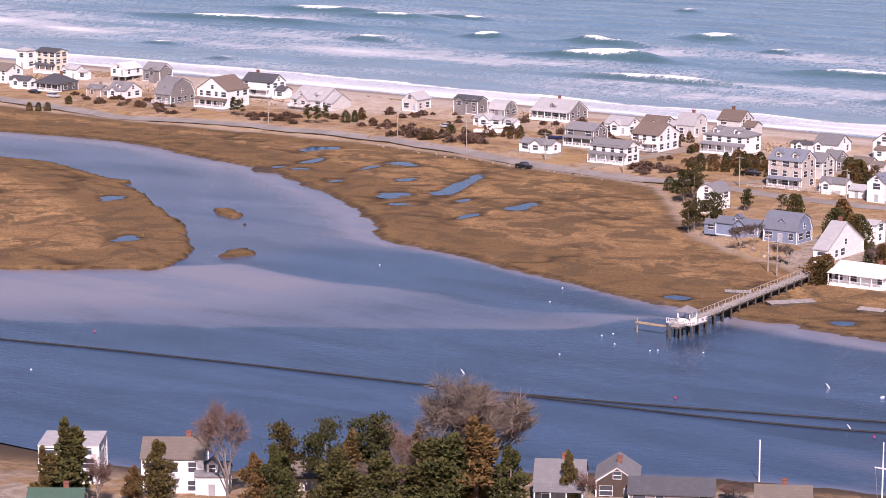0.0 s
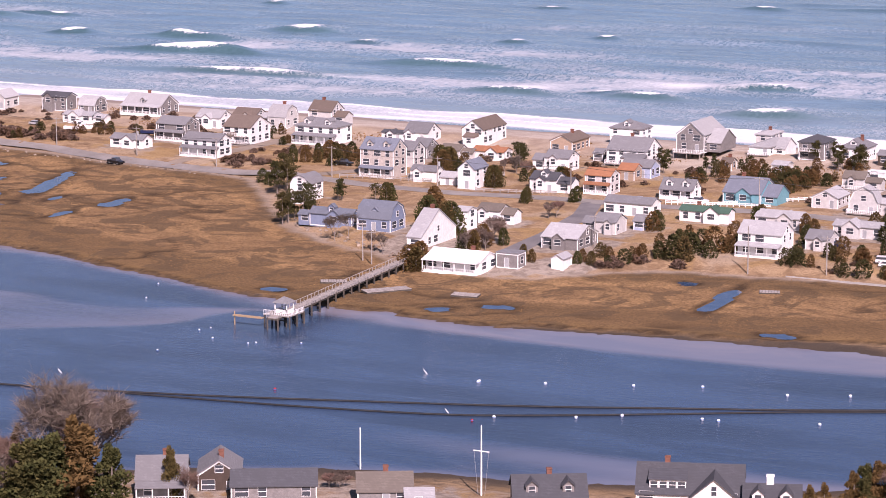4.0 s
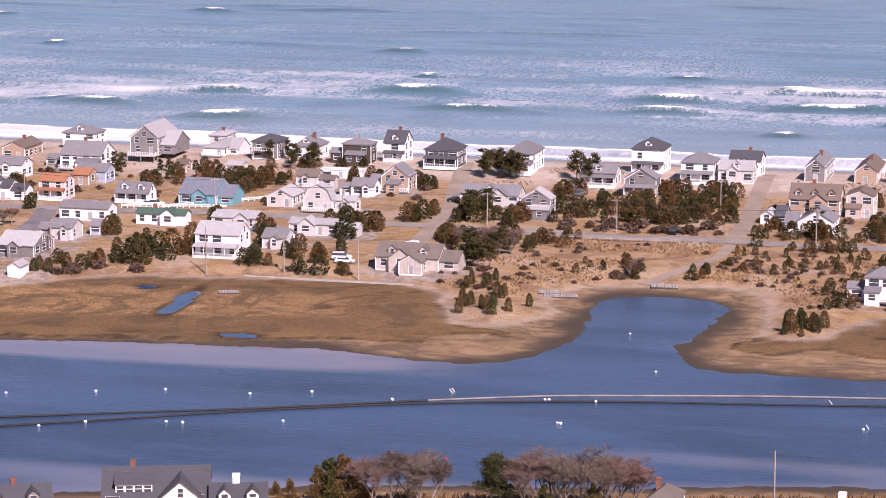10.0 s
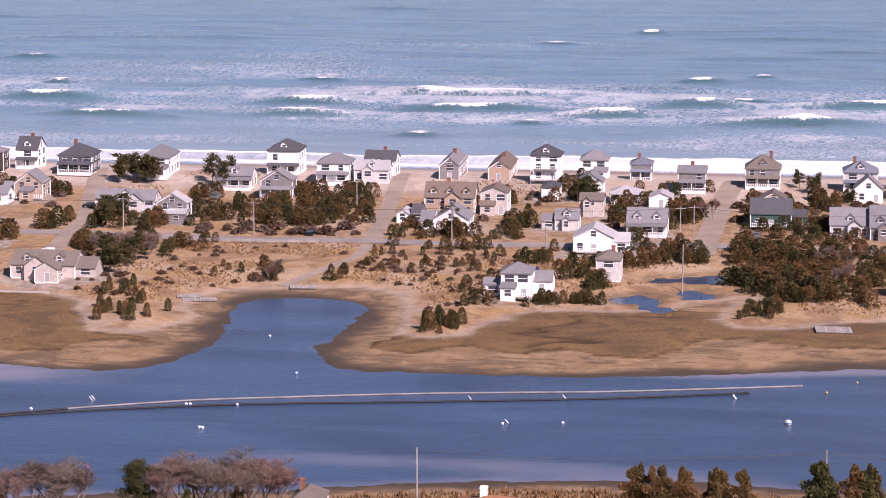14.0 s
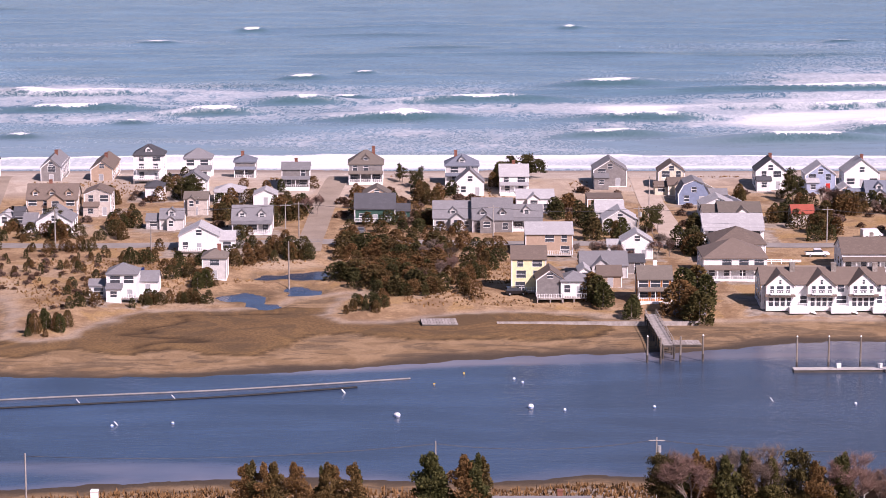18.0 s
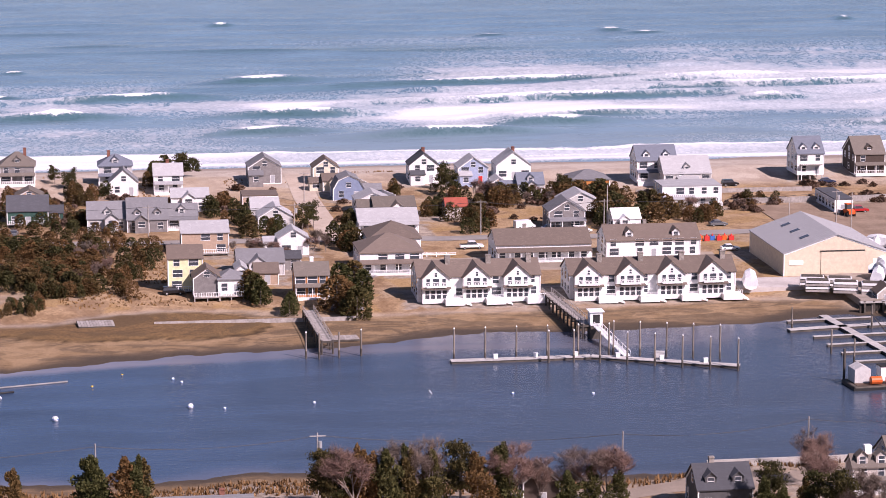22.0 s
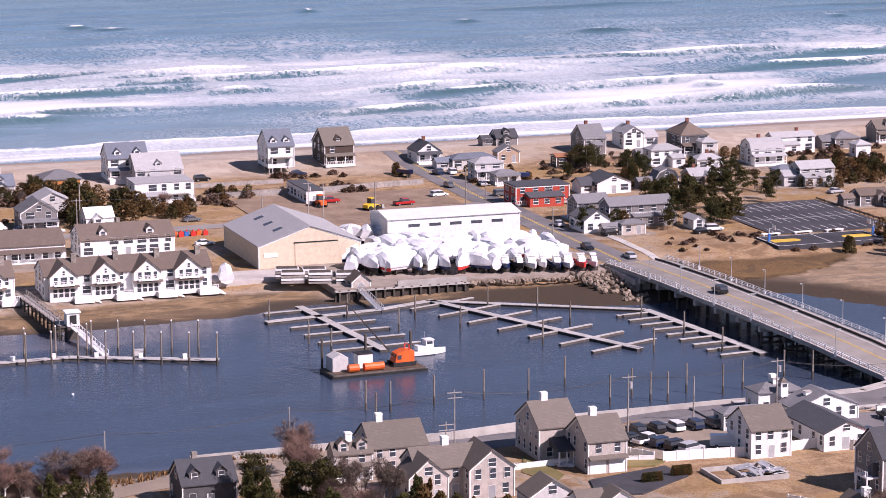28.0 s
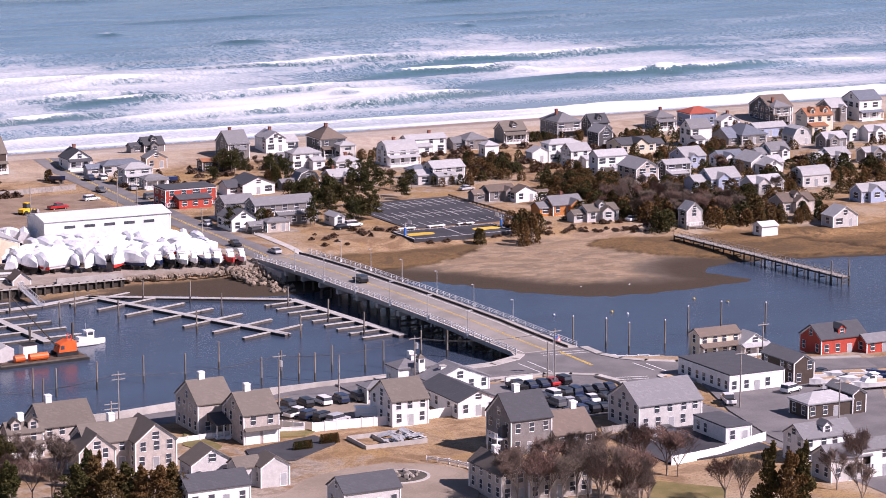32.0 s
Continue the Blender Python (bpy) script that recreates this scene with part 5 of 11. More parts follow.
house(-47.1, 695.0, 7.8, 7.0, 3.0, "hip", "x", LGREY, R_LIGHT, pitch=0.5, porch=1.2)
house(-30.5, 711.2, 7.3, 6.6, 5.8, "gable", "x", GREY, R_GREY, pitch=0.5, porch=2, chim=BRICK)
house(-37.6, 690.0, 5.8, 6.5, 3.2, "gable", "y", WHITE, R_LIGHT, pitch=0.5)
house(-11.9, 716.9, 9.1, 8.2, 5.8, "hip", "x", GREY, R_TAN, pitch=0.9, dorm=1, chim=BRICK, porch=1.4)
house(-8.7, 693.8, 6.9, 6.5, 2.6, "gable", "y", TAN, R_TAN, pitch=0.6)
house(-8.8, 664.1, 10.0, 9.0, 3.6, "gable", "x", GREEN, R_DARK, pitch=0.7, deck=2)
house(-58.7, 654.6, 5.7, 6.5, 2.8, "gable", "x", LGREY, R_GREY, pitch=0.6, dorm=1)
house(-54.3, 675.3, 5.9, 6.5, 4.2, "gable", "x", PINK, R_TAN, pitch=0.4)
house(-38.6, 648.4, 9.6, 8.6, 3.2, "gable", "x", LGREY, R_GREY, pitch=0.7, dorm=2, porch=1.6)
house(-49.6, 623.9, 9.3, 8.4, 3.8, "gable", "y", WHITE, R_LIGHT, pitch=0.5, deck=2.2)
house(-43.8, 593.0, 5.3, 6.5, 4.8, "hip", "x", LGREY, R_TAN, pitch=0.6, chim=BRICK)
house(-61.9, 569.1, 6.4, 6.5, 5.4, "hip", "x", WHITE, R_GREY, pitch=0.6, deck=2)
house(-56.9, 574.7, 4.2, 6.5, 2.8, "gable", "x", WHITE, R_GREY, pitch=0.5)
house(13.9, 715.1, 8.8, 7.9, 6.0, "hip", "x", LGREY, R_BLUE, pitch=0.75, dorm=1, chim=BRICK, porch=1.2)
house(15.8, 703.0, 7.3, 6.0, 4.2, "gable", "y", WHITE, R_GREY, pitch=1.0)
house(10.6, 652.6, 9.7, 8.7, 3.2, "gable", "x", LGREY, R_GREY, pitch=0.8, dorm=1)
house(20.2, 650.2, 9.7, 11.0, 3.2, "gable", "x", GREY, R_GREY, pitch=0.8, dorm=2)
house(28.6, 652.8, 7.6, 6.9, 3.4, "gable", "x", LGREY, R_GREY, pitch=0.7, dorm=1, porch=1.5)
house(27.5, 704.6, 7.5, 6.7, 5.6, "gable", "x", WHITE, R_LIGHT, pitch=0.9, chim=BRICK, porch=1.6)
house(53.6, 714.0, 8.8, 7.9, 5.2, "gable", "y", GREY, R_GREY, pitch=0.7)
house(69.8, 711.3, 6.8, 6.5, 5.4, "gable", "y", CREAM, R_BROWN, pitch=0.8)
house(71.1, 703.2, 5.7, 6.5, 3.2, "gable", "x", CREAM, R_BROWN, pitch=0.5)
house(73.7, 690.5, 8.0, 7.2, 3.6, "gambrel", "y", BLUE, R_GREY, pitch=0.75)
house(96.3, 711.1, 7.8, 7.0, 5.8, "gable", "y", WHITE, R_DARK, pitch=0.9, chim=BRICK)
house(77.6, 669.3, 8.6, 7.8, 3.6, "gable", "y", WHITE, R_LIGHT, pitch=0.45)
house(31.9, 678.1, 9.4, 8.4, 3.8, "gable", "x", WHITE, R_LIGHT, pitch=0.4)
house(50.0, 681.9, 9.0, 8.1, 3.2, "flat", "x", TAN, R_BROWN)
house(49.7, 661.6, 6.9, 6.5, 3.2, "gable", "x", LGREY, R_LIGHT, pitch=0.7)
house(51.5, 651.7, 8.4, 7.5, 3.0, "gable", "y", LGREY, R_LIGHT, pitch=0.6)
house(32.4, 618.3, 10.9, 9.9, 5.2, "gable", "x", TAN, R_LIGHT, pitch=0.4, deck=1.5)
house(52.7, 615.3, 7.1, 6.5, 4.0, "gable", "y", WHITE, R_LIGHT, pitch=0.6)
house(47.6, 597.8, 10.5, 6.0, 2.6, "gable", "x", GREY, R_DARK, pitch=0.4, wings=False)
house(43.4, 592.5, 10.4, 9.4, 2.8, "gable", "x", LGREY, R_GREY, pitch=0.5)
house(38.6, 586.0, 2.5, 6.5, 2.6, "gable", "y", WHITE, R_LIGHT, pitch=0.7)
house(43.8, 581.0, 5.2, 6.5, 2.6, "gable", "x", TAN, R_BROWN, pitch=0.5)
house(25.8, 576.0, 7.4, 6.6, 7.4, "gable", "x", YELLOW, R_BROWN, pitch=0.7, deck=1.8)
house(30.1, 569.5, 5.8, 6.5, 3.8, "gable", "y", GREY, R_BROWN, pitch=0.7, deck=2.2, up=0.6)
house(35.2, 569.1, 5.4, 6.5, 3.2, "hip", "x", WHITE, R_GREY, pitch=0.6, deck=1.8, up=0.6, win=1.6)
house(52.3, 564.6, 7.2, 6.5, 5.0, "gable", "x", ORANGE, R_TAN, pitch=0.7, porch=1.2, win=1.4, chim=TRIM)
house(77.9, 639.1, 14.5, 10.0, 3.2, "gable", "x", WHITE, R_LIGHT, pitch=0.5, porch=1.2)
house(82.1, 660.5, 10.4, 9.4, 3.2, "gable", "x", WHITE, R_TAN, pitch=0.4)
house(109.3, 708.6, 8.0, 7.2, 5.2, "gable", "y", PBLUE, R_LIGHT, pitch=0.8, door_mat=REDP)
house(121.0, 712.6, 9.3, 8.3, 4.6, "gable", "y", WHITE, R_LIGHT, pitch=0.85, chim=BRICK)
house(115.0, 700.3, 3.6, 6.5, 2.6, "gable", "y", TAN, R_LIGHT, pitch=0.7)
house(122.6, 694.2, 6.9, 6.5, 3.0, "gable", "x", LGREY, R_BLUE, pitch=0.9, dorm=1)
house(138.2, 692.2, 10.1, 9.1, 4.4, "hip", "x", ORANGE, R_GREY, pitch=0.5, deck=1.5)
house(121.9, 639.6, 8.9, 8.0, 4.8, "gable", "y", GREY, R_GREY, pitch=0.6, porch=2.0)
house(129.6, 661.7, 9.7, 8.7, 3.2, "gable", "y", LGREY, R_LIGHT, pitch=0.5)
house(136.0, 635.4, 6.7, 6.5, 3.4, "gable", "x", WHITE, R_WHITE, pitch=0.6)
house(97.9, 661.1, 5.4, 6.5, 2.8, "gable", "x", PINK, R_RED, pitch=0.5)
house(158.5, 703.0, 10.8, 9.0, 6.6, "gable", "x", WHITE, R_BLUE, pitch=0.9, dorm=2, up=.6, porch=1.6)
house(159.8, 667.5, 15.4, 10.0, 5.6, "flat", "x", WHITE, R_LIGHT, deck=2)
house(165.1, 695.0, 12.8, 10.0, 5.0, "gable", "x", LGREY, R_LIGHT, pitch=0.9, dorm=1)
house(201.3, 703.6, 7.3, 10.5, 6.6, "gable", "x", WHITE, R_BLUE, pitch=0.85, up=1.6, dorm=2)
house(219.4, 708.3, 8.4, 11.7, 6.4, "gable", "x", BROWN, R_TAN, pitch=0.8, dorm=1, porch=1.5)
house(245.2, 706.8, 7.0, 8.0, 3.8, "gable", "y", WHITE, R_DARK, pitch=0.8, chim=BRICK, porch=1.6)
house(254.8, 695.9, 12.6, 5.5, 3.2, "hip", "x", LGREY, R_BLUE, pitch=0.5)
house(251.7, 675.8, 8.1, 5.3, 4.6, "hip", "x", LGREY, R_LIGHT, pitch=0.5, porch=1.5)
house(253.3, 666.3, 6.8, 4.0, 2.9, "hip", "x", LGREY, R_GREY, pitch=0.5, porch=1.2)
house(266.9, 701.0, 6.4, 4.0, 3.6, "gable", "y", TAN, R_GREY)
house(275.6, 725.1, 6.4, 6.0, 2.8, "gable", "x", GREY, R_DARK, pitch=0.75, dorm=1)
house(250.7, 633.9, 14.6, 8.5, 5.0, "flat", "x", RED, R_DARK, deck=1.2)
house(196.3, 654.8, 4.6, 18.0, 3.4, "flat", "x", WHITE, R_DARK)
house(282.1, 690.0, 10.2, 4.2, 3.4, "gable", "x", BROWN, R_RUST, pitch=0.3)
house(295.3, 706.2, 6.7, 9.8, 5.0, "gable", "x", GREY, R_GREY, pitch=0.8, chim=BRICK)
house(309.3, 710.5, 6.3, 8.3, 4.8, "gable", "y", WHITE, R_LIGHT, pitch=0.7, chim=BRICK)
house(306.5, 681.4, 9.0, 5.5, 4.6, "hip", "x", WHITE, R_LIGHT, pitch=0.5)
house(303.8, 691.3, 3.2, 4.0, 2.8, "gable", "x", GREY, R_GREY)
house(323.0, 698.5, 8.3, 10.3, 6.4, "hip", "x", DGREY, R_BROWN, pitch=0.85, porch=2.2, chim=BRICK)
house(325.2, 692.9, 4.8, 4.0, 5.0, "hip", "x", LGREY, R_LIGHT, pitch=0.6)
house(315.1, 671.2, 7.5, 4.5, 3.0, "hip", "x", WHITE, R_LIGHT, pitch=0.6, chim=BRICK)
house(334.7, 674.9, 10.0, 7.3, 4.2, "gambrel", "x", WHITE, R_LIGHT, pitch=0.6, porch=2.0, chim=BRICK)
house(351.4, 692.2, 13.3, 4.4, 5.4, "gable", "x", WHITE, R_LIGHT, pitch=0.6, chim=BRICK)
house(370.2, 694.9, 7.7, 7.2, 3.4, "hip", "x", GREY, R_GREY, pitch=0.6)
house(367.1, 679.3, 4.5, 4.0, 3.4, "hip", "x", WHITE, R_LIGHT)
house(331.5, 638.8, 10.0, 6.4, 4.6, "gable", "x", LGREY, R_LIGHT, pitch=0.5)
house(327.5, 648.4, 6.0, 4.5, 2.8, "hip", "x", GREY, R_BLUE, pitch=0.5)
house(275.0, 644.3, 9.4, 9.7, 3.0, "gable", "y", WHITE, R_DARK, pitch=0.4)
house(262.4, 597.9, 16.7, 6.4, 5.2, "gable", "x", GREY, R_GREY, pitch=0.5, deck=1.5)
house(253.4, 606.4, 8.5, 6.6, 4.8, "gable", "x", GREY, R_GREY, pitch=0.5, porch=1.6)
house(248.3, 592.0, 6.5, 9.3, 3.2, "gable", "y", WHITE, R_GREY, pitch=0.7)
house(255.9, 587.4, 6.1, 4.0, 2.6, "hip", "x", PINK, R_GREY, pitch=0.4)
house(272.9, 586.9, 2.7, 6.0, 2.4, "gable", "y", WHITE, R_LIGHT, name="shed")
house(291.3, 646.9, 6.6, 4.0, 2.8, "gambrel", "y", DGREY, R_GREY, pitch=0.6)
house(301.7, 646.2, 7.2, 6.6, 3.0, "gable", "x", TAN, R_LIGHT, pitch=0.5, chim=BRICK)
house(330.2, 604.5, 8.0, 5.3, 2.7, "gable", "x", GREY, R_BROWN, pitch=0.5)
house(335.1, 599.9, 6.3, 4.0, 2.7, "gable", "y", WHITE, R_BROWN, pitch=0.5)
house(387.0, 700.9, 7.9, 6.4, 4.6, "gable", "x", GREY, R_TAN, pitch=0.8, dorm=1, porch=1.5)
house(405.9, 699.9, 8.3, 11.1, 6.0, "hip", "x", GREY, R_GREY, pitch=0.7, chim=BRICK, win=1.3)
house(417.5, 700.4, 6.4, 6.1, 5.2, "gable", "x", DGREY, R_DARK, pitch=0.95, dorm=1)
house(408.0, 680.8, 5.0, 6.6, 4.6, "gable", "y", DGREY, R_LIGHT, pitch=0.8)
house(381.8, 660.6, 10.8, 4.6, 5.4, "hip", "x", WHITE, R_LIGHT, pitch=0.5)
house(373.9, 660.8, 5.9, 4.0, 3.2, "gable", "y", WHITE, R_LIGHT, pitch=0.5)
house(380.5, 648.6, 6.6, 6.0, 5.0, "gable", "x", WHITE, R_LIGHT)
house(379.9, 629.4, 9.7, 4.9, 6.0, "gable", "x", WHITE, R_LIGHT, pitch=0.6)
house(379.7, 609.7, 7.3, 10.2, 4.8, "gable", "y", PINK, R_LIGHT, pitch=0.65, deck=1.2)
house(391.8, 612.6, 8.3, 4.3, 5.0, "gable", "x", DGREY, R_LIGHT, pitch=0.5)
house(410.4, 665.1, 12.1, 8.6, 3.0, "gable", "x", CREAM, R_DARK, pitch=0.35)
house(444.5, 704.4, 6.6, 7.3, 4.6, "hip", "x", GREY, R_GREY, porch=1.5, chim=BRICK)
house(459.9, 705.9, 10.0, 7.8, 4.6, "hip", "x", BLUE, R_RED, pitch=0.5)
house(435.7, 669.3, 7.5, 6.2, 5.8, "gable", "x", WHITE, R_GREY, pitch=0.8)
house(452.9, 665.3, 9.2, 12.7, 2.9, "hip", "x", GREY, R_BLUE, pitch=0.6)
house(465.0, 697.5, 6.9, 4.0, 3.2, "gable", "y", WHITE, R_LIGHT, chim=BRICK)
house(487.7, 701.8, 9.0, 12.0, 5.8, "gable", "x", DGREY, R_BROWN)
house(468.0, 678.3, 11.7, 5.2, 3.0, "gable", "x", PBLUE, R_LIGHT, pitch=0.5)
house(410.6, 633.0, 7.1, 8.9, 3.2, "gable", "x", PBLUE, R_LIGHT, pitch=0.5)
house(420.7, 628.4, 8.3, 6.3, 3.0, "gable", "x", WHITE, R_BLUE, pitch=0.5)
house(421.6, 614.3, 7.5, 8.9, 3.4, "gable", "y", LGREY, R_LIGHT)
house(395.5, 593.4, 9.6, 7.7, 3.2, "gable", "x", PBLUE, R_LIGHT)
house(402.2, 582.2, 10.1, 6.6, 3.0, "gable", "x", LGREY, R_LIGHT, pitch=0.5)
house(334.8, 576.4, 9.1, 6.6, 2.8, "gable", "x", ORANGE, R_GREY, pitch=0.6, chim=BRICK)
house(337.8, 563.4, 9.2, 5.5, 2.8, "gable", "x", LGREY, R_TAN, pitch=0.5, dorm=1)
house(355.4, 546.8, 4.6, 4.0, 4.4, "gable", "y", LGREY, R_LIGHT, pitch=0.9, deck=1)
house(374.0, 573.7, 3.2, 4.0, 2.6, "flat", "x", WHITE, R_WHITE, name="shed")
house(486.7, 699.7, 6.5, 6.9, 6.4, "hip", "x", GREY, R_GREY, chim=BRICK)
house(486.0, 677.1, 9.7, 6.6, 5.8, "gable", "x", CREAM, R_RUST, dorm=2)
house(508.6, 698.5, 6.2, 8.4, 5.2, "gable", "x", GREY, R_LIGHT)
house(519.5, 695.9, 8.8, 9.6, 7.8, "gable", "x", WHITE, R_BLUE, porch=1.6)
house(465.5, 657.4, 6.4, 6.2, 3.2, "gambrel", "y", LGREY, R_LIGHT)
house(470.1, 645.7, 7.6, 5.4, 3.2, "gable", "x", GREY, R_LIGHT)
house(485.8, 658.0, 3.5, 4.0, 3.4, "gable", "y", WHITE, R_LIGHT)
house(493.5, 654.3, 9.8, 5.1, 3.2, "gable", "x", WHITE, R_LIGHT)
house(451.7, 617.6, 7.1, 6.9, 3.2, "gable", "x", WHITE, R_LIGHT, pitch=0.5)
house(464.8, 616.7, 9.3, 4.5, 3.2, "gable", "x", GREY, R_LIGHT, pitch=0.5)
house(440.2, 632.3, 6.7, 6.6, 3.2, "gable", "x", WHITE, R_GREY)
house(422.0, 608.5, 5.5, 5.8, 3.0, "gable", "y", WHITE, R_LIGHT)
house(421.2, 586.3, 9.2, 6.1, 3.4, "gambrel", "x", LGREY, R_LIGHT, pitch=0.5)
house(390.8, 551.1, 9.9, 6.6, 3.2, "gable", "x", PINK, R_BROWN, dorm=1, pitch=0.5)
house(393.3, 533.3, 7.7, 5.0, 3.0, "gable", "y", LGREY, R_LIGHT)
house(420.7, 556.9, 10.3, 5.4, 3.0, "gable", "x", PBLUE, R_LIGHT)
house(368.1, 530.9, 4.8, 4.0, 2.6, "gable", "x", WHITE, R_WHITE, name="shed", pitch=0.4)

# ---- houses of the near bank ----
house(133.8, 400.3, 9.4, 9.3, 4.7, "gable", "x", PINK, R_TAN, group="houses of the near bank", chim=TRIM, pitch=0.68, win=1.0)
house(125.4, 398.5, 6.2, 4.0, 4.6, "gable", "x", PINK, R_TAN, group="houses of the near bank", chim=TRIM, pitch=0.8, dorm=2, garage=2)
house(136.6, 384.8, 10.4, 7.6, 5.0, "gable", "x", PINK, R_TAN, group="houses of the near bank", chim=TRIM, pitch=0.66)
house(142.8, 381.8, 7.4, 8.0, 5.0, "gable", "y", PINK, R_TAN, group="houses of the near bank", pitch=0.78)
house(132.6, 382.6, 6.4, 6.0, 4.4, "gable", "y", PINK, R_TAN, group="houses of the near bank", pitch=0.85)
duplex = house(165.7, 389.8, 6.7, 9.4, 5.4, "gable", "x", PINK, R_TAN, group="houses of the near bank", chim=TRIM, pitch=0.66, garage=2)
part("entry_roof", prism(bmesh.new(), [(.6, 2.7), (.6, 2.85), (5.0, 4.1), (5.0, 2.7)], -6.3, -3.38, axis="x"), R_DARK, duplex)
part("entry_floor", boxes((-6.2, -3.38, .8, 5.0, -.5, .5)), TRIM, duplex)
for u in (-6.1, -4.8, -3.6):
    part("entry_post", boxes((u - .1, u + .1, .8, 1.0, .5, 2.7)), TRIM, duplex)
bm = bmesh.new()
railing(bm, -6.1, .85, -4.8, .85, .5)
part("entry_rail", bm, TRIM, duplex)
part("entry_step", prism(bmesh.new(), [(-.6, -.5), (.78, -.5), (.78, .5)], -4.7, -3.7, axis="x"), TRIM, duplex)
house(161.1, 399.6, 6.8, 10.5, 5.7, "gable", "x", PINK, R_TAN, group="houses of the near bank", chim=TRIM, pitch=0.62)
house(194.9, 389.5, 7.2, 9.1, 4.8, "gable", "x", WHITE, R_TAN, group="houses of the near bank", pitch=0.66)
house(199.2, 407.5, 8.7, 4.0, 3.0, "hip", "x", LGREY, R_GREY, group="houses of the near bank", pitch=0.4, win=1.5)
house(209.3, 415.1, 8.4, 5.0, 4.0, "hip", "x", WHITE, R_GREY, group="houses of the near bank", chim=TRIM, pitch=0.5)
house(214.6, 407.9, 12.4, 6.0, 2.6, "gable", "y", WHITE, R_GREY, group="houses of the near bank", pitch=0.4)
house(209.0, 389.9, 8.2, 15.4, 3.0, "gable", "y", WHITE, R_DARK, group="houses of the near bank", pitch=0.42)
house(235.3, 365.8, 13.2, 10.6, 4.8, "gable", "x", LGREY, R_GREY, group="houses of the near bank", pitch=0.6)
house(276.4, 412.9, 9.5, 4.0, 4.8, "gable", "x", CREAM, R_BROWN, group="houses of the near bank", pitch=0.55, porch=1.4)
house(265.8, 383.6, 12.4, 18.0, 3.6, "flat", "x", WHITE, R_DARK, group="houses of the near bank")
house(276.5, 383.5, 4.6, 11.1, 4.6, "gable", "y", BROWN, R_GREY, group="houses of the near bank")
house(283.4, 410.7, 6.5, 4.1, 3.0, "gable", "y", WHITE, R_LIGHT, group="houses of the near bank", porch=1.2)
house(300.4, 403.8, 11.1, 7.5, 3.6, "gable", "x", RED, R_DARK, group="houses of the near bank", dorm=1)
house(307.2, 401.4, 5.7, 4.0, 2.6, "gable", "x", RED, R_GREY, group="houses of the near bank")
house(240.7, 351.8, 5.3, 10.4, 3.0, "flat", "x", WHITE, R_DARK, group="houses of the near bank")
house(265.8, 359.6, 9.8, 5.9, 3.0, "hip", "x", BROWN, R_LIGHT, group="houses of the near bank", pitch=0.45)
house(272.1, 359.4, 2.9, 8.1, 4.0, "gable", "y", BROWN, R_GREY, group="houses of the near bank")
house(247.1, 333.5, 10.5, 6.0, 4.6, "gable", "x", WHITE, R_GREY, group="houses of the near bank", dorm=1)
house(248.7, 321.8, 6.3, 4.0, 5.0, "gable", "x", WHITE, R_GREY, group="houses of the near bank")
house(243.3, 321.8, 8.0, 5.6, 4.0, "gable", "x", LGREY, R_GREY, group="houses of the near bank")
corner = house(204.6, 362.0, 8.0, 9.0, 6.2, "gable", "x", GREY, R_DARK, group="houses of the near bank", chim=TRIM, pitch=0.85, win=.9)
part("side_porch", boxes((-6.2, -4.02, -3.4, .4, 2.7, 2.95), (-6.2, -6.0, -3.4, -3.2, -.5, 2.7), (-6.2, -6.0, .2, .4, -.5, 2.7), (-6.2, -4.02, -3.4, .4, -.5, .2)), TRIM, corner)
bm = bmesh.new()
railing(bm, -6.1, -3.3, -6.1, .3, 2.95)
part("porch_rail", bm, TRIM, corner)
part("porch_gable", prism(bmesh.new(), [(-3.0, 2.95), (-1.4, 2.95), (-1.4, 4.4), (-3.0, 5.2)], -4.9, -4.02, axis="x"), R_DARK, corner)
house(212.9, 361.0, 8.0, 9.0, 3.0, "gable", "x", DGREY, R_BROWN, group="houses of the near bank", chim=TRIM, pitch=.7)
house(187.0, 336.0, 4.7, 11.2, 4.6, "gable", "y", PINK, R_TAN, group="houses of the near bank", chim=TRIM, pitch=0.8)
house(194.9, 334.9, 11.6, 4.0, 4.6, "gable", "x", PINK, R_TAN, group="houses of the near bank", dorm=2)
house(147.7, 368.6, 7.5, 5.0, 3.6, "gable", "y", LGREY, R_TAN, group="houses of the near bank")
house(152.3, 363.9, 4.2, 4.0, 3.4, "gable", "x", LGREY, R_TAN, group="houses of the near bank")
house(156.2, 362.1, 5.1, 4.0, 3.6, "gable", "y", LGREY, R_TAN, group="houses of the near bank")
house(143.0, 354.3, 10.7, 6.0, 3.4, "gable", "x", WHITE, R_DARK, group="houses of the near bank")
house(163.9, 341.0, 9.9, 6.3, 3.6, "gable", "x", LGREY, R_DARK, group="houses of the near bank")
house(100.0, 391.9, 8.6, 8.0, 3.8, "gable", "x", DGREY, R_DARK, group="houses of the near bank", dorm=2, chim=STONE, pitch=0.75)
house(72.6, 399.6, 5.8, 4.0, 4.0, "gable", "y", BROWN, R_BROWN, group="houses of the near bank", pitch=0.8)
house(20.1, 393.5, 14.6, 9.0, 2.4, "gable", "x", WHITE, R_GREY, group="houses of the near bank", pitch=0.35, chim=BRICK)
house(-46.5, 391.0, 11.0, 9.0, 2.6, "hip", "x", PINK, R_RUST, group="houses of the near bank", pitch=0.4, chim=TRIM)
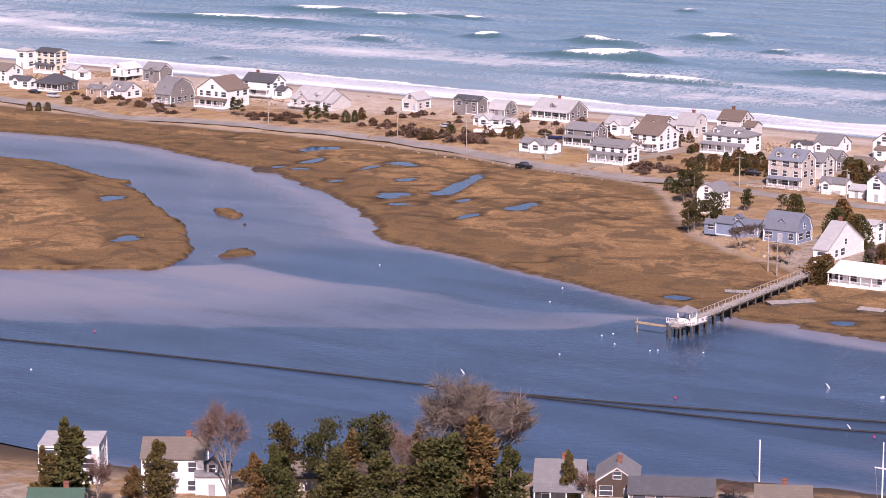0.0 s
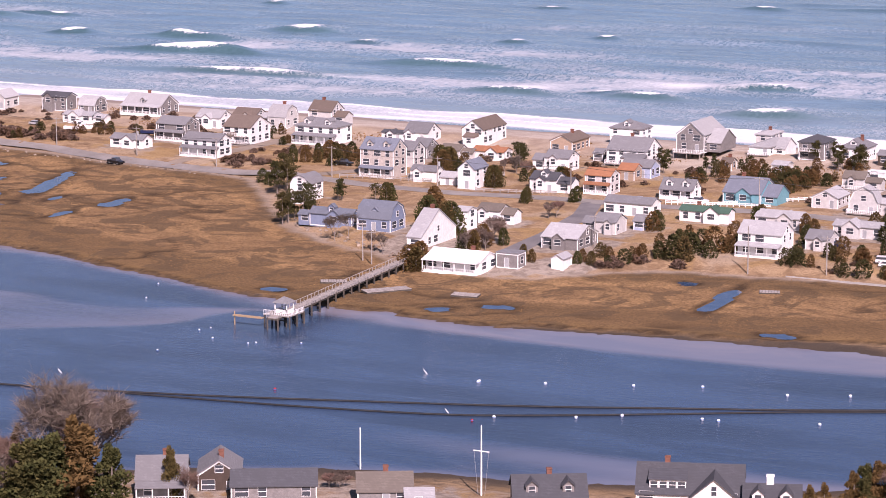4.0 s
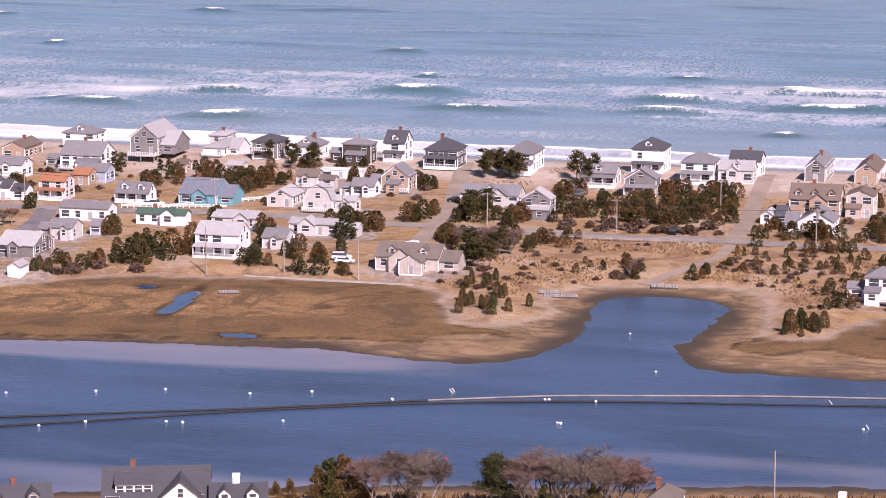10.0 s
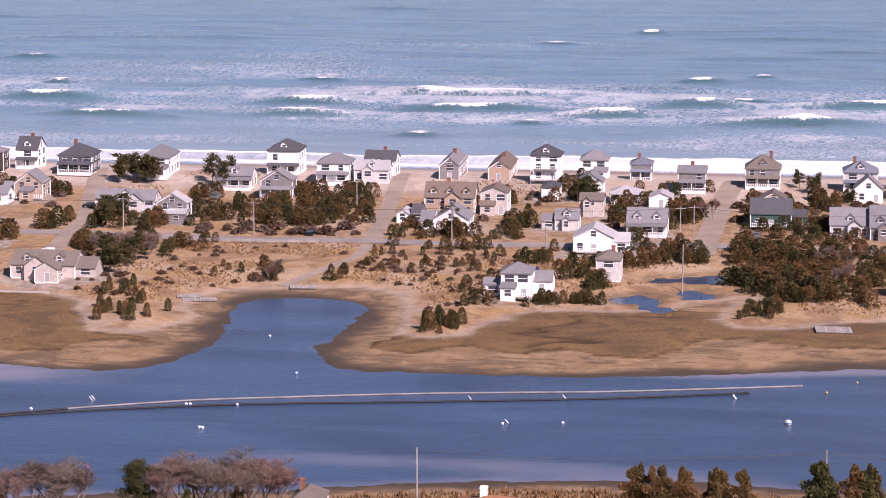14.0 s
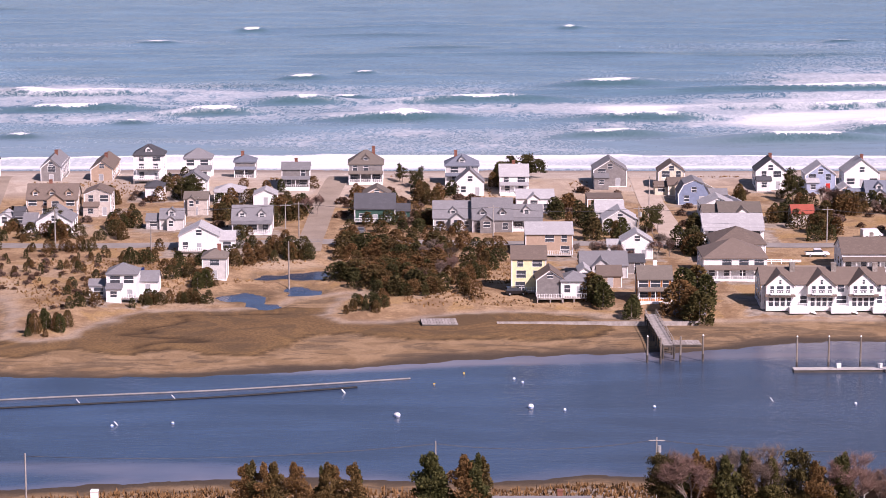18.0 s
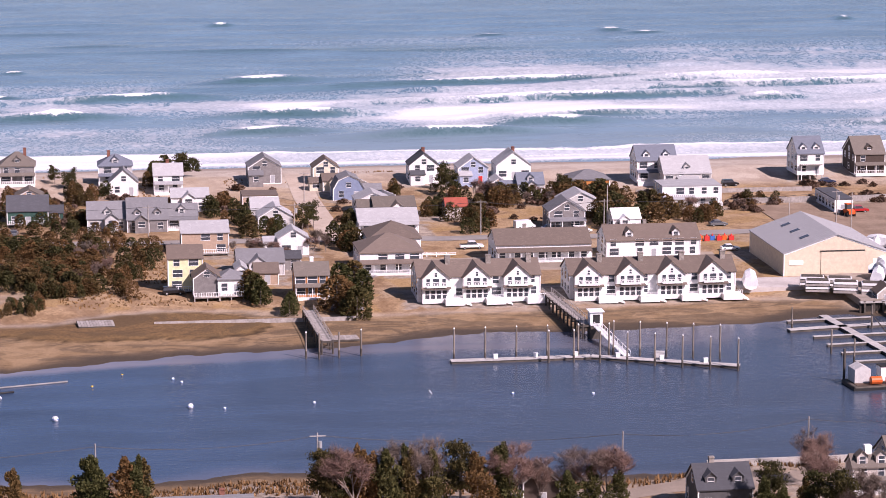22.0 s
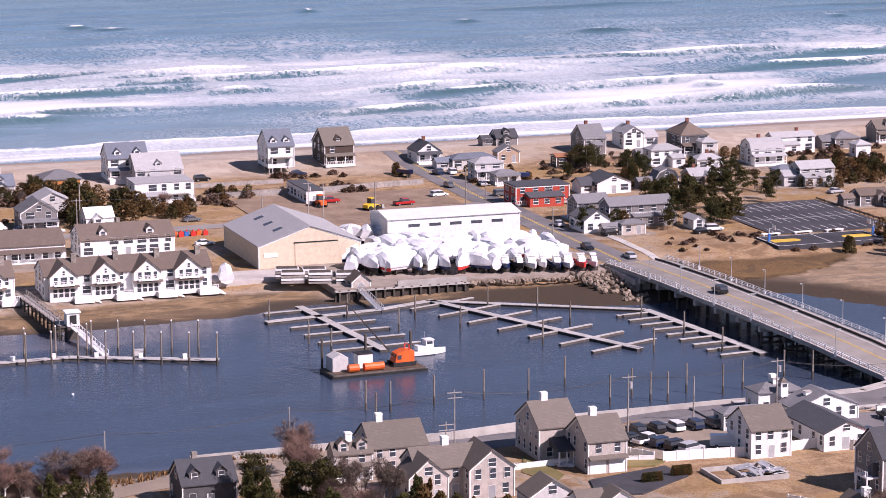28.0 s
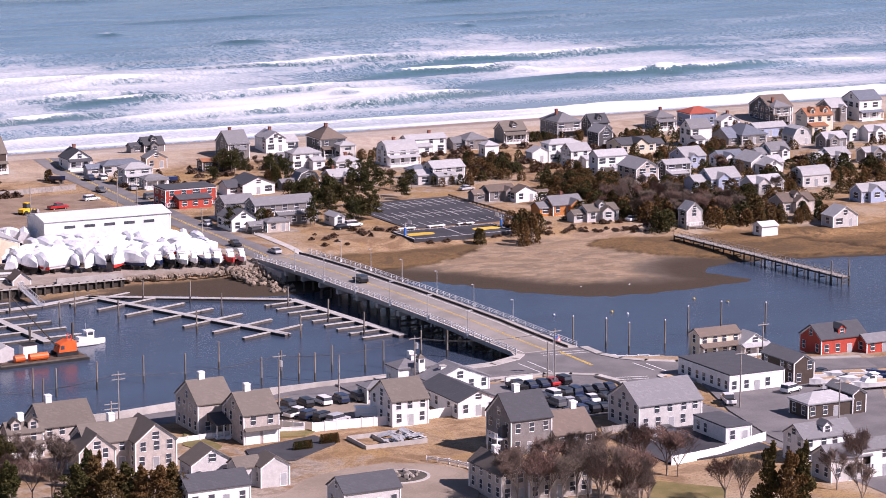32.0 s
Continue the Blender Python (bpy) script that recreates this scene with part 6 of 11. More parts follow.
house(-75.1, 393.2, 4.6, 6.5, 3.0, "hip", "x", TAN, R_TAN, group="houses of the near bank", pitch=0.8, chim=BRICK)
house(-280.7, 312.8, 9.8, 8.0, 6.1, "gable", "x", WHITE, R_TAN, rz=35, group="houses of the near bank", pitch=0.6, chim=BRICK)
house(-274.8, 315.6, 5.1, 6.0, 3.5, "gable", "x", WHITE, R_GREY, rz=36, group="houses of the near bank", pitch=0.5, dorm=1)
house(-299.7, 308.9, 9.8, 9.0, 6.8, "flat", "x", WHITE, R_LIGHT, rz=35, group="houses of the near bank", pitch=0.1)
house(-282.9, 288.0, 8.3, 7.0, 3.2, "gable", "x", GREY, R_GREEN, rz=35, group="houses of the near bank", pitch=0.5, chim=BRICK)
house(-266.2, 326.2, 8.1, 7.0, 2.7, "gable", "x", CREAM, R_TAN, rz=35, group="houses of the near bank", pitch=0.5, chim=BRICK)
house(-227.5, 344.4, 7.8, 9.0, 3.3, "gable", "x", GREY, R_GREY, rz=30, group="houses of the near bank", pitch=0.6, chim=BRICK, porch=2.4)
house(-222.4, 353.4, 6.7, 9.0, 3.4, "gable", "y", BROWN, R_GREY, rz=30, group="houses of the near bank", pitch=0.65, chim=BRICK)
house(-211.2, 351.6, 13.3, 7.0, 2.5, "gable", "x", GREY, R_DARK, rz=30, group="houses of the near bank", pitch=0.5)
house(-194.1, 356.7, 8.5, 8.0, 2.5, "gable", "x", GREY, R_TAN, rz=30, group="houses of the near bank", pitch=0.5, chim=BRICK, win=1.4)
house(-188.4, 357.4, 4.3, 5.0, 1.8, "gable", "x", WHITE, R_LIGHT, rz=30, group="houses of the near bank", pitch=0.4)
house(-169.9, 365.7, 11.3, 8.0, 2.4, "gable", "x", GREY, R_DARK, rz=30, group="houses of the near bank", pitch=0.65, dorm=2, chim=BRICK)
villa = house(-149.0, 371.0, 16.2, 11.0, 4.1, "gable", "x", WHITE, R_DARK, rz=20, group="houses of the near bank", pitch=0.62, chim=BRICK, wings=False)
house(-136.1, 372.2, 8.5, 8.0, 3.5, "gable", "x", WHITE, R_DARK, rz=20, group="houses of the near bank", pitch=0.62, dorm=2, chim=TRIM)
part("cross_gable", prism(bmesh.new(), [(.2, -.5), (7.2, -.5), (7.2, 4.0), (3.7, 6.9), (.2, 4.0)], -6.6, 0), WHITE, villa)
part("gable_roof", prism(bmesh.new(), [(a + 3.7, c) for a, c in roof_slab([(-3.5, 0), (0, 2.9), (3.5, 0)], 4.0, .4, .2)], -7.0, .4), R_DARK, villa)
window(villa, 3.7, -6.62, 4.4, 0, .7, 1.3)
part("shed_dormer", prism(bmesh.new(), [(-4.6, 4.4), (-4.6, 6.1), (-.8, 6.9), (-.8, 4.4)], -6.2, -.6, axis="x"), WHITE, villa)
part("dormer_roof", prism(bmesh.new(), [(-4.9, 6.1), (-4.9, 6.22), (-.6, 7.12), (-.6, 7.0)], -6.4, -.4, axis="x"), R_DARK, villa)
for u in (-5.5, -4.1, -2.7, -1.3):
    window(villa, u, -4.62, 4.85, 0, 1.0, .9)


# ---- roads and paved places ----
ASPH = surface("worn asphalt", (0.125, 0.12, 0.125), (0.19, 0.18, 0.18), 3, 0.15, 0.9, vary=0.03)
ROADG = surface("sun-bleached asphalt", (0.20, 0.183, 0.167), (0.28, 0.258, 0.24), 3, 0.15, 0.9, vary=0.03)
NEWASPH = surface("dark sealed asphalt", (0.035, 0.035, 0.042), (0.06, 0.06, 0.068), 3, 0.12, 0.85, vary=0.03)
SANDLANE = surface("loose beach sand", (0.38, 0.31, 0.25), (0.48, 0.40, 0.33), 2, 0.2, 0.95, vary=0.03)
TANROAD = surface("pale sandy tarmac", (0.22, 0.178, 0.138), (0.31, 0.255, 0.205), 3, 0.12, 0.9, vary=0.03)
LINE_W = surface("white road paint", (0.62, 0.62, 0.60), (0.75, 0.75, 0.73), 6, 0.6, 0.8, bump=0)
LINE_Y = surface("yellow road paint", (0.55, 0.36, 0.05), (0.65, 0.45, 0.08), 6, 0.6, 0.8, bump=0)
flat_places = []          # what stands clear of trees: (x0, x1, y0, y1)


def strip_mesh(pts, width, lift, mat, height=None):
    """A band along a line of points, draped on the ground."""
    fine = []
    for (xa, ya), (xb, yb) in zip(pts, pts[1:]):
        n = max(1, int(math.dist((xa, ya), (xb, yb)) / 3))
        fine += [(xa + (xb - xa) * i / n, ya + (yb - ya) * i / n) for i in range(n)]
    fine.append(pts[-1])
    bm = bmesh.new()
    rows = []
    for i, (x, y) in enumerate(fine):
        a, b = fine[max(0, i - 1)], fine[min(len(fine) - 1, i + 1)]
        dx, dy = b[0] - a[0], b[1] - a[1]
        k = math.hypot(dx, dy) or 1
        nx, ny = -dy / k, dx / k
        row = []
        for s in (-0.5, -0.17, 0.17, 0.5):
            px_, py_ = x + nx * width * s, y + ny * width * s
            z = (max(gz(px_, py_), gz(x, y) - .1) if height is None else height(y)) + lift
            row.append(bm.verts.new((px_, py_, z)))
        rows.append(row)
    for r, q in zip(rows, rows[1:]):
        for i in range(3):
            f = bm.faces.new((r[i], r[i + 1], q[i + 1], q[i]))
            f.smooth = True
    bmesh.ops.recalc_face_normals(bm, faces=bm.faces)
    if bm.faces[0].normal.z < 0:
        bmesh.ops.reverse_faces(bm, faces=bm.faces)
    return mesh_of("road", bm, mat)


def road(pts, width, mat, label, lift=0.07):
    ob = tagged(new("road", strip_mesh(pts, width, lift, mat)), label, "road", kind="structure")
    for (xa, ya), (xb, yb) in zip(pts, pts[1:]):
        flat_places.append((min(xa, xb) - width / 2, max(xa, xb) + width / 2, min(ya, yb) - width / 2, max(ya, yb) + width / 2))
    return ob


road([(-1400, 700), (-900, 686), (-700, 664), (-607, 653), (-566, 659), (-520, 661), (-498, 660), (-469, 655), (-446, 648), (-424, 643), (-403, 641), (-379, 640), (-353, 633), (-320, 631),
      (-298, 634), (-261, 636), (-232, 640), (-195, 635), (-166, 634), (-129, 632), (-103, 633), (-82, 632), (-55, 634), (-28, 638), (23, 635), (67, 635), (92, 632), (140, 630), (190, 634), (237, 640)], 6.2, ROADG, "worn grey asphalt road along the barrier")
road([(-283, 634), (-277, 615), (-273, 585), (-271, 556)], 5.5, ASPH, "narrow grey side street down to the marsh")
road([(-175, 583), (-177, 612), (-179, 633), (-181, 656), (-190, 695), (-197, 730)], 5, TANROAD, "pale sandy lane to the beach")
road([(-104, 633), (-106, 662), (-109, 698), (-111, 732)], 4.5, TANROAD, "pale sandy lane between beach houses")
road([(-24, 625), (-24, 640), (-23, 667), (-22, 701), (-19, 730)], 6, TANROAD, "sandy lane beside the thicket")
road([(63, 730), (63, 694), (64, 652), (64, 634)], 6.5, SANDLANE, "wide sandy lane to the beach")
road([(59, 556), (60, 575), (66, 590), (72, 607), (72, 632)], 7, ASPH, "asphalt drive beside the town houses")
road([(-372, 640), (-362, 655), (-352, 690)], 5, TANROAD, "sandy lane between cottages")
road([(-116, 582), (-109, 596), (-104, 612), (-104, 628)], 3, TANROAD, "sandy foot track to the cove")
road([(-420, 645), (-415, 665), (-412, 700)], 5, TANROAD, "sandy lane to beach houses")
MAIN = [(239.5, 545), (239.5, 583), (239.5, 617), (240, 654), (241, 690), (241, 724)]
road(MAIN, 9, ASPH, "two-lane asphalt road from the bridge to the beach")
for a in (-0.25, 0.25):
    tagged(new("road_marking", strip_mesh([(x + a, y) for x, y in MAIN], .16, .085, LINE_Y)), "double yellow centre line", "road marking", kind="structure")
road([(249.5, 548), (249.5, 583), (249.5, 617)], 2.2, CONC, "pale concrete sidewalk beside the road", .12)
road([(140, 413), (150, 414), (165, 416), (182, 422), (197, 420)], 9, ASPH, "grey asphalt shore road of the near bank")
road([(246.3, 378), (246.5, 372), (250, 350), (248, 300), (246, 200)], 10, ASPH, "asphalt road into the town")
road([(297, 393), (330, 391), (380, 387), (800, 375)], 9, ASPH, "grey asphalt shore road of the near bank")
road([(86, 404), (100, 409), (117, 411), (140, 412)], 6, TANROAD, "shore road of pale tarmac")
road([(-40, 398), (0, 408), (40, 408), (86, 404)], 4.5, TANROAD, "shore road of pale tarmac")


JUNCTION = [(196, 424.2), (221, 424), (231, 424.6), (238, 428.2), (240, 431.6), (254.6, 431.6), (254.4, 424), (256, 418.5), (264.5, 410.5), (280, 404), (300, 397), (298, 389), (275, 395), (259, 401),
            (254.5, 392), (250, 376), (242.5, 376), (244.5, 391.5), (247, 401), (245.5, 408), (241, 411.5), (236, 414), (228.5, 414.6), (216, 415.2), (196, 416)]


def slab(name, pts, z0, z1, mat, label):
    """A paved place with any outline and kerbed sides."""
    bm = bmesh.new()
    f = bm.faces.new([bm.verts.new((x, y, z1)) for x, y in pts])
    r = bmesh.ops.extrude_face_region(bm, geom=[f])
    for v in r["geom"]:
        if isinstance(v, bmesh.types.BMVert):
            v.co.z = z0
    bmesh.ops.recalc_face_normals(bm, faces=bm.faces)
    return tagged(new(name, mesh_of(name, bm, mat)), label, name.replace("_", " "), kind="structure")


JZ = 2.34
slab("road_junction", JUNCTION, .6, JZ, ASPH, "grey asphalt junction at the bridge's foot")
flat_places.append((196, 262, 401, 432))


def kerb_walk(pts, width, high, label, mat=None):
    """A raised sidewalk in short straight lengths."""
    root = thing("sidewalk", pose(0, 0, 0), label, "sidewalk", kind="structure")
    for (xa, ya), (xb, yb) in zip(pts, pts[1:]):
        L = math.dist((xa, ya), (xb, yb))
        part("paving_slab", boxes((-.25, L + .25, -width / 2, width / 2, -.5, high), m=Matrix.Translation((xa, ya, JZ)) @ Matrix.Rotation(math.atan2(yb - ya, xb - xa), 4, "Z")), mat or CONC, root)


kerb_walk([(205, 424.6), (221, 424.4), (231, 425), (237.5, 427.6), (240.2, 430.6)], 1.7, .15, "pale curved concrete sidewalk along the seawall")
kerb_walk([(255.2, 431), (255, 424), (256.6, 418.8), (260, 414.6), (265, 411), (280, 404.6), (300, 398)], 1.8, .15, "pale curved concrete sidewalk at the junction")
kerb_walk([(222, 414.2), (228.5, 414.0), (236, 413.4), (240.6, 411), (244.8, 407.8), (246.2, 401), (243.8, 391.6)], 1.5, .14, "pale kerbed sidewalk edging the car park")
for pts in (((244.5, 430), (254, 428.6)), ((244, 428), (254, 426.6)), ((236, 423.7), (236.1, 414.9)), ((238.6, 424.7), (238.4, 414.6)), ((256.6, 414), (257, 406.4)), ((258.8, 412.6), (258.7, 405)), ((247, 404.4), (253, 402.6)), ((247, 402.4), (252.4, 401)),
            ((248.5, 430), (248.2, 416)), ((248.9, 430), (248.6, 416))):
    (xa, ya), (xb, yb) = pts
    yellow = abs(xa - 248.7) < .4
    ob = new("road_marking", mesh_of("road_marking", boxes((0, math.dist(*pts), -.12, .12, 0, .012), m=Matrix.Translation((xa, ya, JZ + .002)) @ Matrix.Rotation(math.atan2(yb - ya, xb - xa), 4, "Z")), LINE_Y if yellow else LINE_W))
    tagged(ob, "painted line on the asphalt junction", "road marking", kind="structure")


def paved(x0, x1, y0, y1, mat, label, name="parking_lot", lift=0.09, m=None):
    z = max(gz(x, y) for x in np.linspace(x0, x1, 9) for y in np.linspace(y0, y1, 9))
    bm = boxes((x0, x1, y0, y1, z - 1.2, z + lift))
    flat_places.append((x0, x1, y0, y1))
    ob = new(name, mesh_of(name, bm, mat))
    return tagged(ob, label, name.replace("_", " "), kind="structure"), z + lift


lot, lz = paved(287, 320, 575, 617, NEWASPH, "dark sealed car park with white stall lines")
stall = mesh_of("stall_line", boxes((-.07, .07, -2.5, 2.5, 0, .012)), LINE_W)
for y in (580, 591, 596.5, 607, 612.5):
    for i in range(13):
        ob = part("stall_line", stall, None, lot)
        ob.location = (288.5 + 2.5 * i, y, lz)
for y in (593.8, 609.8):
    ob = part("stall_line", boxes((-15, 15, -.07, .07, 0, .012)), LINE_W, lot)
    ob.location = (303.5, y, lz)
court, cz = paved(281, 310, 560, 573, NEWASPH, "dark blue-black basketball court with yellow keys", "basketball_court", .10)
for k in (0, 1):
    u = 282.3 if k == 0 else 308.7
    s = 1 if k == 0 else -1
    bm = boxes((0, 5.8, -1.8, 1.8, 0, .02))
    tube(bm, (5.8, 0, 0.004), (5.8, 0, .022), 1.8, seg=20)
    ob = part("key", bm, LINE_Y, court, "yellow painted key")
    ob.matrix_basis = pose(u, 566.5, cz, 0, 0, 0 if k == 0 else 180)
    hoop = thing("basketball_hoop", pose(u - s * .6, 566.5, cz, 0, 0, 0 if k == 0 else 180), "blue-padded basketball hoop with white backboard", "basketball hoop", "hoops of the court")
    part("pole", tube(bmesh.new(), (0, 0, 0), (0, 0, 3.2), .12), STEEL, hoop)
    part("pad", boxes((-.25, .25, -.25, .25, 0, 1.9)), BLUEP, hoop, "blue pole padding")
    part("arm", boxes((0, 1.2, -.06, .06, 3.0, 3.15)), STEEL, hoop)
    part("backboard", boxes((1.2, 1.26, -.9, .9, 2.8, 3.9)), GELCOAT, hoop, "white backboard")
    part("rim", tube(bmesh.new(), (1.55, 0, 3.04), (1.55, 0, 3.08), .24, seg=10), ORANGEP, hoop)
bm = bmesh.new()
box(bm, 281.4, 309.6, 560.4, 560.55, cz, cz + .015)
box(bm, 281.4, 309.6, 572.4, 572.55, cz, cz + .015)
box(bm, 295.4, 295.6, 560.4, 572.5, cz, cz + .015)
box(bm, 281.4, 281.6, 560.4, 572.5, cz, cz + .015)
box(bm, 309.4, 309.6, 560.4, 572.5, cz, cz + .015)
part("court_line", bm, LINE_W, court)
for i in range(3):
    b = thing("bench", pose(286 + 8.5 * i, 574.2, gz(290, 574)), "long pale concrete bench beside the court", "bench", "benches by the court")
    part("seat", boxes((-2.4, 2.4, -.5, .5, .4, .6)), TRIM, b)
    part("leg", boxes((-2.1, -1.8, -.4, .4, -.2, .4)), TRIM, b)
    part("leg", boxes((1.8, 2.1, -.4, .4, -.2, .4)), TRIM, b)
plot, pz = paved(213, 243.5, 380, 411, ASPH, "asphalt car park full of cars near the bridge", "parking_lot")
slab("town_street", [(262, 400), (252, 372), (248, 353), (247, 341), (250, 326), (262, 332), (288, 374), (291, 394), (276, 396)], 1.2, 2.26, ASPH, "grey asphalt street and forecourts of the town")
slab("cul_de_sac", [(150, 352), (163, 364), (171, 366.5), (179, 367), (185.5, 363), (188.5, 357), (188, 349), (181, 338), (160, 336)], 1.2, 2.24, TANROAD, "pale asphalt turning circle between the houses")
slab("drive", [(159, 378), (161, 386), (168, 388), (176, 390), (177, 383), (166, 376)], 1.2, 2.25, NEWASPH, "dark asphalt drive before the garages")
GRASS = surface("thin spring lawn", (0.13, 0.115, 0.042), (0.22, 0.17, 0.075), 5, .25, .95)
slab("lawn", [(152.5, 394), (156.5, 403.5), (158, 397), (158.5, 390.5), (155, 386)], 1.2, 2.23, GRASS, "thin green-gold lawn beside a house")
slab("lawn", [(169.5, 392), (174, 399), (177.5, 393), (174.5, 390.6)], 1.2, 2.235, GRASS, "thin green-gold lawn beside a house")
slab("lawn", [(206, 326), (214, 336), (222, 327), (216, 318)], 1.2, 2.22, GRASS, "thin green-gold lawn behind a white fence")
for q in ((152.5, 158, 386, 403), (206, 222, 318, 336), (160, 188, 338, 367), (159, 177, 376, 390)):
    flat_places.append(q)
isle = thing("planted_island", pose(177, 357.5, 2.24), "oval planted island with boulders in the turning circle", "planting")
bm = bmesh.new()
tube(bm, (0, 0, -.4), (0, 0, .16), 1, seg=26)
part("kerb", bm, CONC, isle).matrix_basis = Matrix.Diagonal((5.2, 4.4, 1, 1))
bm = bmesh.new()
tube(bm, (0, 0, .1), (0, 0, .24), 1, .9, seg=26)
part("bed", bm, WOODB, isle, "dark mulch bed").matrix_basis = Matrix.Diagonal((4.9, 4.1, 1, 1))
ir = random.Random(17)
for i in range(16):
    bm = bmesh.new()
    bmesh.ops.create_icosphere(bm, subdivisions=1, radius=ir.uniform(.3, .65))
    a = ir.uniform(0, 6.28)
    part("boulder", bm, STONE, isle).matrix_basis = pose(3.8 * ir.random() ** .5 * math.cos(a), 3.2 * ir.random() ** .5 * math.sin(a), .35, ir.uniform(0, 90), 0, 0)
plot2, pz2 = paved(176, 200, 395, 415, TANROAD, "pale gravel car park behind the restaurant", "parking_lot")
plot3, pz3 = paved(222, 244, 345, 366, NEWASPH, "dark asphalt car park with white stall lines", "parking_lot")
for i in range(7):
    ob = part("stall_line", stall, None, plot3)
    ob.location = (225 + 2.7 * i, 361, pz3)
YARDG = surface("grey-brown yard gravel", (0.24, 0.20, 0.165), (0.34, 0.29, 0.25), 4, 0.3, 0.95)
yard, yz = paved(168, 233, 546, 592, YARDG, "pale gravel boat storage yard", "boat_yard", .25)
APRON = surface("pale shell gravel", (0.36, 0.33, 0.31), (0.48, 0.45, 0.43), 3, 0.2, 0.95)
paved(146, 167.6, 563, 574, APRON, "pale shell gravel apron beside the boat shed", "gravel_apron", .04)
DIRT = surface("bare brown yard dirt", (0.19, 0.135, 0.095), (0.29, 0.215, 0.155), 3, 0.2, 0.95)
paved(176, 232, 622, 668, DIRT, "bare brown contractor's yard", "work_yard", .05)
paved(74, 150, 590, 606, TANROAD, "pale paved court behind the town houses", "car_court", .06)

# ---- bridge ----
RAILP = surface("pale grey rail paint", (0.55, 0.56, 0.58), (0.66, 0.66, 0.67), 6, 0.8, 0.5, bump=0.05, vary=0.03)
def deck_z(y):
    return float(np.interp(y, [424, 431, 440, 452, 470, 490, 520, 545, 562], [2.3, 2.42, 3.2, 4.2, 4.8, 4.9, 4.4, 3.5, 2.2]))


def bend(y):
    """How far the bridge swings towards +x near the town."""
    return float(np.interp(y, [420, 431, 440, 450, 470, 500, 550], [8.2, 6.8, 5.0, 3.4, 1.5, .3, 0]))


bridge = thing("bridge", pose(0, 0, 0), "low concrete road bridge with pale railings on timber pile bents", "bridge")
BX0, BX1, BY0, BY1 = 233.0, 247.5, 431.5, 550


def along(x0, x1, z0, z1, mat, name, label="", y0=BY0, y1=BY1):
    bm = bmesh.new()
    ys = np.linspace(y0, y1, 34)
    rows = []
    for y in ys:
        z, q = deck_z(y), bend(y)
        rows.append([bm.verts.new(p) for p in ((x0 + q, y, z + z0), (x1 + q, y, z + z0), (x1 + q, y, z + z1), (x0 + q, y, z + z1))])
    for r, q in zip(rows, rows[1:]):
        for i in range(4):
            bm.faces.new((r[i], r[(i + 1) % 4], q[(i + 1) % 4], q[i]))
    bm.faces.new(rows[0])
    bm.faces.new(rows[-1][::-1])
    bmesh.ops.recalc_face_normals(bm, faces=bm.faces)
    return part(name, bm, mat, bridge, label)


along(BX0, BX1, -.9, 0, CONC, "deck", "pale concrete deck edge")
along(BX0 + .6, BX1 - 2.6, 0, .05, ROADG, "roadway", "worn grey-tan roadway")
along(BX1 - 2.4, BX1 - .5, 0, .22, CONC, "sidewalk")
along(239.55, 239.7, .05, .065, LINE_Y, "centre_line")
along(239.95, 240.1, .05, .065, LINE_Y, "centre_line")
along(BX0 + 1.6, BX0 + 1.75, .05, .065, LINE_W, "edge_line")
along(BX1 - 3.7, BX1 - 3.55, .05, .065, LINE_W, "edge_line")
along(BX1 - 2.62, BX1 - 2.45, 0, .5, WOODB, "kerb_rail", "dark steel guard rail")
for x in (BX0 + .15, BX1 - .3):
    for z in (.35, .65, 1.0):
        along(x - .05, x + .05, z, z + .1, RAILP, "rail")
    for y in np.arange(BY0 + .3, BY1, 2.7):
        ob = part("rail_post", kept.setdefault("railpost", mesh_of("rail_post", boxes((-.09, .09, -.07, .07, -.1, 1.12)), RAILP)), None, bridge)
        ob.location = (x + bend(y), y, deck_z(y))
pile_mesh = mesh_of("support_post", tube(bmesh.new(), (0, 0, -3), (0, 0, 4), .25, seg=7), WOODB)
for y in np.arange(436, 534, 9.5):
    z = deck_z(y)
    q = bend(y)
    part("pile_cap", boxes((BX0 - .4 + q, BX1 + .4 + q, y - .55, y + .55, z - 1.9, z - .9)), WOODB if y < 470 else CONC, bridge)
    for x in np.linspace(BX0 + .2, BX1 - .2, 7):
        ob = part("support_post", pile_mesh, None, bridge)
        ob.location = (x + q, y, z - 5.6)
    if y < 480:
        part("brace", boxes((BX0 + q, BX1 + q, y - .3, y - .15, .5, .9), (BX0 + q, BX1 + q, y - .3, y - .15, 1.6, 2.0)), WOODB, bridge)
part("abutment", boxes((BX0 - .8, BX1 + .8, 532, 552, -1, deck_z(534) - 1.2)), CONC, bridge)
part("abutment", boxes((BX0 + 6.4, BX1 + 6.4, 429.5, 433, -1, 1.5)), CONC, bridge)
for i, y in enumerate((447, 462, 478, 494, 510, 526)):
    for x, s in ((BX0 - .1, 1), (BX1 + .1, -1)):
        lp = thing("street_lamp", pose(x + bend(y + (6 if s < 0 else 0)), y + (6 if s < 0 else 0), deck_z(y) - .4), "slim grey street lamp on the bridge railing", "street lamp", "lamps of the bridge")
        part("post", tube(bmesh.new(), (0, 0, 0), (0, 0, 5.4), .09, .06), STEEL, lp)
        part("head", boxes((-.2, .2 + s * .8, -.12, .12, 5.3, 5.5)), STEEL, lp)
        part("base", boxes((-.2, .2, -.2, .2, 0, .9)), TRIM, lp)

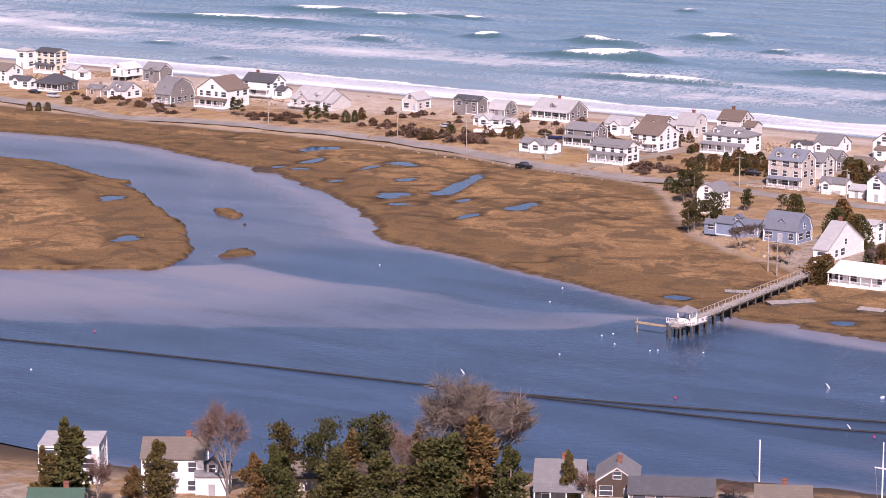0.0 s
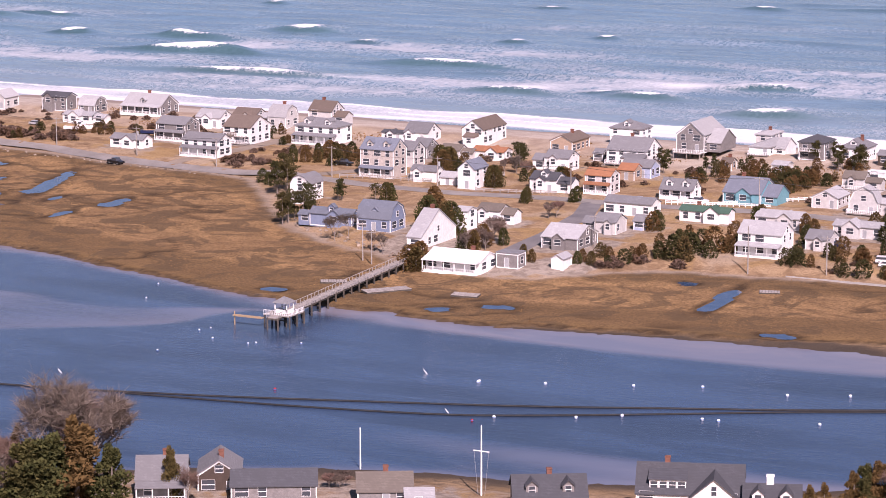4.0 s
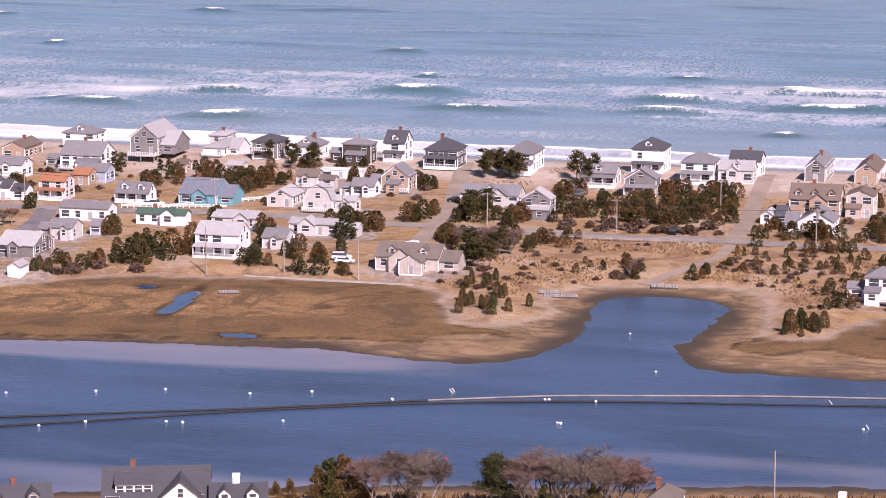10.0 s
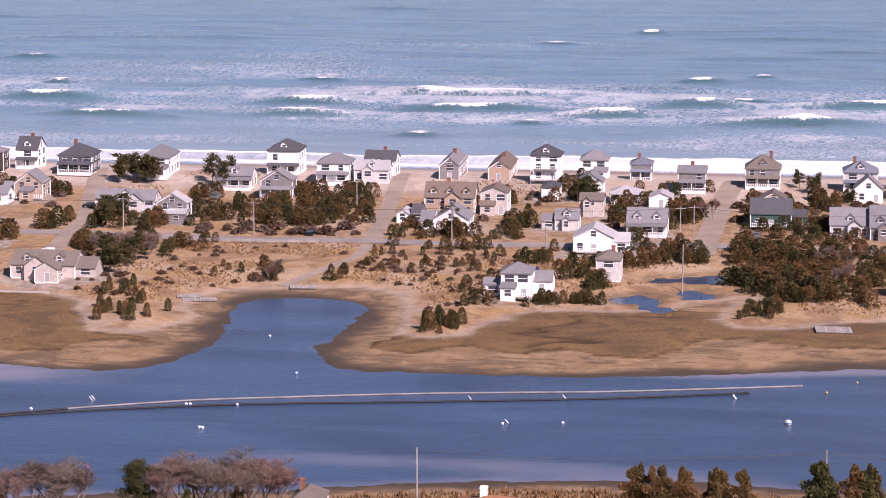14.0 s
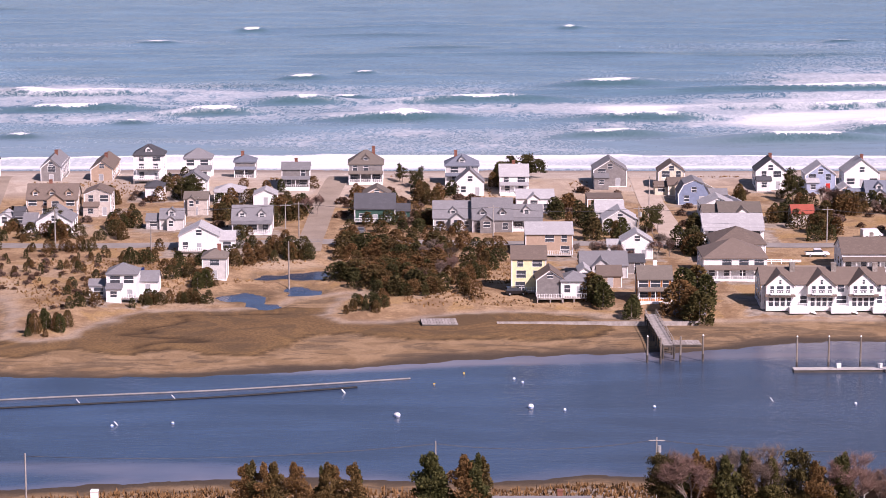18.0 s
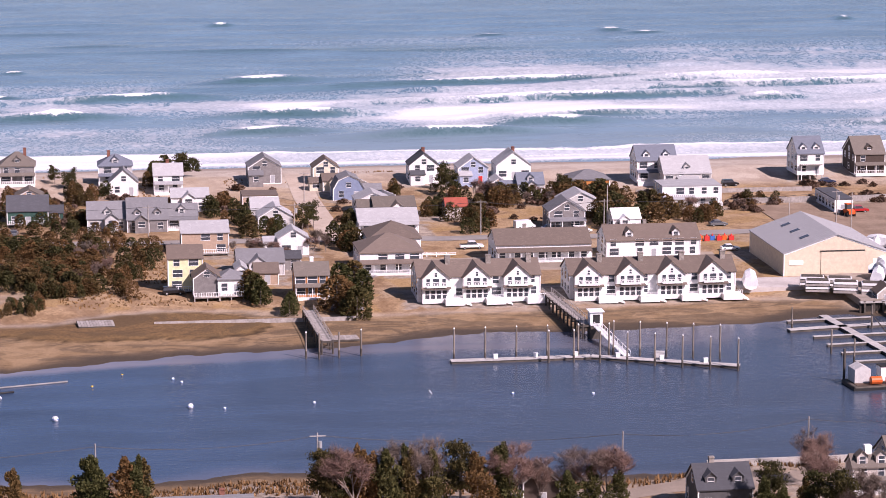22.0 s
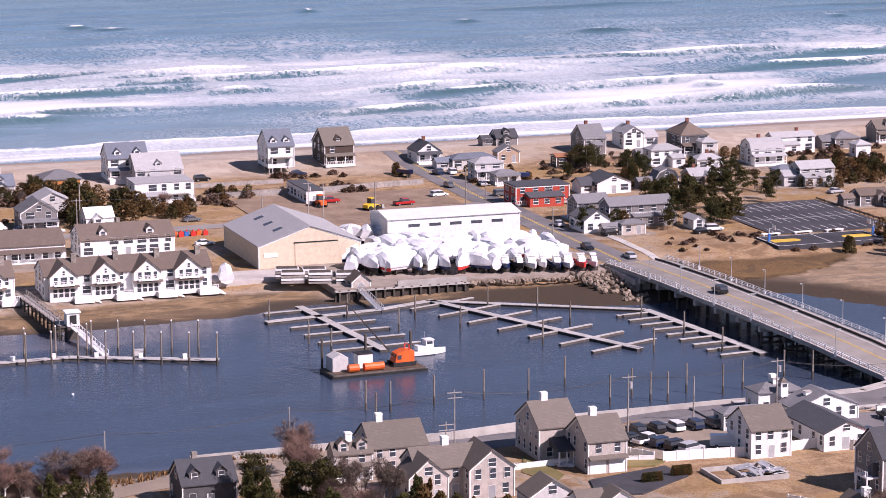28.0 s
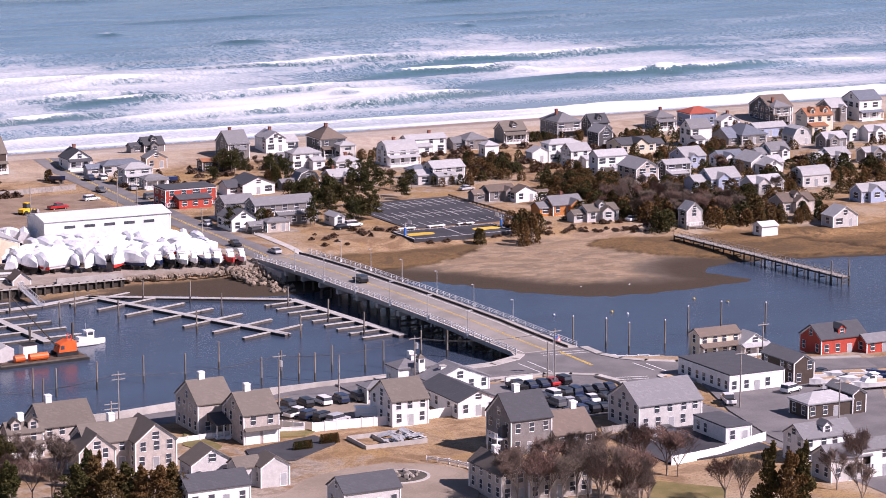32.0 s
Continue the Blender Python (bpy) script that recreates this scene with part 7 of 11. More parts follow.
# riprap at the bridge's landing and under the yard
rr = random.Random(5)
RIPRAP = surface("brown riprap stone", (0.13, 0.10, 0.078), (0.30, 0.245, 0.19), 4, 1.0, 0.9, bump=0.8, vary=.3)
stones = [mesh_of("stone", bmesh.new(), RIPRAP) for _ in range(4)]
for me in stones:
    bm = bmesh.new()
    bmesh.ops.create_icosphere(bm, subdivisions=1, radius=.6)
    for v in bm.verts:
        v.co = Vector((v.co.x * rr.uniform(.7, 1.3), v.co.y * rr.uniform(.7, 1.3), v.co.z * rr.uniform(.5, .9)))
    bm.to_mesh(me)
    bm.free()
bank = thing("riprap", pose(0, 0, 0), "slope of tumbled brown boulders at the bridge's landing", "boulders")
for i in range(190):
    if i < 130:
        y = 522 + 28 * rr.random() ** .7
        x = rr.uniform(222 + .15 * abs(548 - y), 233)
    elif i < 150:
        x, y = rr.uniform(247, 251), rr.uniform(534, 549)
    else:
        t = (i - 150) / 40
        x, y = 197 + 32 * t, float(np.interp(t, [0, .2, .6, 1], [545.6, 545.2, 543, 544])) + rr.uniform(-.4, .4)
    ob = part("stone", rr.choice(stones), None, bank)
    ob.matrix_basis = pose(x, y, max(gz(x, y), (.2 + (y - 526) * .095) if i < 150 else 1.7) + .05, rr.uniform(0, 90), rr.uniform(0, 90), rr.uniform(0, 180)) @ Matrix.Scale(rr.uniform(.7, 1.5), 4)
bank2 = thing("riprap", pose(0, 0, 0), "low line of grey stones edging the marsh", "boulders")
for i in range(45):
    t = i / 45
    x, y = -344 + 55 * t + rr.uniform(-2, 2), 580 - 35 * t + rr.uniform(-2, 2)
    ob = part("stone", rr.choice(stones), None, bank2)
    ob.matrix_basis = pose(x, y, gz(x, y) + .1, 0, rr.uniform(0, 60), rr.uniform(0, 180)) @ Matrix.Scale(rr.uniform(.5, 1.1), 4)
bank3 = thing("riprap", pose(0, 0, 0), "scattered pale stones along the road's edge", "boulders")
for i in range(36):
    t = i / 36
    x, y = -500 + 118 * t + rr.uniform(-2, 2), np.interp(t, [0, .3, .7, 1], [653, 645, 637, 632]) + rr.uniform(-1.5, 1.5)
    ob = part("stone", rr.choice(stones), None, bank3)
    ob.matrix_basis = pose(x, y, gz(x, y) + .05, 0, rr.uniform(0, 60), rr.uniform(0, 180)) @ Matrix.Scale(rr.uniform(.4, .9), 4)


# ---- town houses ----
def town_house_row(x0, x1, y, bays, depth=10.0, h=5.0, front=True, label="white town house row with brown roof and stone chimneys"):
    w = x1 - x0
    root = house((x0 + x1) / 2, y, w, depth, h, "gable", "x", WHITE, R_BROWN, pitch=.52, win=.9, name="town_house_row", label=label, group="town houses on the river")
    for i in range(bays):
        u = -w / 2 + w * (i + .42) / bays
        bw = w / bays * .66
        y0 = -depth / 2 - 1.6
        pk = h + bw * .44
        b = part("bay", prism(bmesh.new(), [(u - bw / 2, -.5), (u + bw / 2, -.5), (u + bw / 2, h), (u, pk), (u - bw / 2, h)], y0, 0), WHITE, root)
        part("bay_roof", prism(bmesh.new(), [(a + u, c) for a, c in roof_slab([(-bw / 2, 0), (0, pk - h), (bw / 2, 0)], h, .4, .2)], y0 - .4, .5), R_BROWN, b)
        for k in (-1.5, -.5, .5, 1.5):
            window(root, u + k * 1.25, y0 - .01, .6, 0, .8, 1.7)
        for k, q in ((-1.7, .7), (0, 1.3), (1.7, .7)):
            window(root, u + k, y0 - .01, 3.4, 0, q, 1.4)
        window(root, u, y0 - .01, h + .35, 0, .4, .8)
        part("balcony", boxes((u - bw / 2 + .8, u + bw / 2 - .8, y0 - 1.1, y0 - .02, 3.1, 3.25)), TRIM, root)
        bm = bmesh.new()
        railing(bm, u - bw / 2 + .85, y0 - 1.05, u + bw / 2 - .85, y0 - 1.05, 3.25, .8, .3)
        part("balcony_rail", bm, TRIM, root)
        part("awning", prism(bmesh.new(), [(y0 - .9, 2.7), (y0 - .9, 2.82), (y0 - .02, 3.08), (y0 - .02, 2.75)], u - bw / 2 - .3, u + bw / 2 + .3, axis="x"), R_BROWN, root)
        v = u + w / bays * .45
        part("deck", boxes((v - 2.1, v + 2.1, -depth / 2 - 3.4, -depth / 2 - .02, -.7, .5)), TRIM, root)
        bm = bmesh.new()
        railing(bm, v - 2.0, -depth / 2 - 3.3, v + 2.0, -depth / 2 - 3.3, .5, .95, .4)
        part("deck_rail", bm, TRIM, root)
        part("step", prism(bmesh.new(), [(v + 2.1, .5), (v + 3.6, -.6), (v + 3.6, -.9), (v + 2.1, -.4)], -depth / 2 - 3.3, -depth / 2 - 2.3), TRIM, root)
        cu = u + w / bays * .36
        part("chimney", boxes((cu - .55, cu + .55, -1.6, -.6, h, h + 3.9), (cu - .62, cu + .62, -1.7, -.5, h + 3.7, h + 3.85)), STONE, root, "stone chimney")
    return root


town_house_row(74.5, 101, 560, 3)
town_house_row(107.5, 144, 560, 4)
house(72.5, 590, 14, 13, 4.8, "hip", "x", WHITE, R_BROWN, pitch=.5, porch=2, name="town_house_row", label="white two-storey town house block with brown hipped roof", group="town houses on the river")
house(75.5, 608, 12, 13, 4.6, "hip", "x", WHITE, R_BROWN, pitch=.5, name="town_house_row", label="white town house block with dark solar panels on brown roof", group="town houses on the river")
house(109, 600, 22, 11, 4.0, "gable", "x", WHITE, R_BROWN, pitch=.5, porch=2, chim=STONE, name="town_house_row", label="white town house row with long brown roof", group="town houses on the river")
house(135, 601, 22, 11, 4.2, "gable", "x", WHITE, R_BROWN, pitch=.5, dorm=2, chim=STONE, name="town_house_row", label="white town house row with brown roof and dormers", group="town houses on the river")

# ---- boat yard buildings ----
big = house(171, 575, 24, 30, 5.2, "gable", "y", PSHEET, R_LIGHT, pitch=.34, win=0.01, name="boat_shed", label="large cream metal boat shed with grey gabled roof", group="boat yard sheds")
part("sliding_door", boxes((-3.5, 8.5, -15.14, -15.02, -.2, 5.5)), PSHEET, big, "tall cream sliding door")
part("door_track", boxes((-3.7, 12.0 * .55, -15.24, -15.02, 5.5, 5.72)), BLACK, big, "dark steel door track")
for u in (-9.2, 9.6):
    part("sign_board", boxes((u - 1.6, u + 1.6, -15.12, -15.02, 2.6, 3.6)), TRIM, big, "plain white sign board")
for v in (-8, 0, 8):
    sk = part("skylight", boxes((-1, 1, -.8, .8, 0, .12)), PANE, big)
    sk.matrix_basis = pose(-5.5, v, 5.2 + 6.5 * .34 + .22, 0, -18.8, 0)
shed = house(211, 590, 33, 13, 6.6, "gable", "x", WSHEET, R_WHITE, pitch=.16, win=0.01, name="boat_shed", label="long white metal shed with row of small windows", group="boat yard sheds")
for i in range(5):
    ob = part("louvre", boxes((-1.4, 1.4, -.05, .02, 0, .7)), PANE, shed)
    ob.matrix_basis = pose(-10 + i * 5.2, -6.52, 4.6)
house(174, 546.5, 4.2, 4.5, 2.6, "gable", "y", PINK, R_BROWN, pitch=.8, name="dock_office", label="small shingled dock office hut with gabled roof", group="boat yard sheds", win=.5)
wall = thing("bulkhead", pose(0, 0, 0), "timber bulkhead with piles along the boat yard", "bulkhead")
for i in range(15):
    x = 168 + i * 2.05
    part("support_post", kept.setdefault("bpile", mesh_of("support_post", boxes((-.2, .2, -.2, .2, -2, 2.6)), WOODB)), None, wall).location = (x, 542.9, 0)
TARRED = surface("tarred bulkhead timber", (0.022, 0.019, 0.016), (0.06, 0.05, 0.042), 5, .8, .85)
part("planking", boxes((167, 197.6, 543.2, 543.6, -1.5, 2.25)), TARRED, wall)
part("cap", boxes((167, 197.8, 542.6, 543.8, 2.25, 2.45)), CONC, wall, "pale concrete cap")
part("parapet", boxes((182, 198, 545.4, 545.8, 1.5, 3.3)), CONC, wall, "pale concrete parapet")
wall2 = thing("seawall", pose(0, 0, 0), "low pale concrete seawall along the near shore", "seawall")
for a, b in (((104, 420.5), (150, 421)), ((150, 421), (175, 425.6)), ((175, 425.6), (204, 426.2)), ((204, 426.2), (221, 425.7)), ((221, 425.7), (231, 426.2)), ((231, 426.2), (238.4, 429.6)), ((238.4, 429.6), (239.4, 433))):
    d = Vector((b[0] - a[0], b[1] - a[1], 0))
    part("wall_section", boxes((0, d.length, -.2, .2, -2, 2.62), m=Matrix.Translation((a[0], a[1], 0)) @ Matrix.Rotation(math.atan2(d.y, d.x), 4, "Z")), CONC, wall2)
wall3 = thing("seawall", pose(0, 0, 0), "low weathered timber wall below waterfront houses", "seawall")
part("wall_section", boxes((18, 60, 548.6, 548.9, -.5, 1.25)), WOODG, wall3)
wall4 = thing("seawall", pose(0, 0, 0), "low white wall at the lawn's foot above the marsh", "seawall")
part("wall_section", boxes((-205, -165, 566.2, 566.5, .2, 1.15)), CONC, wall4)


# ---- piers, floats and docks ----
def pier(x0, y0, x1, y1, z, width, label, low=None, hut=False, gap=4.5, rails=True, mat=None):
    d = Vector((x1 - x0, y1 - y0, 0))
    m = Matrix.Translation((x0, y0, 0)) @ Matrix.Rotation(math.atan2(d.y, d.x), 4, "Z")
    root = thing("pier", m, label, "pier")
    L = d.length
    part("stringer", boxes((0, L, -width / 2 + .1, width / 2 - .1, z - .45, z - .1)), WOODB, root)
    pl = kept.setdefault(("plank", width), mesh_of("plank", boxes((-.42, .42, -width / 2, width / 2, -.1, 0)), mat or WOODG))
    for i in range(min(300, int(L / .9))):
        part("plank", pl, None, root).location = (.45 + .9 * i, 0, z)
    n = max(2, int(L / gap))
    for i in range(n + 1):
        for s in (-1, 1):
            part("support_post", kept.setdefault(("pp", round(z, 1)), mesh_of("support_post", tube(bmesh.new(), (0, 0, -3), (0, 0, z + .1), .2, seg=7), WOODB)), None, root).location = (.2 + (L - .4) * i / n, s * (width / 2 - .1), 0)
        if i % 2 == 0:
            part("brace", boxes((.1 + (L - .4) * i / n, .3 + (L - .4) * i / n, -width / 2, width / 2, z - 1.4, z - 1.15)), WOODB, root)
    if rails:
        for s in (-1, 1):
            bm = bmesh.new()
            railing(bm, 0, s * (width / 2 - .08), L, s * (width / 2 - .08), z, 1.0, 1.8)
            part("rail", bm, WOODG if mat is None else mat, root)
    return root


PILEW = surface("weathered pile wood", (0.15, 0.125, 0.10), (0.27, 0.235, 0.20), 5, .8, .9, stretch=(1, 1, .2))


def pile(x, y, top, label="tall weathered timber mooring pile standing in the river", cap=True, r=.22):
    ob = thing("mooring_pile", pose(x, y, 0), label, "pile", "mooring piles")
    k = ("mp", round(top, 1))
    if k not in kept:
        kept[k] = mesh_of("post", tube(bmesh.new(), (0, 0, -3), (0, 0, top), .20, .17, 8), PILEW), mesh_of("wet_foot", tube(bmesh.new(), (0, 0, -2.8), (0, 0, 1.5), .215, .21, 8), WOODB), mesh_of("cap", tube(bmesh.new(), (0, 0, top), (0, 0, top + .3), .2, .05, 8), TRIM)
    part("post", kept[k][0], None, ob)
    part("wet_foot", kept[k][1], None, ob, "dark tide-stained foot")
    if cap:
        part("cap", kept[k][2], None, ob, "white cone cap")
    return ob


def float_dock(x0, y0, x1, y1, width, fingers, length, side, label, spread=0.0, z=.6):
    """A floating walkway with finger docks: side 1, -1 or 0 for both."""
    d = Vector((x1 - x0, y1 - y0, 0))
    root = thing("floating_dock", Matrix.Translation((x0, y0, 0)) @ Matrix.Rotation(math.atan2(d.y, d.x), 4, "Z"), label, "dock", "floating docks")
    L = d.length
    n = max(1, int(L / 6))
    for i in range(n):
        a, b = L * i / n + .05, L * (i + 1) / n - .05
        part("deck_section", boxes((a, b, -width / 2, width / 2, z - .12, z)), DOCKW, root)
    part("float", boxes((.1, L - .1, -width / 2 + .12, width / 2 - .12, -.35, z - .12)), WOODB, root)
    for i in range(fingers):
        u = L * (i + .5) / fingers
        for s in ((1, -1) if side == 0 else (side,)):
            b = s * (width / 2 + length)
            lo, hi = min(s * width / 2, b), max(s * width / 2, b)
            part("finger", boxes((u - .42, u + .42, lo + .02, hi, z - .13, z - .01)), DOCKW, root)
            part("finger_float", boxes((u - .36, u + .36, lo + .1, hi - .1, -.3, z - .13)), WOODB, root)
    return root


pier(-287, 538, -281, 468, 2.7, 2.6, "long grey timber pier over the marsh with small hut", gap=4)
hut = thing("pier_hut", pose(-281.6, 474, 2.7, 0, 0, 0), "small open white hut with grey hipped roof on the pier", "hut")
part("floor", boxes((-3.2, 3.0, -3.2, 3.2, -.18, .03)), WOODG, hut)
for a in (-1.4, 1.4):
    for b in (-1.4, 1.4):
        part("post", boxes((a - .1, a + .1, b - .1, b + .1, 0, 2.3)), TRIM, hut)
part("panel", boxes((-1.5, 1.5, -1.5, -1.4, 0, .9)), TRIM, hut)
part("panel", boxes((1.4, 1.5, -1.5, 1.5, 0, .9)), TRIM, hut)
bm = bmesh.new()
bmesh.ops.create_cone(bm, segments=4, radius1=2.7, radius2=.05, depth=1.2, matrix=Matrix.Translation((0, 0, 2.9)) @ Matrix.Rotation(radians(45), 4, "Z"), cap_ends=True)
part("roof", bm, R_GREY, hut)
for a in (-3, 3):
    for b in (-3, 0, 3):
        part("support_post", tube(bmesh.new(), (a, b, -5.5), (a, b, 0), .18), WOODB, hut)
bm = bmesh.new()
railing(bm, -3.1, -3.1, 2.9, -3.1, .03)
railing(bm, 2.9, -3.1, 2.9, 3.1, .03)
part("rail", bm, TRIM, hut)
gang = thing("gangway", pose(-284.5, 470, 0), "narrow timber gangway arm beside the pier head", "gangway")
part("beam", boxes((-7, 0, -.5, .5, 1.9, 2.15)), WOODT, gang)
part("post", tube(bmesh.new(), (-6.8, 0, -3), (-6.8, 0, 2.9), .15), WOODT, gang)
pier(50, 549, 51, 519, 2.8, 2.4, "grey timber pier with ramp over the mud", gap=3.5)
for x, y in ((46.5, 516), (53, 516), (57.5, 517), (49, 515)):
    pile(x, y, 5.2, "tall timber pile at the pier head", cap=x > 57 or x < 47)
pier(102.5, 560, 104.8, 526, 3.0, 2.2, "grey timber pier from the town houses to the dock", gap=3, mat=None)
gate = thing("pier_gatehouse", pose(106.5, 527, 3.0), "small white gate hut at the pier head", "hut")
part("wall", boxes((-1.3, 1.3, -1.3, 1.3, -.2, 2.6)), WHITE, gate)
part("roof", boxes((-1.6, 1.6, -1.6, 1.6, 2.6, 2.8)), TRIM, gate)
# no hole in the wall: a near-black panel painted as the doorway's inner shade
part("opening", boxes((-.7, .7, -1.34, -1.28, .3, 2.1)), DARK, gate)
part("leg", boxes((-1.2, 1.2, -1.2, 1.2, -5, -.2)), WOODB, gate)
ramp = thing("gangway", pose(0, 0, 0), "white aluminium gangway ramp down to the float", "gangway")
bm = bmesh.new()
box(bm, -.7, .7, 0, 18, -.12, 0)
railing(bm, -.65, 0, -.65, 18, 0, 1.0, 1.4)
railing(bm, .65, 0, .65, 18, 0, 1.0, 1.4)
part("truss", bm, TRIM, ramp).matrix_basis = Matrix.Translation((109, 507.5, .6)) @ Matrix.Rotation(radians(8), 4, "Z") @ Matrix.Rotation(radians(7), 4, "X")
float_dock(74, 508, 102, 508.5, 2.2, 0, 0, 0, "long floating dock of pale boards")
float_dock(102, 508.5, 129, 496.5, 2.2, 0, 0, 0, "long floating dock of pale boards")
float_dock(115, 505, 116.5, 511, 1.8, 0, 0, 0, "short floating finger dock")
for i in range(6):
    pile(75 + i * 6.2, 510 + .1 * i, 6.4, "tall capped steel pile along the dock")
for i in range(8):
    pile(93 + i * 5, 505.6 - max(0, i - 1.5) * 2.1, 6.4, "tall capped steel pile along the dock")
for i in range(5):
    pile(107 + i * 5, 511 - i * 1.6, 6.8, "tall capped steel pile along the dock")
for i in range(6):
    bx = thing("dock_box", pose(83 + i * 8, 508.6 - max(0, i - 2.4) * 3.4, .45), "small white dock box", "dock box", "dock boxes")
    part("box", boxes((-.4, .4, -.3, .3, 0, .9)), TRIM, bx)
    part("lid", boxes((-.45, .45, -.35, .35, .9, 1.0)), TRIM, bx)
float_dock(158, 540, 162, 494, 1.9, 6, 8.5, 0, "weathered floating marina dock with finger slips")
float_dock(147, 527, 173, 531, 2.0, 0, 0, 0, "weathered floating marina dock")
float_dock(186, 537, 210, 478, 1.9, 7, 8.0, 0, "weathered floating marina dock with finger slips")
float_dock(173, 531, 186, 536, 2.0, 0, 0, 0, "weathered floating marina dock")
float_dock(186, 536, 226, 512, 1.8, 0, 0, 0, "long floating walkway of pale boards")
float_dock(226, 512, 231.2, 466, 2.0, 9, 7.5, -1, "floating dock with finger slips beside the bridge")
for x, y in ((148, 528), (165, 528), (171, 512), (178, 522), (150, 506), (152, 497), (196, 527), (206, 505), (212, 476), (205, 521), (183, 508), (194, 490), (222, 505), (224, 488), (225, 472)):
    pile(x, y, 5.0, cap=False)
for x, y in ((144, 450), (143, 441), (148, 448), (157, 450), (167, 451), (175, 449), (185, 456), (187, 439), (193, 443), (195, 439), (198, 438), (204, 443), (210, 440), (215, 442), (226, 447), (231, 445)):
    pile(x, y, 5.6, cap=False)
for x, y in ((259, 442), (264, 437), (266, 431), (274, 430), (286, 440), (295, 441), (303, 436)):
    pile(x, y, 6.4)
pier(343.5, 536, 348.3, 470, 2.2, 2.4, "long grey timber pier in the eastern marsh", gap=4, rails=True)
for x in (347, 352):
    pile(x, 474, 5.5, "pale pile at the pier's end", cap=False)
gw = thing("gangway", pose(0, 0, 0), "aluminium gangway ramp from the yard to the floats", "gangway")
bm = bmesh.new()
box(bm, -.7, .7, 0, 15, -.12, 0)
railing(bm, -.65, 0, -.65, 15, 0, 1.0, 1.4)
railing(bm, .65, 0, .65, 15, 0, 1.0, 1.4)
part("truss", bm, STEEL, gw).matrix_basis = Matrix.Translation((173, 530, .6)) @ Matrix.Rotation(radians(7), 4, "X")


def raft(x, y, rz, w, d, label, z=None):
    root = thing("float_raft", pose(x, y, gz(x, y) + .15 if z is None else z, 2, 1, rz), label, "float", "stranded floats")
    part("frame", boxes((-w / 2, w / 2, -d / 2, d / 2, -.2, .2)), WOODB, root)
    n = int(w / .6)
    for i in range(n):
        part("board", boxes((-w / 2 + w * i / n + .04, -w / 2 + w * (i + 1) / n - .04, -d / 2, d / 2, .2, .28)), WOODG, root)


raft(-278, 512, 55, 11, 3.2, "grey timber float stranded on the marsh")
raft(-260, 515, 10, 6, 3, "grey timber float stranded on the marsh")
raft(-202, 548, 20, 4.5, 2.2, "grey timber float on the marsh grass")
raft(-293, 515, 30, 6, 2.4, "grey timber float beside the pier")
raft(-131, 565, 15, 7.5, 3, "pale boards of a float on the sand")
raft(-134, 567, 15, 5, 3, "pale boards of a float on the sand")
raft(-111, 581, 10, 6, 3, "old grey landing float at the cove")
raft(6, 549, 5, 7.5, 5, "pale timber float on the marsh grass")
raft(55.5, 531, 5, 6, 3.5, "grey float with ramp lying on the mud", .5)


isl = thing("kerbed_island", pose(257.2, 398.5, JZ, 0, 0, -60), "kerbed concrete island with dry planting", "traffic island")
bm = bmesh.new()
f = bm.faces.new([bm.verts.new((4.2 * math.cos(t), 1.9 * math.sin(t), .18)) for t in np.linspace(0, 6.283, 22)[:-1]])
r = bmesh.ops.extrude_face_region(bm, geom=[f])
for v in r["geom"]:
    if isinstance(v, bmesh.types.BMVert):
        v.co.z -= .6
bmesh.ops.recalc_face_normals(bm, faces=bm.faces)
part("kerb", bm, CONC, isl)
part("bed", boxes((-2.4, 2.4, -1.0, 1.0, .1, .3)), WOODT, isl, "tan planting bed")
stub = thing("car_park_wall", pose(229.5, 411.9, 2.2), "low white wall at the car park's corner", "wall")
part("wall_section", boxes((-3, 3, -.15, .15, -.4, .75)), TRIM, stub)
part("cap", boxes((-3.05, 3.05, -.2, .2, .75, .83)), CONC, stub)


# ---- plants ----
def foliage(name, greens, rusts, rough=0.9, tone=False):
    """Small leaves: each clump its own tone, each plant its own mix of green and winter rust."""
    m, n, l, b = material(name, rough)
    b.inputs["Specular IOR Level"].default_value = 0.1
    ge = n.new("ShaderNodeNewGeometry")
    oi = n.new("ShaderNodeObjectInfo")
    a = mix_node(n, l, ge.outputs["Random Per Island"], rgb(greens[0]), rgb(greens[1]))
    c = mix_node(n, l, ge.outputs["Random Per Island"], rgb(rusts[0]), rgb(rusts[1]))
    if tone:
        at = n.new("ShaderNodeAttribute")
        at.attribute_name = "tone"
        k = at.outputs["Fac"]
    else:
        k = oi.outputs["Random"]
    l.new(mix_node(n, l, ramp_node(n, l, k, 0.15, 0.95), a, c), b.inputs["Base Color"])
    return m


JUNIPER = foliage("juniper leaves", ((0.038, 0.044, 0.016), (0.080, 0.078, 0.028)), ((0.104, 0.060, 0.024), (0.170, 0.098, 0.040)))
THICKET = foliage("thicket leaves", ((0.036, 0.038, 0.015), (0.064, 0.060, 0.023)), ((0.104, 0.058, 0.024), (0.165, 0.092, 0.038)), tone=True)
PINES = foliage("pine wood needles", ((0.030, 0.033, 0.013), (0.056, 0.055, 0.021)), ((0.044, 0.039, 0.016), (0.076, 0.060, 0.023)), tone=True)
SCRUBS = foliage("scrub twigs", ((0.075, 0.045, 0.030), (0.14, 0.085, 0.055)), ((0.10, 0.070, 0.055), (0.19, 0.13, 0.10)), tone=True)
PINE = foliage("pine needles", ((0.030, 0.033, 0.013), (0.056, 0.055, 0.021)), ((0.044, 0.039, 0.016), (0.076, 0.060, 0.023)))
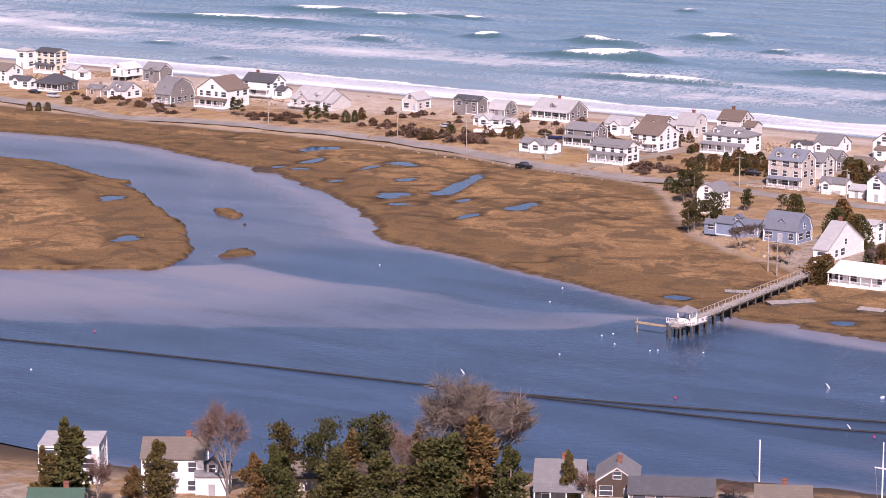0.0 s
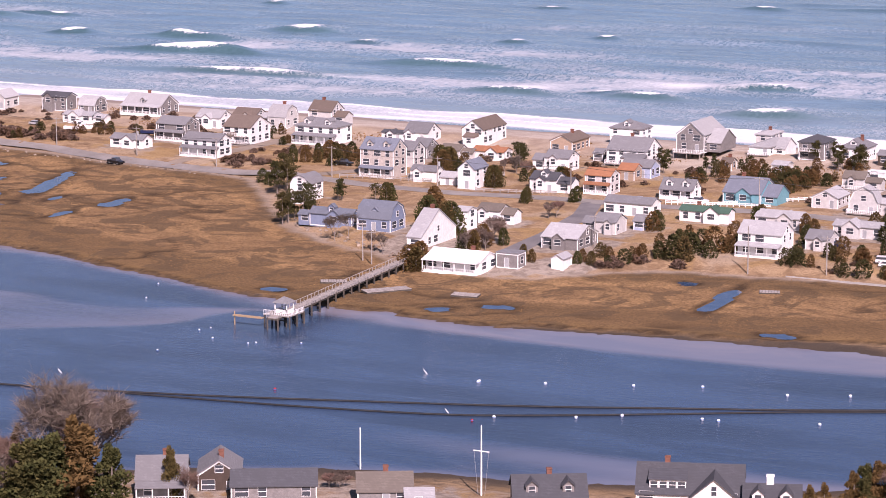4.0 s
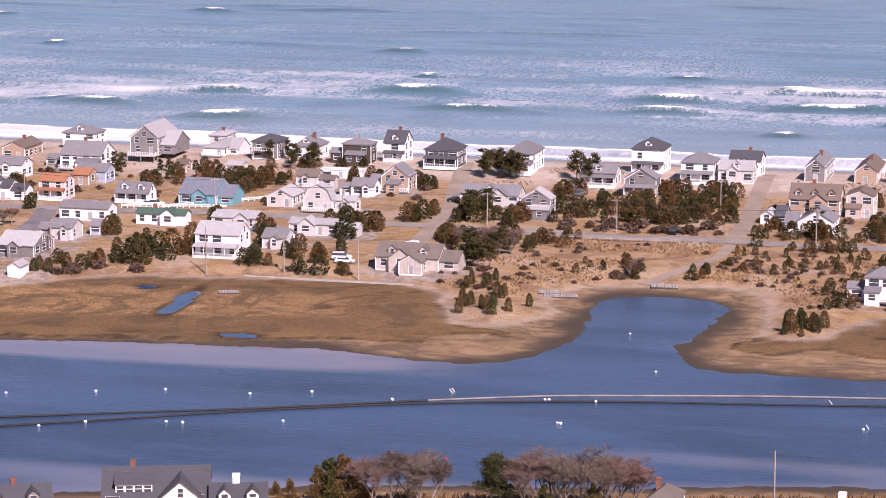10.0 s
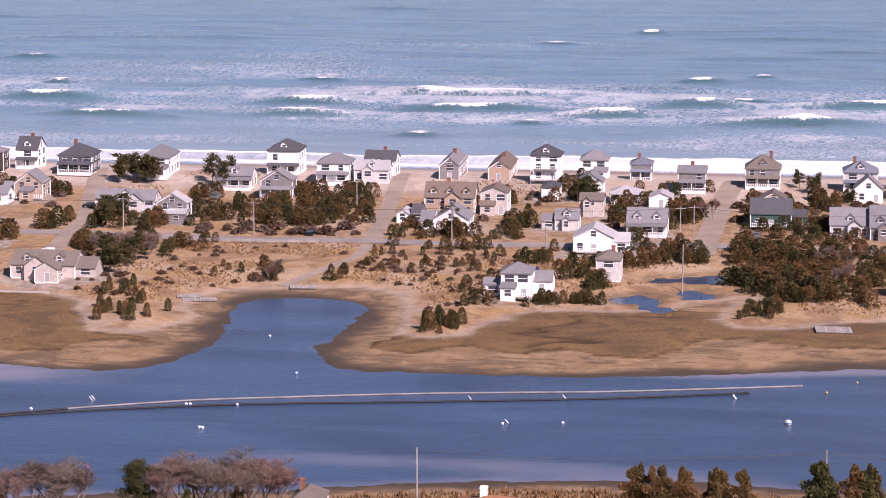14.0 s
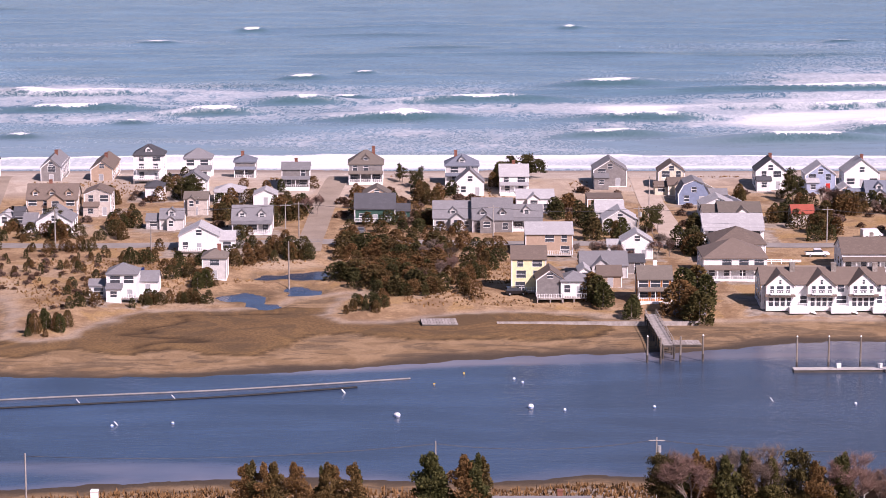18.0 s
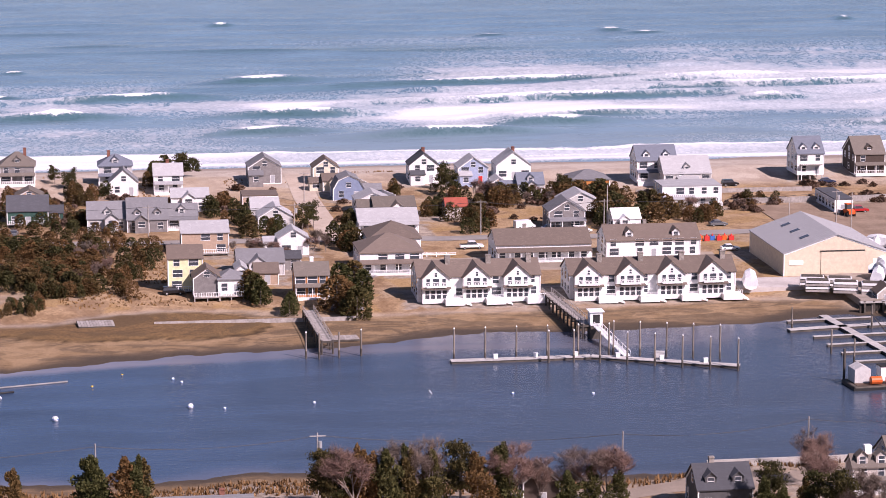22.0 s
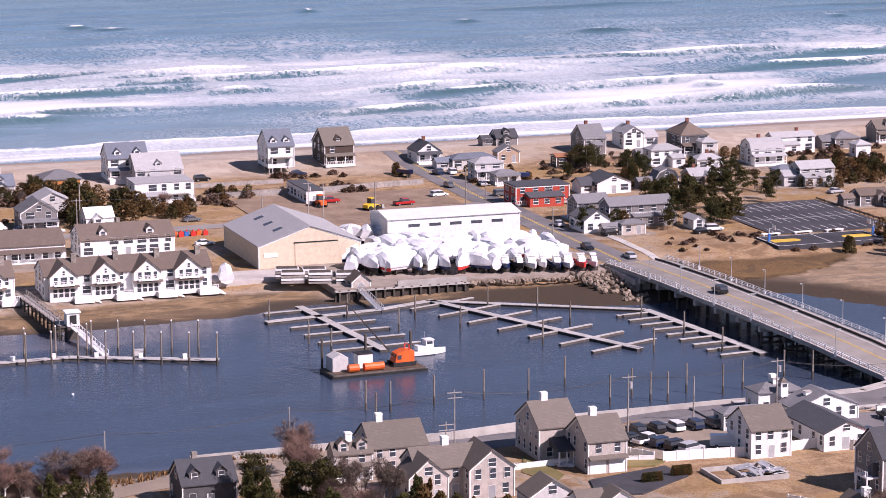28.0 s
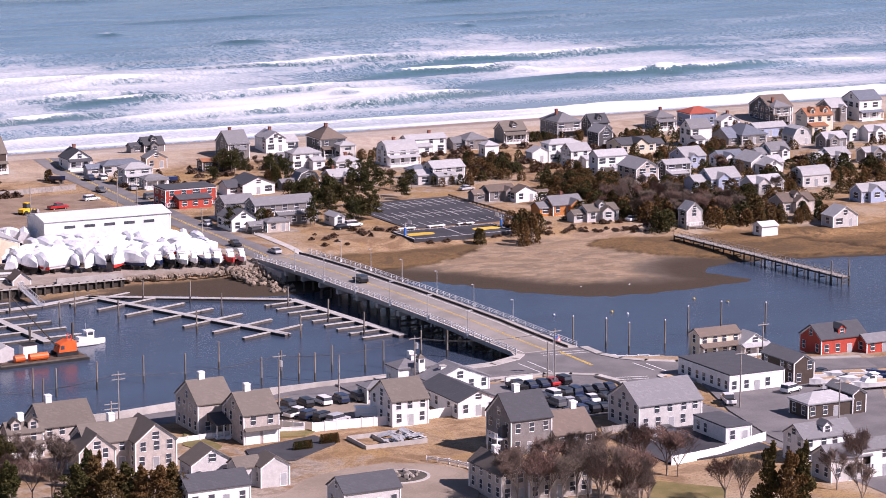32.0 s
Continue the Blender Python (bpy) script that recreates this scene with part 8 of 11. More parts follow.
SCRUB = foliage("bare scrub twigs", ((0.075, 0.045, 0.030), (0.14, 0.085, 0.055)), ((0.10, 0.070, 0.055), (0.19, 0.13, 0.10)))
BARK = surface("grey bark", (0.16, 0.13, 0.115), (0.27, 0.23, 0.20), 6, 0.8, 0.95)
TWIG = foliage("fine grey twigs", ((0.10, 0.080, 0.064), (0.165, 0.132, 0.108)), ((0.135, 0.082, 0.066), (0.205, 0.128, 0.105)))
REEDS = foliage("tawny reeds", ((0.15, 0.088, 0.040), (0.31, 0.19, 0.085)), ((0.12, 0.068, 0.032), (0.24, 0.14, 0.065)))


def leaf_mesh(name, seed, count, shape, size, mat, flat=0.0):
    """A crown of small crossed blades: shape(random) gives a place and an outward way."""
    r = random.Random(seed)
    vs, fs = [], []
    for _ in range(count):
        p, out = shape(r)
        s = size * r.uniform(.6, 1.35)
        up = (out + Vector((r.uniform(-1, 1), r.uniform(-1, 1), r.uniform(-.6, 1))) * .7).normalized()
        side = up.orthogonal().normalized()
        side.rotate(Matrix.Rotation(r.uniform(0, 6.28), 3, up))
        k = len(vs)
        tip = p + up * s
        vs += [p - side * s * .55, p + side * s * .55, tip, p + up.cross(side) * s * .5]
        fs += [(k, k + 1, k + 2), (k + 3, k, k + 2)]
    me = bpy.data.meshes.new(name)
    me.from_pydata(vs, [], fs)
    me.materials.append(mat)
    return me


def egg(h, wide, low=.04, lean=0.0, lobes=0):
    def shape(r):
        z = r.random() ** .8
        a = r.uniform(0, 6.283)
        w = wide * (math.sin(math.pi * min(1, (z * .82 + .18))) ** .7) * (1 - z * .55)
        w *= 1 + .28 * math.sin(3 * a + 7 * z + lobes) + .14 * math.sin(7 * a - 11 * z)
        q = w * (r.random() ** .42)
        return Vector((q * math.cos(a) + lean * z, q * math.sin(a), h * (low + z * (1 - low)))), Vector((math.cos(a), math.sin(a), .55))
    return shape


def teardrop(h, wide, seed):
    """Close rounded crown, broad low down and blunt at the top."""
    def shape(r):
        z = r.random()
        a = r.uniform(0, 6.283)
        w = wide * math.sqrt(max(0, 1 - ((z - .34) / .67) ** 2)) * (1 - .25 * z)
        w *= 1 + .14 * math.sin(3 * a + 5 * z + seed) + .08 * math.sin(8 * a - 9 * z)
        q = w * (r.random() ** .28)
        return Vector((q * math.cos(a), q * math.sin(a), h * (.02 + .96 * z))), Vector((math.cos(a), math.sin(a), .7))
    return shape


def clumps(h, wide, seed):
    """Ragged crown of many overlapping tufts round a leaning axis."""
    q = random.Random(seed)
    tufts = []
    for i in range(15):
        z = (i + q.uniform(.1, .9)) / 15
        w = wide * (1.0 - .78 * z ** 1.4) * (.55 + .45 * min(1, z * 5))
        a = q.uniform(0, 6.283)
        off = w * q.uniform(.2, .75)
        tufts.append((off * math.cos(a), off * math.sin(a), h * (.06 + .88 * z), w * q.uniform(.42, .7), h * q.uniform(.06, .13)))

    def shape(r):
        x, y, z, w, t = r.choice(tufts)
        d = Vector((r.gauss(0, 1), r.gauss(0, 1), r.gauss(0, 1))).normalized()
        k = r.random() ** .3
        return Vector((x + d.x * w * k, y + d.y * w * k, max(.1, z + d.z * t * k))), d + Vector((0, 0, .5))
    return shape


def tiers(h, wide, seed):
    """Open crown of a pine: limbs in uneven layers with gaps."""
    q = random.Random(seed)
    limbs = []
    for i in range(15):
        z = .3 + .7 * i / 15
        a = q.uniform(0, 6.283)
        L = wide * (1.05 - .75 * (z - .3)) * q.uniform(.55, 1.1)
        limbs.append((z * h, a, L))

    def shape(r):
        z, a, L = r.choice(limbs)
        t = r.uniform(.25, 1) * L
        s = .18 * wide
        return Vector((t * math.cos(a) + r.gauss(0, s), t * math.sin(a) + r.gauss(0, s), z + .12 * t + r.gauss(0, .09 * wide))), Vector((math.cos(a) * .5, math.sin(a) * .5, .8))
    return shape, limbs


def trunk_mesh(h, r, limbs=(), mat=None):
    bm = tube(bmesh.new(), (0, 0, -.4), (0, 0, h), r, r * .3, 6)
    for z, a, L in limbs:
        tube(bm, (0, 0, z), (math.cos(a) * L * .8, math.sin(a) * L * .8, z + .12 * L), r * .28, r * .08, 4)
    return mesh_of("trunk", bm, mat or BARK)


def bare_meshes(seed, h, spread, levels=5):
    """Leafless tree: forked limbs from low on the trunk and a round haze of fine twigs."""
    r = random.Random(seed)
    bm = bmesh.new()
    tw_v, tw_f = [], []

    def grow(p, d, L, rad, k):
        q = p + d * L
        tube(bm, p, q, rad, rad * .7, 5 if k < 2 else 3, caps=False)
        if k >= 2:
            for _ in range(12 if k > 2 else 6):
                t = p + d * L * r.uniform(.1, 1.0)
                w = (d * .5 + Vector((r.uniform(-1, 1), r.uniform(-1, 1), r.uniform(-.5, .9)))).normalized() * h * r.uniform(.05, .12)
                s = w.orthogonal().normalized() * .016
                i = len(tw_v)
                tw_v.extend([t - s, t + s, t + w])
                tw_f.append((i, i + 1, i + 2))
        if k == levels:
            return
        for i in range(r.choice((2, 3, 3)) if k else 4):
            a = r.uniform(0, 6.283)
            lift = r.uniform(.35, 1.1) if k < 2 else r.uniform(-.1, .9)
            e = (d * .62 + Vector((math.cos(a) * spread * .95, math.sin(a) * spread * .95, lift * .6))).normalized()
            if i == 0 and k < 4:      # the leader keeps on upwards
                e = (d + Vector((r.uniform(-.2, .2), r.uniform(-.2, .2), .25))).normalized()
            grow(p + d * L * (1 if i < 2 else r.uniform(.55, .95)), e, L * r.uniform(.68, .84), rad * .6, k + 1)
    grow(Vector((0, 0, -.3)), Vector((0, 0, 1)), h * .22, h * .015, 0)
    k = h / max(v.z for v in tw_v)
    fit = Matrix.Diagonal((k * .82, k * .82, k))
    for v in bm.verts:
        v.co = fit @ v.co
    me = bpy.data.meshes.new("crown")
    me.from_pydata([fit @ v for v in tw_v], [], tw_f)
    me.materials.append(TWIG)
    return mesh_of("trunk", bm, BARK), me


KINDS = {"juniper": [], "pine": [], "bare": [], "scrub": []}
for i in range(5):
    KINDS["juniper"].append((trunk_mesh(3.5, .14), leaf_mesh("crown", 40 + i, 900, teardrop(5.0, 1.35 + .16 * i, i), .30, JUNIPER)))
for i in range(4):
    sh, limbs = tiers(9.0, 3.0 + .3 * i, 60 + i)
    KINDS["pine"].append((trunk_mesh(8.6, .2, limbs), leaf_mesh("crown", 60 + i, 1000, sh, .40, PINE)))
for i in range(4):
    KINDS["bare"].append(bare_meshes(80 + i, 9.0, .6 + .07 * i))
for i in range(4):
    KINDS["scrub"].append((None, leaf_mesh("shrub", 90 + i, 420, egg(1.5, 1.5 + .2 * i, .0, 0, i), .34, SCRUB)))
NEAR_KINDS = {"juniper": [], "pine": []}
for i in range(4):
    NEAR_KINDS["juniper"].append((trunk_mesh(3.5, .14), leaf_mesh("crown", 240 + i, 3000, clumps(5.0, 1.35 + .2 * i, 440 + i), .19, JUNIPER)))
for i in range(3):
    sh, limbs = tiers(9.0, 2.6 + .3 * i, 260 + i)
    NEAR_KINDS["pine"].append((trunk_mesh(8.6, .2, limbs), leaf_mesh("crown", 260 + i, 2600, sh, .26, PINE)))
LIGHT = {"juniper": [], "pine": [], "scrub": []}
for i in range(13):
    kind = "juniper" if i < 5 else "pine" if i < 9 else "scrub"
    if kind == "juniper":
        me = leaf_mesh("crown", 140 + i, 400, teardrop(5.0, 1.4 + .18 * i, i), .38, THICKET)
    elif kind == "pine":
        me = leaf_mesh("crown", 140 + i, 700, tiers(9.0, 3.2, 60 + i)[0], .5, THICKET)
    else:
        me = leaf_mesh("crown", 140 + i, 170, egg(1.5, 1.6, .0, 0, i), .5, THICKET)
    co, tri = np.zeros(len(me.vertices) * 3), np.zeros(len(me.polygons) * 3, dtype=np.int32)
    me.vertices.foreach_get("co", co)
    me.loops.foreach_get("vertex_index", tri)
    LIGHT[kind].append((co.reshape(-1, 3), tri.reshape(-1, 3)))
    bpy.data.meshes.remove(me)
joined = {"juniper": [], "pine": [], "scrub": []}
TREE_WORDS = {"juniper": ("juniper_tree", "dense rust-green juniper with pointed crown", "tree"), "pine": ("pine_tree", "dark green pine with open layered crown", "tree"),
              "bare": ("bare_tree", "leafless grey deciduous tree with fine twigs", "tree"), "scrub": ("shrub", "low leafless brown shrub", "shrub")}
BASE_H = {"juniper": 5.0, "pine": 9.0, "bare": 9.0, "scrub": 1.5}
tr = random.Random(11)


def tree(kind, x, y, h, wide=1.0):
    """One plant of that height standing at x, y."""
    name, label, cat = TREE_WORDS[kind]
    t, c = tr.choice(NEAR_KINDS[kind] if y < 440 and h > 3 and kind in NEAR_KINDS else KINDS[kind])
    if kind in ("pine", "juniper") and y > 500:
        wide = (.85 if kind == "pine" else 1.08) * wide
    s = h / BASE_H[kind]
    m = pose(x, y, gz(x, y) - .05, 0, 0, tr.uniform(0, 360)) @ Matrix.Diagonal((s * wide, s * wide, s, 1))
    if t is None:
        ob = new(name, c)
        ob.matrix_world = m
        return tagged(ob, label, cat, "shrubs of the barrier")
    root = thing(name, m, label, cat, "trees")
    part("trunk", t, None, root)
    part("crown", c, None, root)
    return root


def clear(x, y):
    return not any(a < x < b and c < y < d for a, b, c, d in footprints) and not any(a - .5 < x < b + .5 and c - .5 < y < d + .5 for a, b, c, d in flat_places)


def grove(kind, x0, x1, y0, y1, n, h0, h1, wide=1.0):
    """n plants spread unevenly over a stretch of ground, clear of houses and roads."""
    placed, tries = [], 0
    if kind == "juniper" and n >= 6:
        n, wide = int(1.2 * n), 1.02 * wide
    while len(placed) < n and tries < n * 12:
        tries += 1
        x, y = tr.uniform(x0, x1), tr.uniform(y0, y1)
        if gz(x, y) < 1.0 or (y > 703 and x > 110) or not clear(x, y) or any(math.dist((x, y), q) < h0 * .22 for q in placed):
            continue
        placed.append((x, y))
        if kind != "bare" and n >= 6:
            joined[kind].append((x, y, gz(x, y) - .05, tr.uniform(0, 6.28), tr.uniform(h0, h1) * (.84 if kind == "juniper" else 1) * (.74 if -145 < x < -30 and y < 640 else 1) / BASE_H[kind], 1.12 * wide * tr.uniform(.85, 1.25)))
            continue
        tree(kind, x, y, tr.uniform(h0, h1), wide * tr.uniform(.85, 1.25))


def blades(name, x0, x1, y0, y1, n, h, mat, label, keep):
    """Tufts of standing grass as one mesh."""
    r = random.Random(int(x0 * 7 + y0))
    vs, fs = [], []
    for _ in range(n):
        x, y = r.uniform(x0, x1), r.uniform(y0, y1)
        if not keep(x, y):
            continue
        z = gz(x, y) - .05
        for _ in range(3):
            a = r.uniform(0, 6.28)
            w, k = r.uniform(.12, .3), len(vs)
            dx, dy = math.cos(a) * w, math.sin(a) * w
            hh = h * r.uniform(.5, 1.2)
            vs += [(x - dx, y - dy, z), (x + dx, y + dy, z), (x + r.uniform(-.3, .3), y + r.uniform(-.3, .3), z + hh)]
            fs.append((k, k + 1, k + 2))
    me = bpy.data.meshes.new(name)
    me.from_pydata(vs, [], fs)
    me.materials.append(mat)
    return tagged(new(name, me), label, "grass", kind="stuff")


# groves and single plants, west to east, then the near bank
tree("juniper", -642.9, 647.9, 3.0)
tree("juniper", -640.5, 649.7, 3.0)
tree("juniper", -638.0, 651.5, 3.1)
tree("juniper", -638.5, 662.4, 3.0)
tree("pine", -575.1, 674.4, 5.9)
tree("pine", -571.7, 673.3, 5.5)
tree("pine", -542.4, 672.5, 5.9)
tree("pine", -539.4, 673.0, 5.7)
tree("pine", -538.9, 676.8, 5.6)
tree("juniper", -533.5, 680.8, 4.0)
tree("juniper", -532.0, 683.6, 3.9)
tree("juniper", -533.6, 689.3, 4.1)
grove("scrub", -568, -543, 667, 681, 22, 0.9, 1.6)
grove("scrub", -639, -631, 661, 666, 6, 0.8, 1.3)
grove("scrub", -620, -608, 672, 681, 8, 0.8, 1.3)
grove("scrub", -505, -487, 659, 674, 22, 1.2, 2.2)
grove("juniper", -493, -473, 662, 683, 9, 2.2, 3.6)
grove("scrub", -482, -466, 657, 674, 16, 1.2, 2.0)
grove("juniper", -478, -464, 677, 693, 6, 2.5, 4.0)
grove("scrub", -524, -508, 674, 683, 10, 0.8, 1.4)
grove("juniper", -421, -407, 686, 698, 10, 2.0, 3.2)
grove("scrub", -406, -393, 644, 657, 12, 1.0, 1.8)
tree("pine", -368.4, 620.6, 9.6)
tree("pine", -364.2, 615.4, 8.6)
tree("pine", -366.4, 613.8, 9.1)
tree("pine", -341.4, 574.3, 8.0)
tree("pine", -341.5, 577.3, 8.1)
tree("pine", -338.4, 579.6, 8.0)
tree("pine", -339.3, 583.1, 8.9)
tree("pine", -343.2, 583.4, 7.0)
tree("juniper", -388.4, 659.8, 5.1)
tree("juniper", -385.0, 661.0, 4.8)
tree("juniper", -383.7, 666.0, 5.0)
grove("juniper", -386, -366, 654, 680, 10, 4.0, 6.0)
tree("juniper", -376.7, 626.4, 3.7)
tree("juniper", -380.5, 629.8, 4.0)
tree("pine", -342.8, 605.1, 5.6)
tree("pine", -343.3, 608.1, 5.6)
tree("pine", -334.9, 611.0, 4.6)
tree("juniper", -331.2, 610.4, 5.3)
tree("juniper", -331.2, 612.5, 4.8)
tree("juniper", -308.5, 593.5, 8.3)
tree("juniper", -302.3, 583.2, 8.3)
tree("juniper", -303.0, 579.7, 8.3)
tree("juniper", -295.2, 574.0, 8.3)
tree("juniper", -294.1, 574.8, 8.3)
tree("juniper", -341.5, 664.7, 6.4)
tree("juniper", -339.6, 663.7, 6.7)
tree("juniper", -341.0, 661.4, 6.4)
tree("bare", -319.0, 561.2, 7.0)
tree("bare", -317.4, 565.3, 6.6)
tree("bare", -299.8, 550.4, 5.6)
tree("bare", -304.5, 553.3, 5.5)
tree("juniper", -285.1, 536.9, 6.0, 1.30)
tree("juniper", -283.5, 536.4, 5.6, 1.30)
tree("juniper", -284.0, 539.4, 6.3, 1.30)
tree("bare", -281.7, 556.6, 5.5)
grove("juniper", -308, -297, 641, 656, 4, 4.0, 6.0)
tree("juniper", -318.0, 646.0, 5.6, 1.20)
tree("juniper", -316.6, 644.5, 6.0, 1.20)
grove("bare", -326, -317, 652, 670, 4, 4.0, 6.0)
grove("bare", -283, -271, 554, 573, 6, 5.0, 7.0)
grove("juniper", -285, -273, 556, 573, 5, 4.0, 6.0)
tree("juniper", -298.8, 650.6, 4.3)
tree("juniper", -298.6, 653.8, 3.7)
tree("juniper", -287.2, 633.4, 4.1)
tree("juniper", -287.3, 631.4, 3.7)
tree("juniper", -298.0, 624.3, 3.7)
tree("juniper", -298.5, 626.9, 4.1)
tree("pine", -326.4, 680.3, 6.0)
tree("pine", -331.8, 689.6, 5.5)
tree("pine", -328.0, 685.4, 6.0)
tree("juniper", -347.2, 672.0, 6.0, 1.20)
tree("juniper", -344.7, 669.6, 5.8, 1.20)
tree("juniper", -345.0, 672.9, 5.5, 1.20)
tree("juniper", -265.7, 556.2, 3.2)
tree("juniper", -261.5, 551.8, 3.1)
tree("juniper", -251.8, 555.7, 3.1)
tree("juniper", -251.5, 558.1, 3.2)
tree("juniper", -248.8, 556.9, 3.4)
grove("bare", -284, -277, 605, 616, 3, 4.0, 5.0)
grove("juniper", -250, -239, 557, 571, 8, 2.5, 4.5)
grove("scrub", -248, -238, 555, 565, 10, 1.0, 1.6)
tree("pine", -287.6, 694.9, 5.5)
tree("pine", -285.5, 687.8, 5.4)
tree("pine", -290.8, 698.5, 5.1)
grove("juniper", -240, -224, 568, 595, 16, 4.0, 7.5)
grove("scrub", -231, -223, 559, 565, 10, 1.0, 1.8)
tree("juniper", -252.5, 601.9, 4.9)
tree("juniper", -251.8, 603.0, 5.2)
grove("juniper", -273, -241, 663, 703, 32, 3.0, 5.5)
grove("juniper", -247, -232, 669, 700, 12, 3.0, 5.0)
tree("pine", -274.7, 699.2, 4.6)
tree("pine", -275.3, 694.3, 4.6)
tree("juniper", -232.3, 623.1, 4.8)
tree("juniper", -232.4, 620.4, 4.8)
tree("juniper", -217.5, 614.3, 5.1)
tree("juniper", -212.6, 601.2, 4.9)
tree("juniper", -213.5, 609.1, 5.0)
grove("juniper", -209, -200, 571, 595, 8, 3.5, 5.5)
grove("juniper", -199, -188, 568, 591, 8, 4.0, 6.0)
tree("pine", -251.3, 716.4, 6.0)
tree("pine", -251.3, 721.2, 5.5)
tree("pine", -246.0, 718.2, 5.5)
tree("pine", -241.7, 708.3, 5.6)
tree("pine", -241.8, 712.0, 6.3)
tree("pine", -236.8, 709.9, 6.2)
tree("pine", -235.8, 712.1, 6.6)
tree("pine", -237.4, 715.3, 6.3)
grove("juniper", -203, -192, 613, 636, 8, 4.5, 6.5, wide=1.20)
tree("juniper", -184.4, 574.0, 3.0)
tree("juniper", -183.1, 573.1, 3.1)
tree("juniper", -218.5, 690.9, 4.9)
tree("juniper", -218.4, 692.6, 5.1)
grove("juniper", -218, -210, 693, 703, 6, 3.0, 4.5)
grove("juniper", -203, -195, 689, 701, 7, 3.5, 5.0)
grove("juniper", -188, -174, 639, 661, 14, 4.0, 6.0)
grove("pine", -179, -168, 640, 668, 6, 5.0, 7.0)
grove("juniper", -170, -158, 638, 658, 9, 4.0, 6.0)
grove("pine", -188, -176, 708, 720, 7, 6.0, 8.0)
grove("juniper", -182, -173, 614, 625, 8, 2.0, 3.5)
grove("juniper", -171, -165, 604, 618, 5, 4.0, 5.5)
grove("bare", -165, -152, 586, 613, 9, 5.0, 7.5)
grove("pine", -160, -151, 576, 603, 7, 5.0, 7.0)
grove("juniper", -160, -148, 595, 623, 9, 3.5, 5.0)
tree("juniper", -152.3, 564.4, 2.9, 0.80)
tree("juniper", -151.8, 567.3, 3.4, 0.80)
tree("juniper", -150.1, 553.2, 3.2, 0.80)
tree("juniper", -147.9, 547.6, 2.9, 0.80)
tree("juniper", -147.7, 541.4, 3.3, 0.80)
tree("juniper", -147.1, 549.2, 3.1, 0.80)
tree("juniper", -148.0, 564.1, 2.9, 0.80)
tree("juniper", -147.7, 566.2, 2.9, 0.80)
tree("juniper", -143.5, 544.3, 2.9, 0.80)
tree("juniper", -141.8, 542.5, 3.0, 0.80)
tree("juniper", -139.7, 538.4, 3.4, 0.80)
tree("juniper", -141.1, 545.3, 3.1, 0.80)
tree("juniper", -141.4, 553.5, 2.9, 0.80)
tree("juniper", -141.6, 556.7, 2.9, 0.80)
tree("juniper", -137.1, 542.5, 3.1, 0.80)
tree("juniper", -134.4, 549.9, 2.9, 0.80)
tree("juniper", -143.0, 556.1, 3.3, 0.80)
tree("juniper", -147.3, 571.2, 2.9, 0.80)
grove("juniper", -145, -113, 694, 703, 24, 3.5, 5.0)
grove("juniper", -155, -134, 648, 679, 24, 3.5, 5.5)
grove("juniper", -137, -108, 652, 683, 50, 3.5, 5.5)
grove("scrub", -148, -106, 638, 648, 26, 1.0, 2.0)
tree("pine", -158.2, 707.5, 7.4)
tree("pine", -156.1, 703.7, 7.5)
tree("pine", -155.5, 709.6, 7.9)
tree("pine", -160.7, 711.4, 8.0)
grove("juniper", -161, -153, 678, 695, 7, 4.0, 5.5)
grove("juniper", -150, -141, 614, 633, 9, 3.0, 5.0)
grove("bare", -164, -151, 587, 608, 5, 5.0, 7.0)
grove("juniper", -134, -120, 572, 598, 9, 2.5, 4.5)
grove("bare", -120, -111, 580, 593, 8, 3.0, 4.5)
grove("juniper", -120, -103, 582, 594, 10, 2.5, 4.5)
grove("scrub", -123, -108, 579, 586, 16, 1.2, 2.2)
grove("juniper", -105, -97, 640, 660, 6, 3.0, 4.5)
grove("juniper", -99, -69, 623, 646, 26, 3.0, 5.5)
grove("juniper", -101, -64, 588, 619, 34, 2.0, 3.8, wide=0.85)
grove("juniper", -106, -75, 571, 618, 14, 0.9, 1.8)
grove("scrub", -103, -68, 572, 626, 26, 0.7, 1.4)
tree("juniper", -77.6, 539.6, 3.9, 0.80)
tree("juniper", -76.4, 538.1, 4.2, 0.80)
tree("juniper", -75.2, 542.8, 4.1, 0.80)
tree("juniper", -74.6, 541.7, 3.7, 0.80)
tree("juniper", -72.3, 540.4, 4.0, 0.80)
tree("juniper", -71.6, 539.9, 3.9, 0.80)
tree("juniper", -70.6, 545.2, 3.7, 0.80)
tree("juniper", -74.1, 536.2, 1.8)
tree("juniper", -77.7, 536.7, 1.7)
grove("juniper", -75, -65, 559, 586, 9, 3.0, 5.5)
grove("juniper", -61, -42, 558, 570, 20, 3.0, 5.0)
grove("juniper", -47, -43, 578, 590, 5, 3.0, 5.0)
grove("juniper", -56, -49, 589, 610, 9, 4.0, 6.0)
tree("pine", -87.2, 651.5, 5.9)
tree("pine", -85.6, 650.1, 5.5)
tree("pine", -88.2, 653.8, 5.5)
grove("juniper", -70, -59, 695, 719, 9, 4.0, 5.5)
grove("juniper", -74, -66, 645, 669, 8, 4.0, 6.0)
grove("juniper", -79, -75, 690, 702, 4, 3.0, 4.0)
grove("juniper", -52, -44, 664, 697, 9, 4.0, 6.0)
grove("juniper", -35, -24, 667, 692, 12, 4.0, 6.0)
tree("bare", -25.5, 671.6, 6.0)
tree("bare", -23.6, 676.1, 6.0)
grove("juniper", -41, -24, 609, 635, 16, 4.0, 6.0)
grove("juniper", -44, -33, 645, 661, 6, 3.0, 4.0)
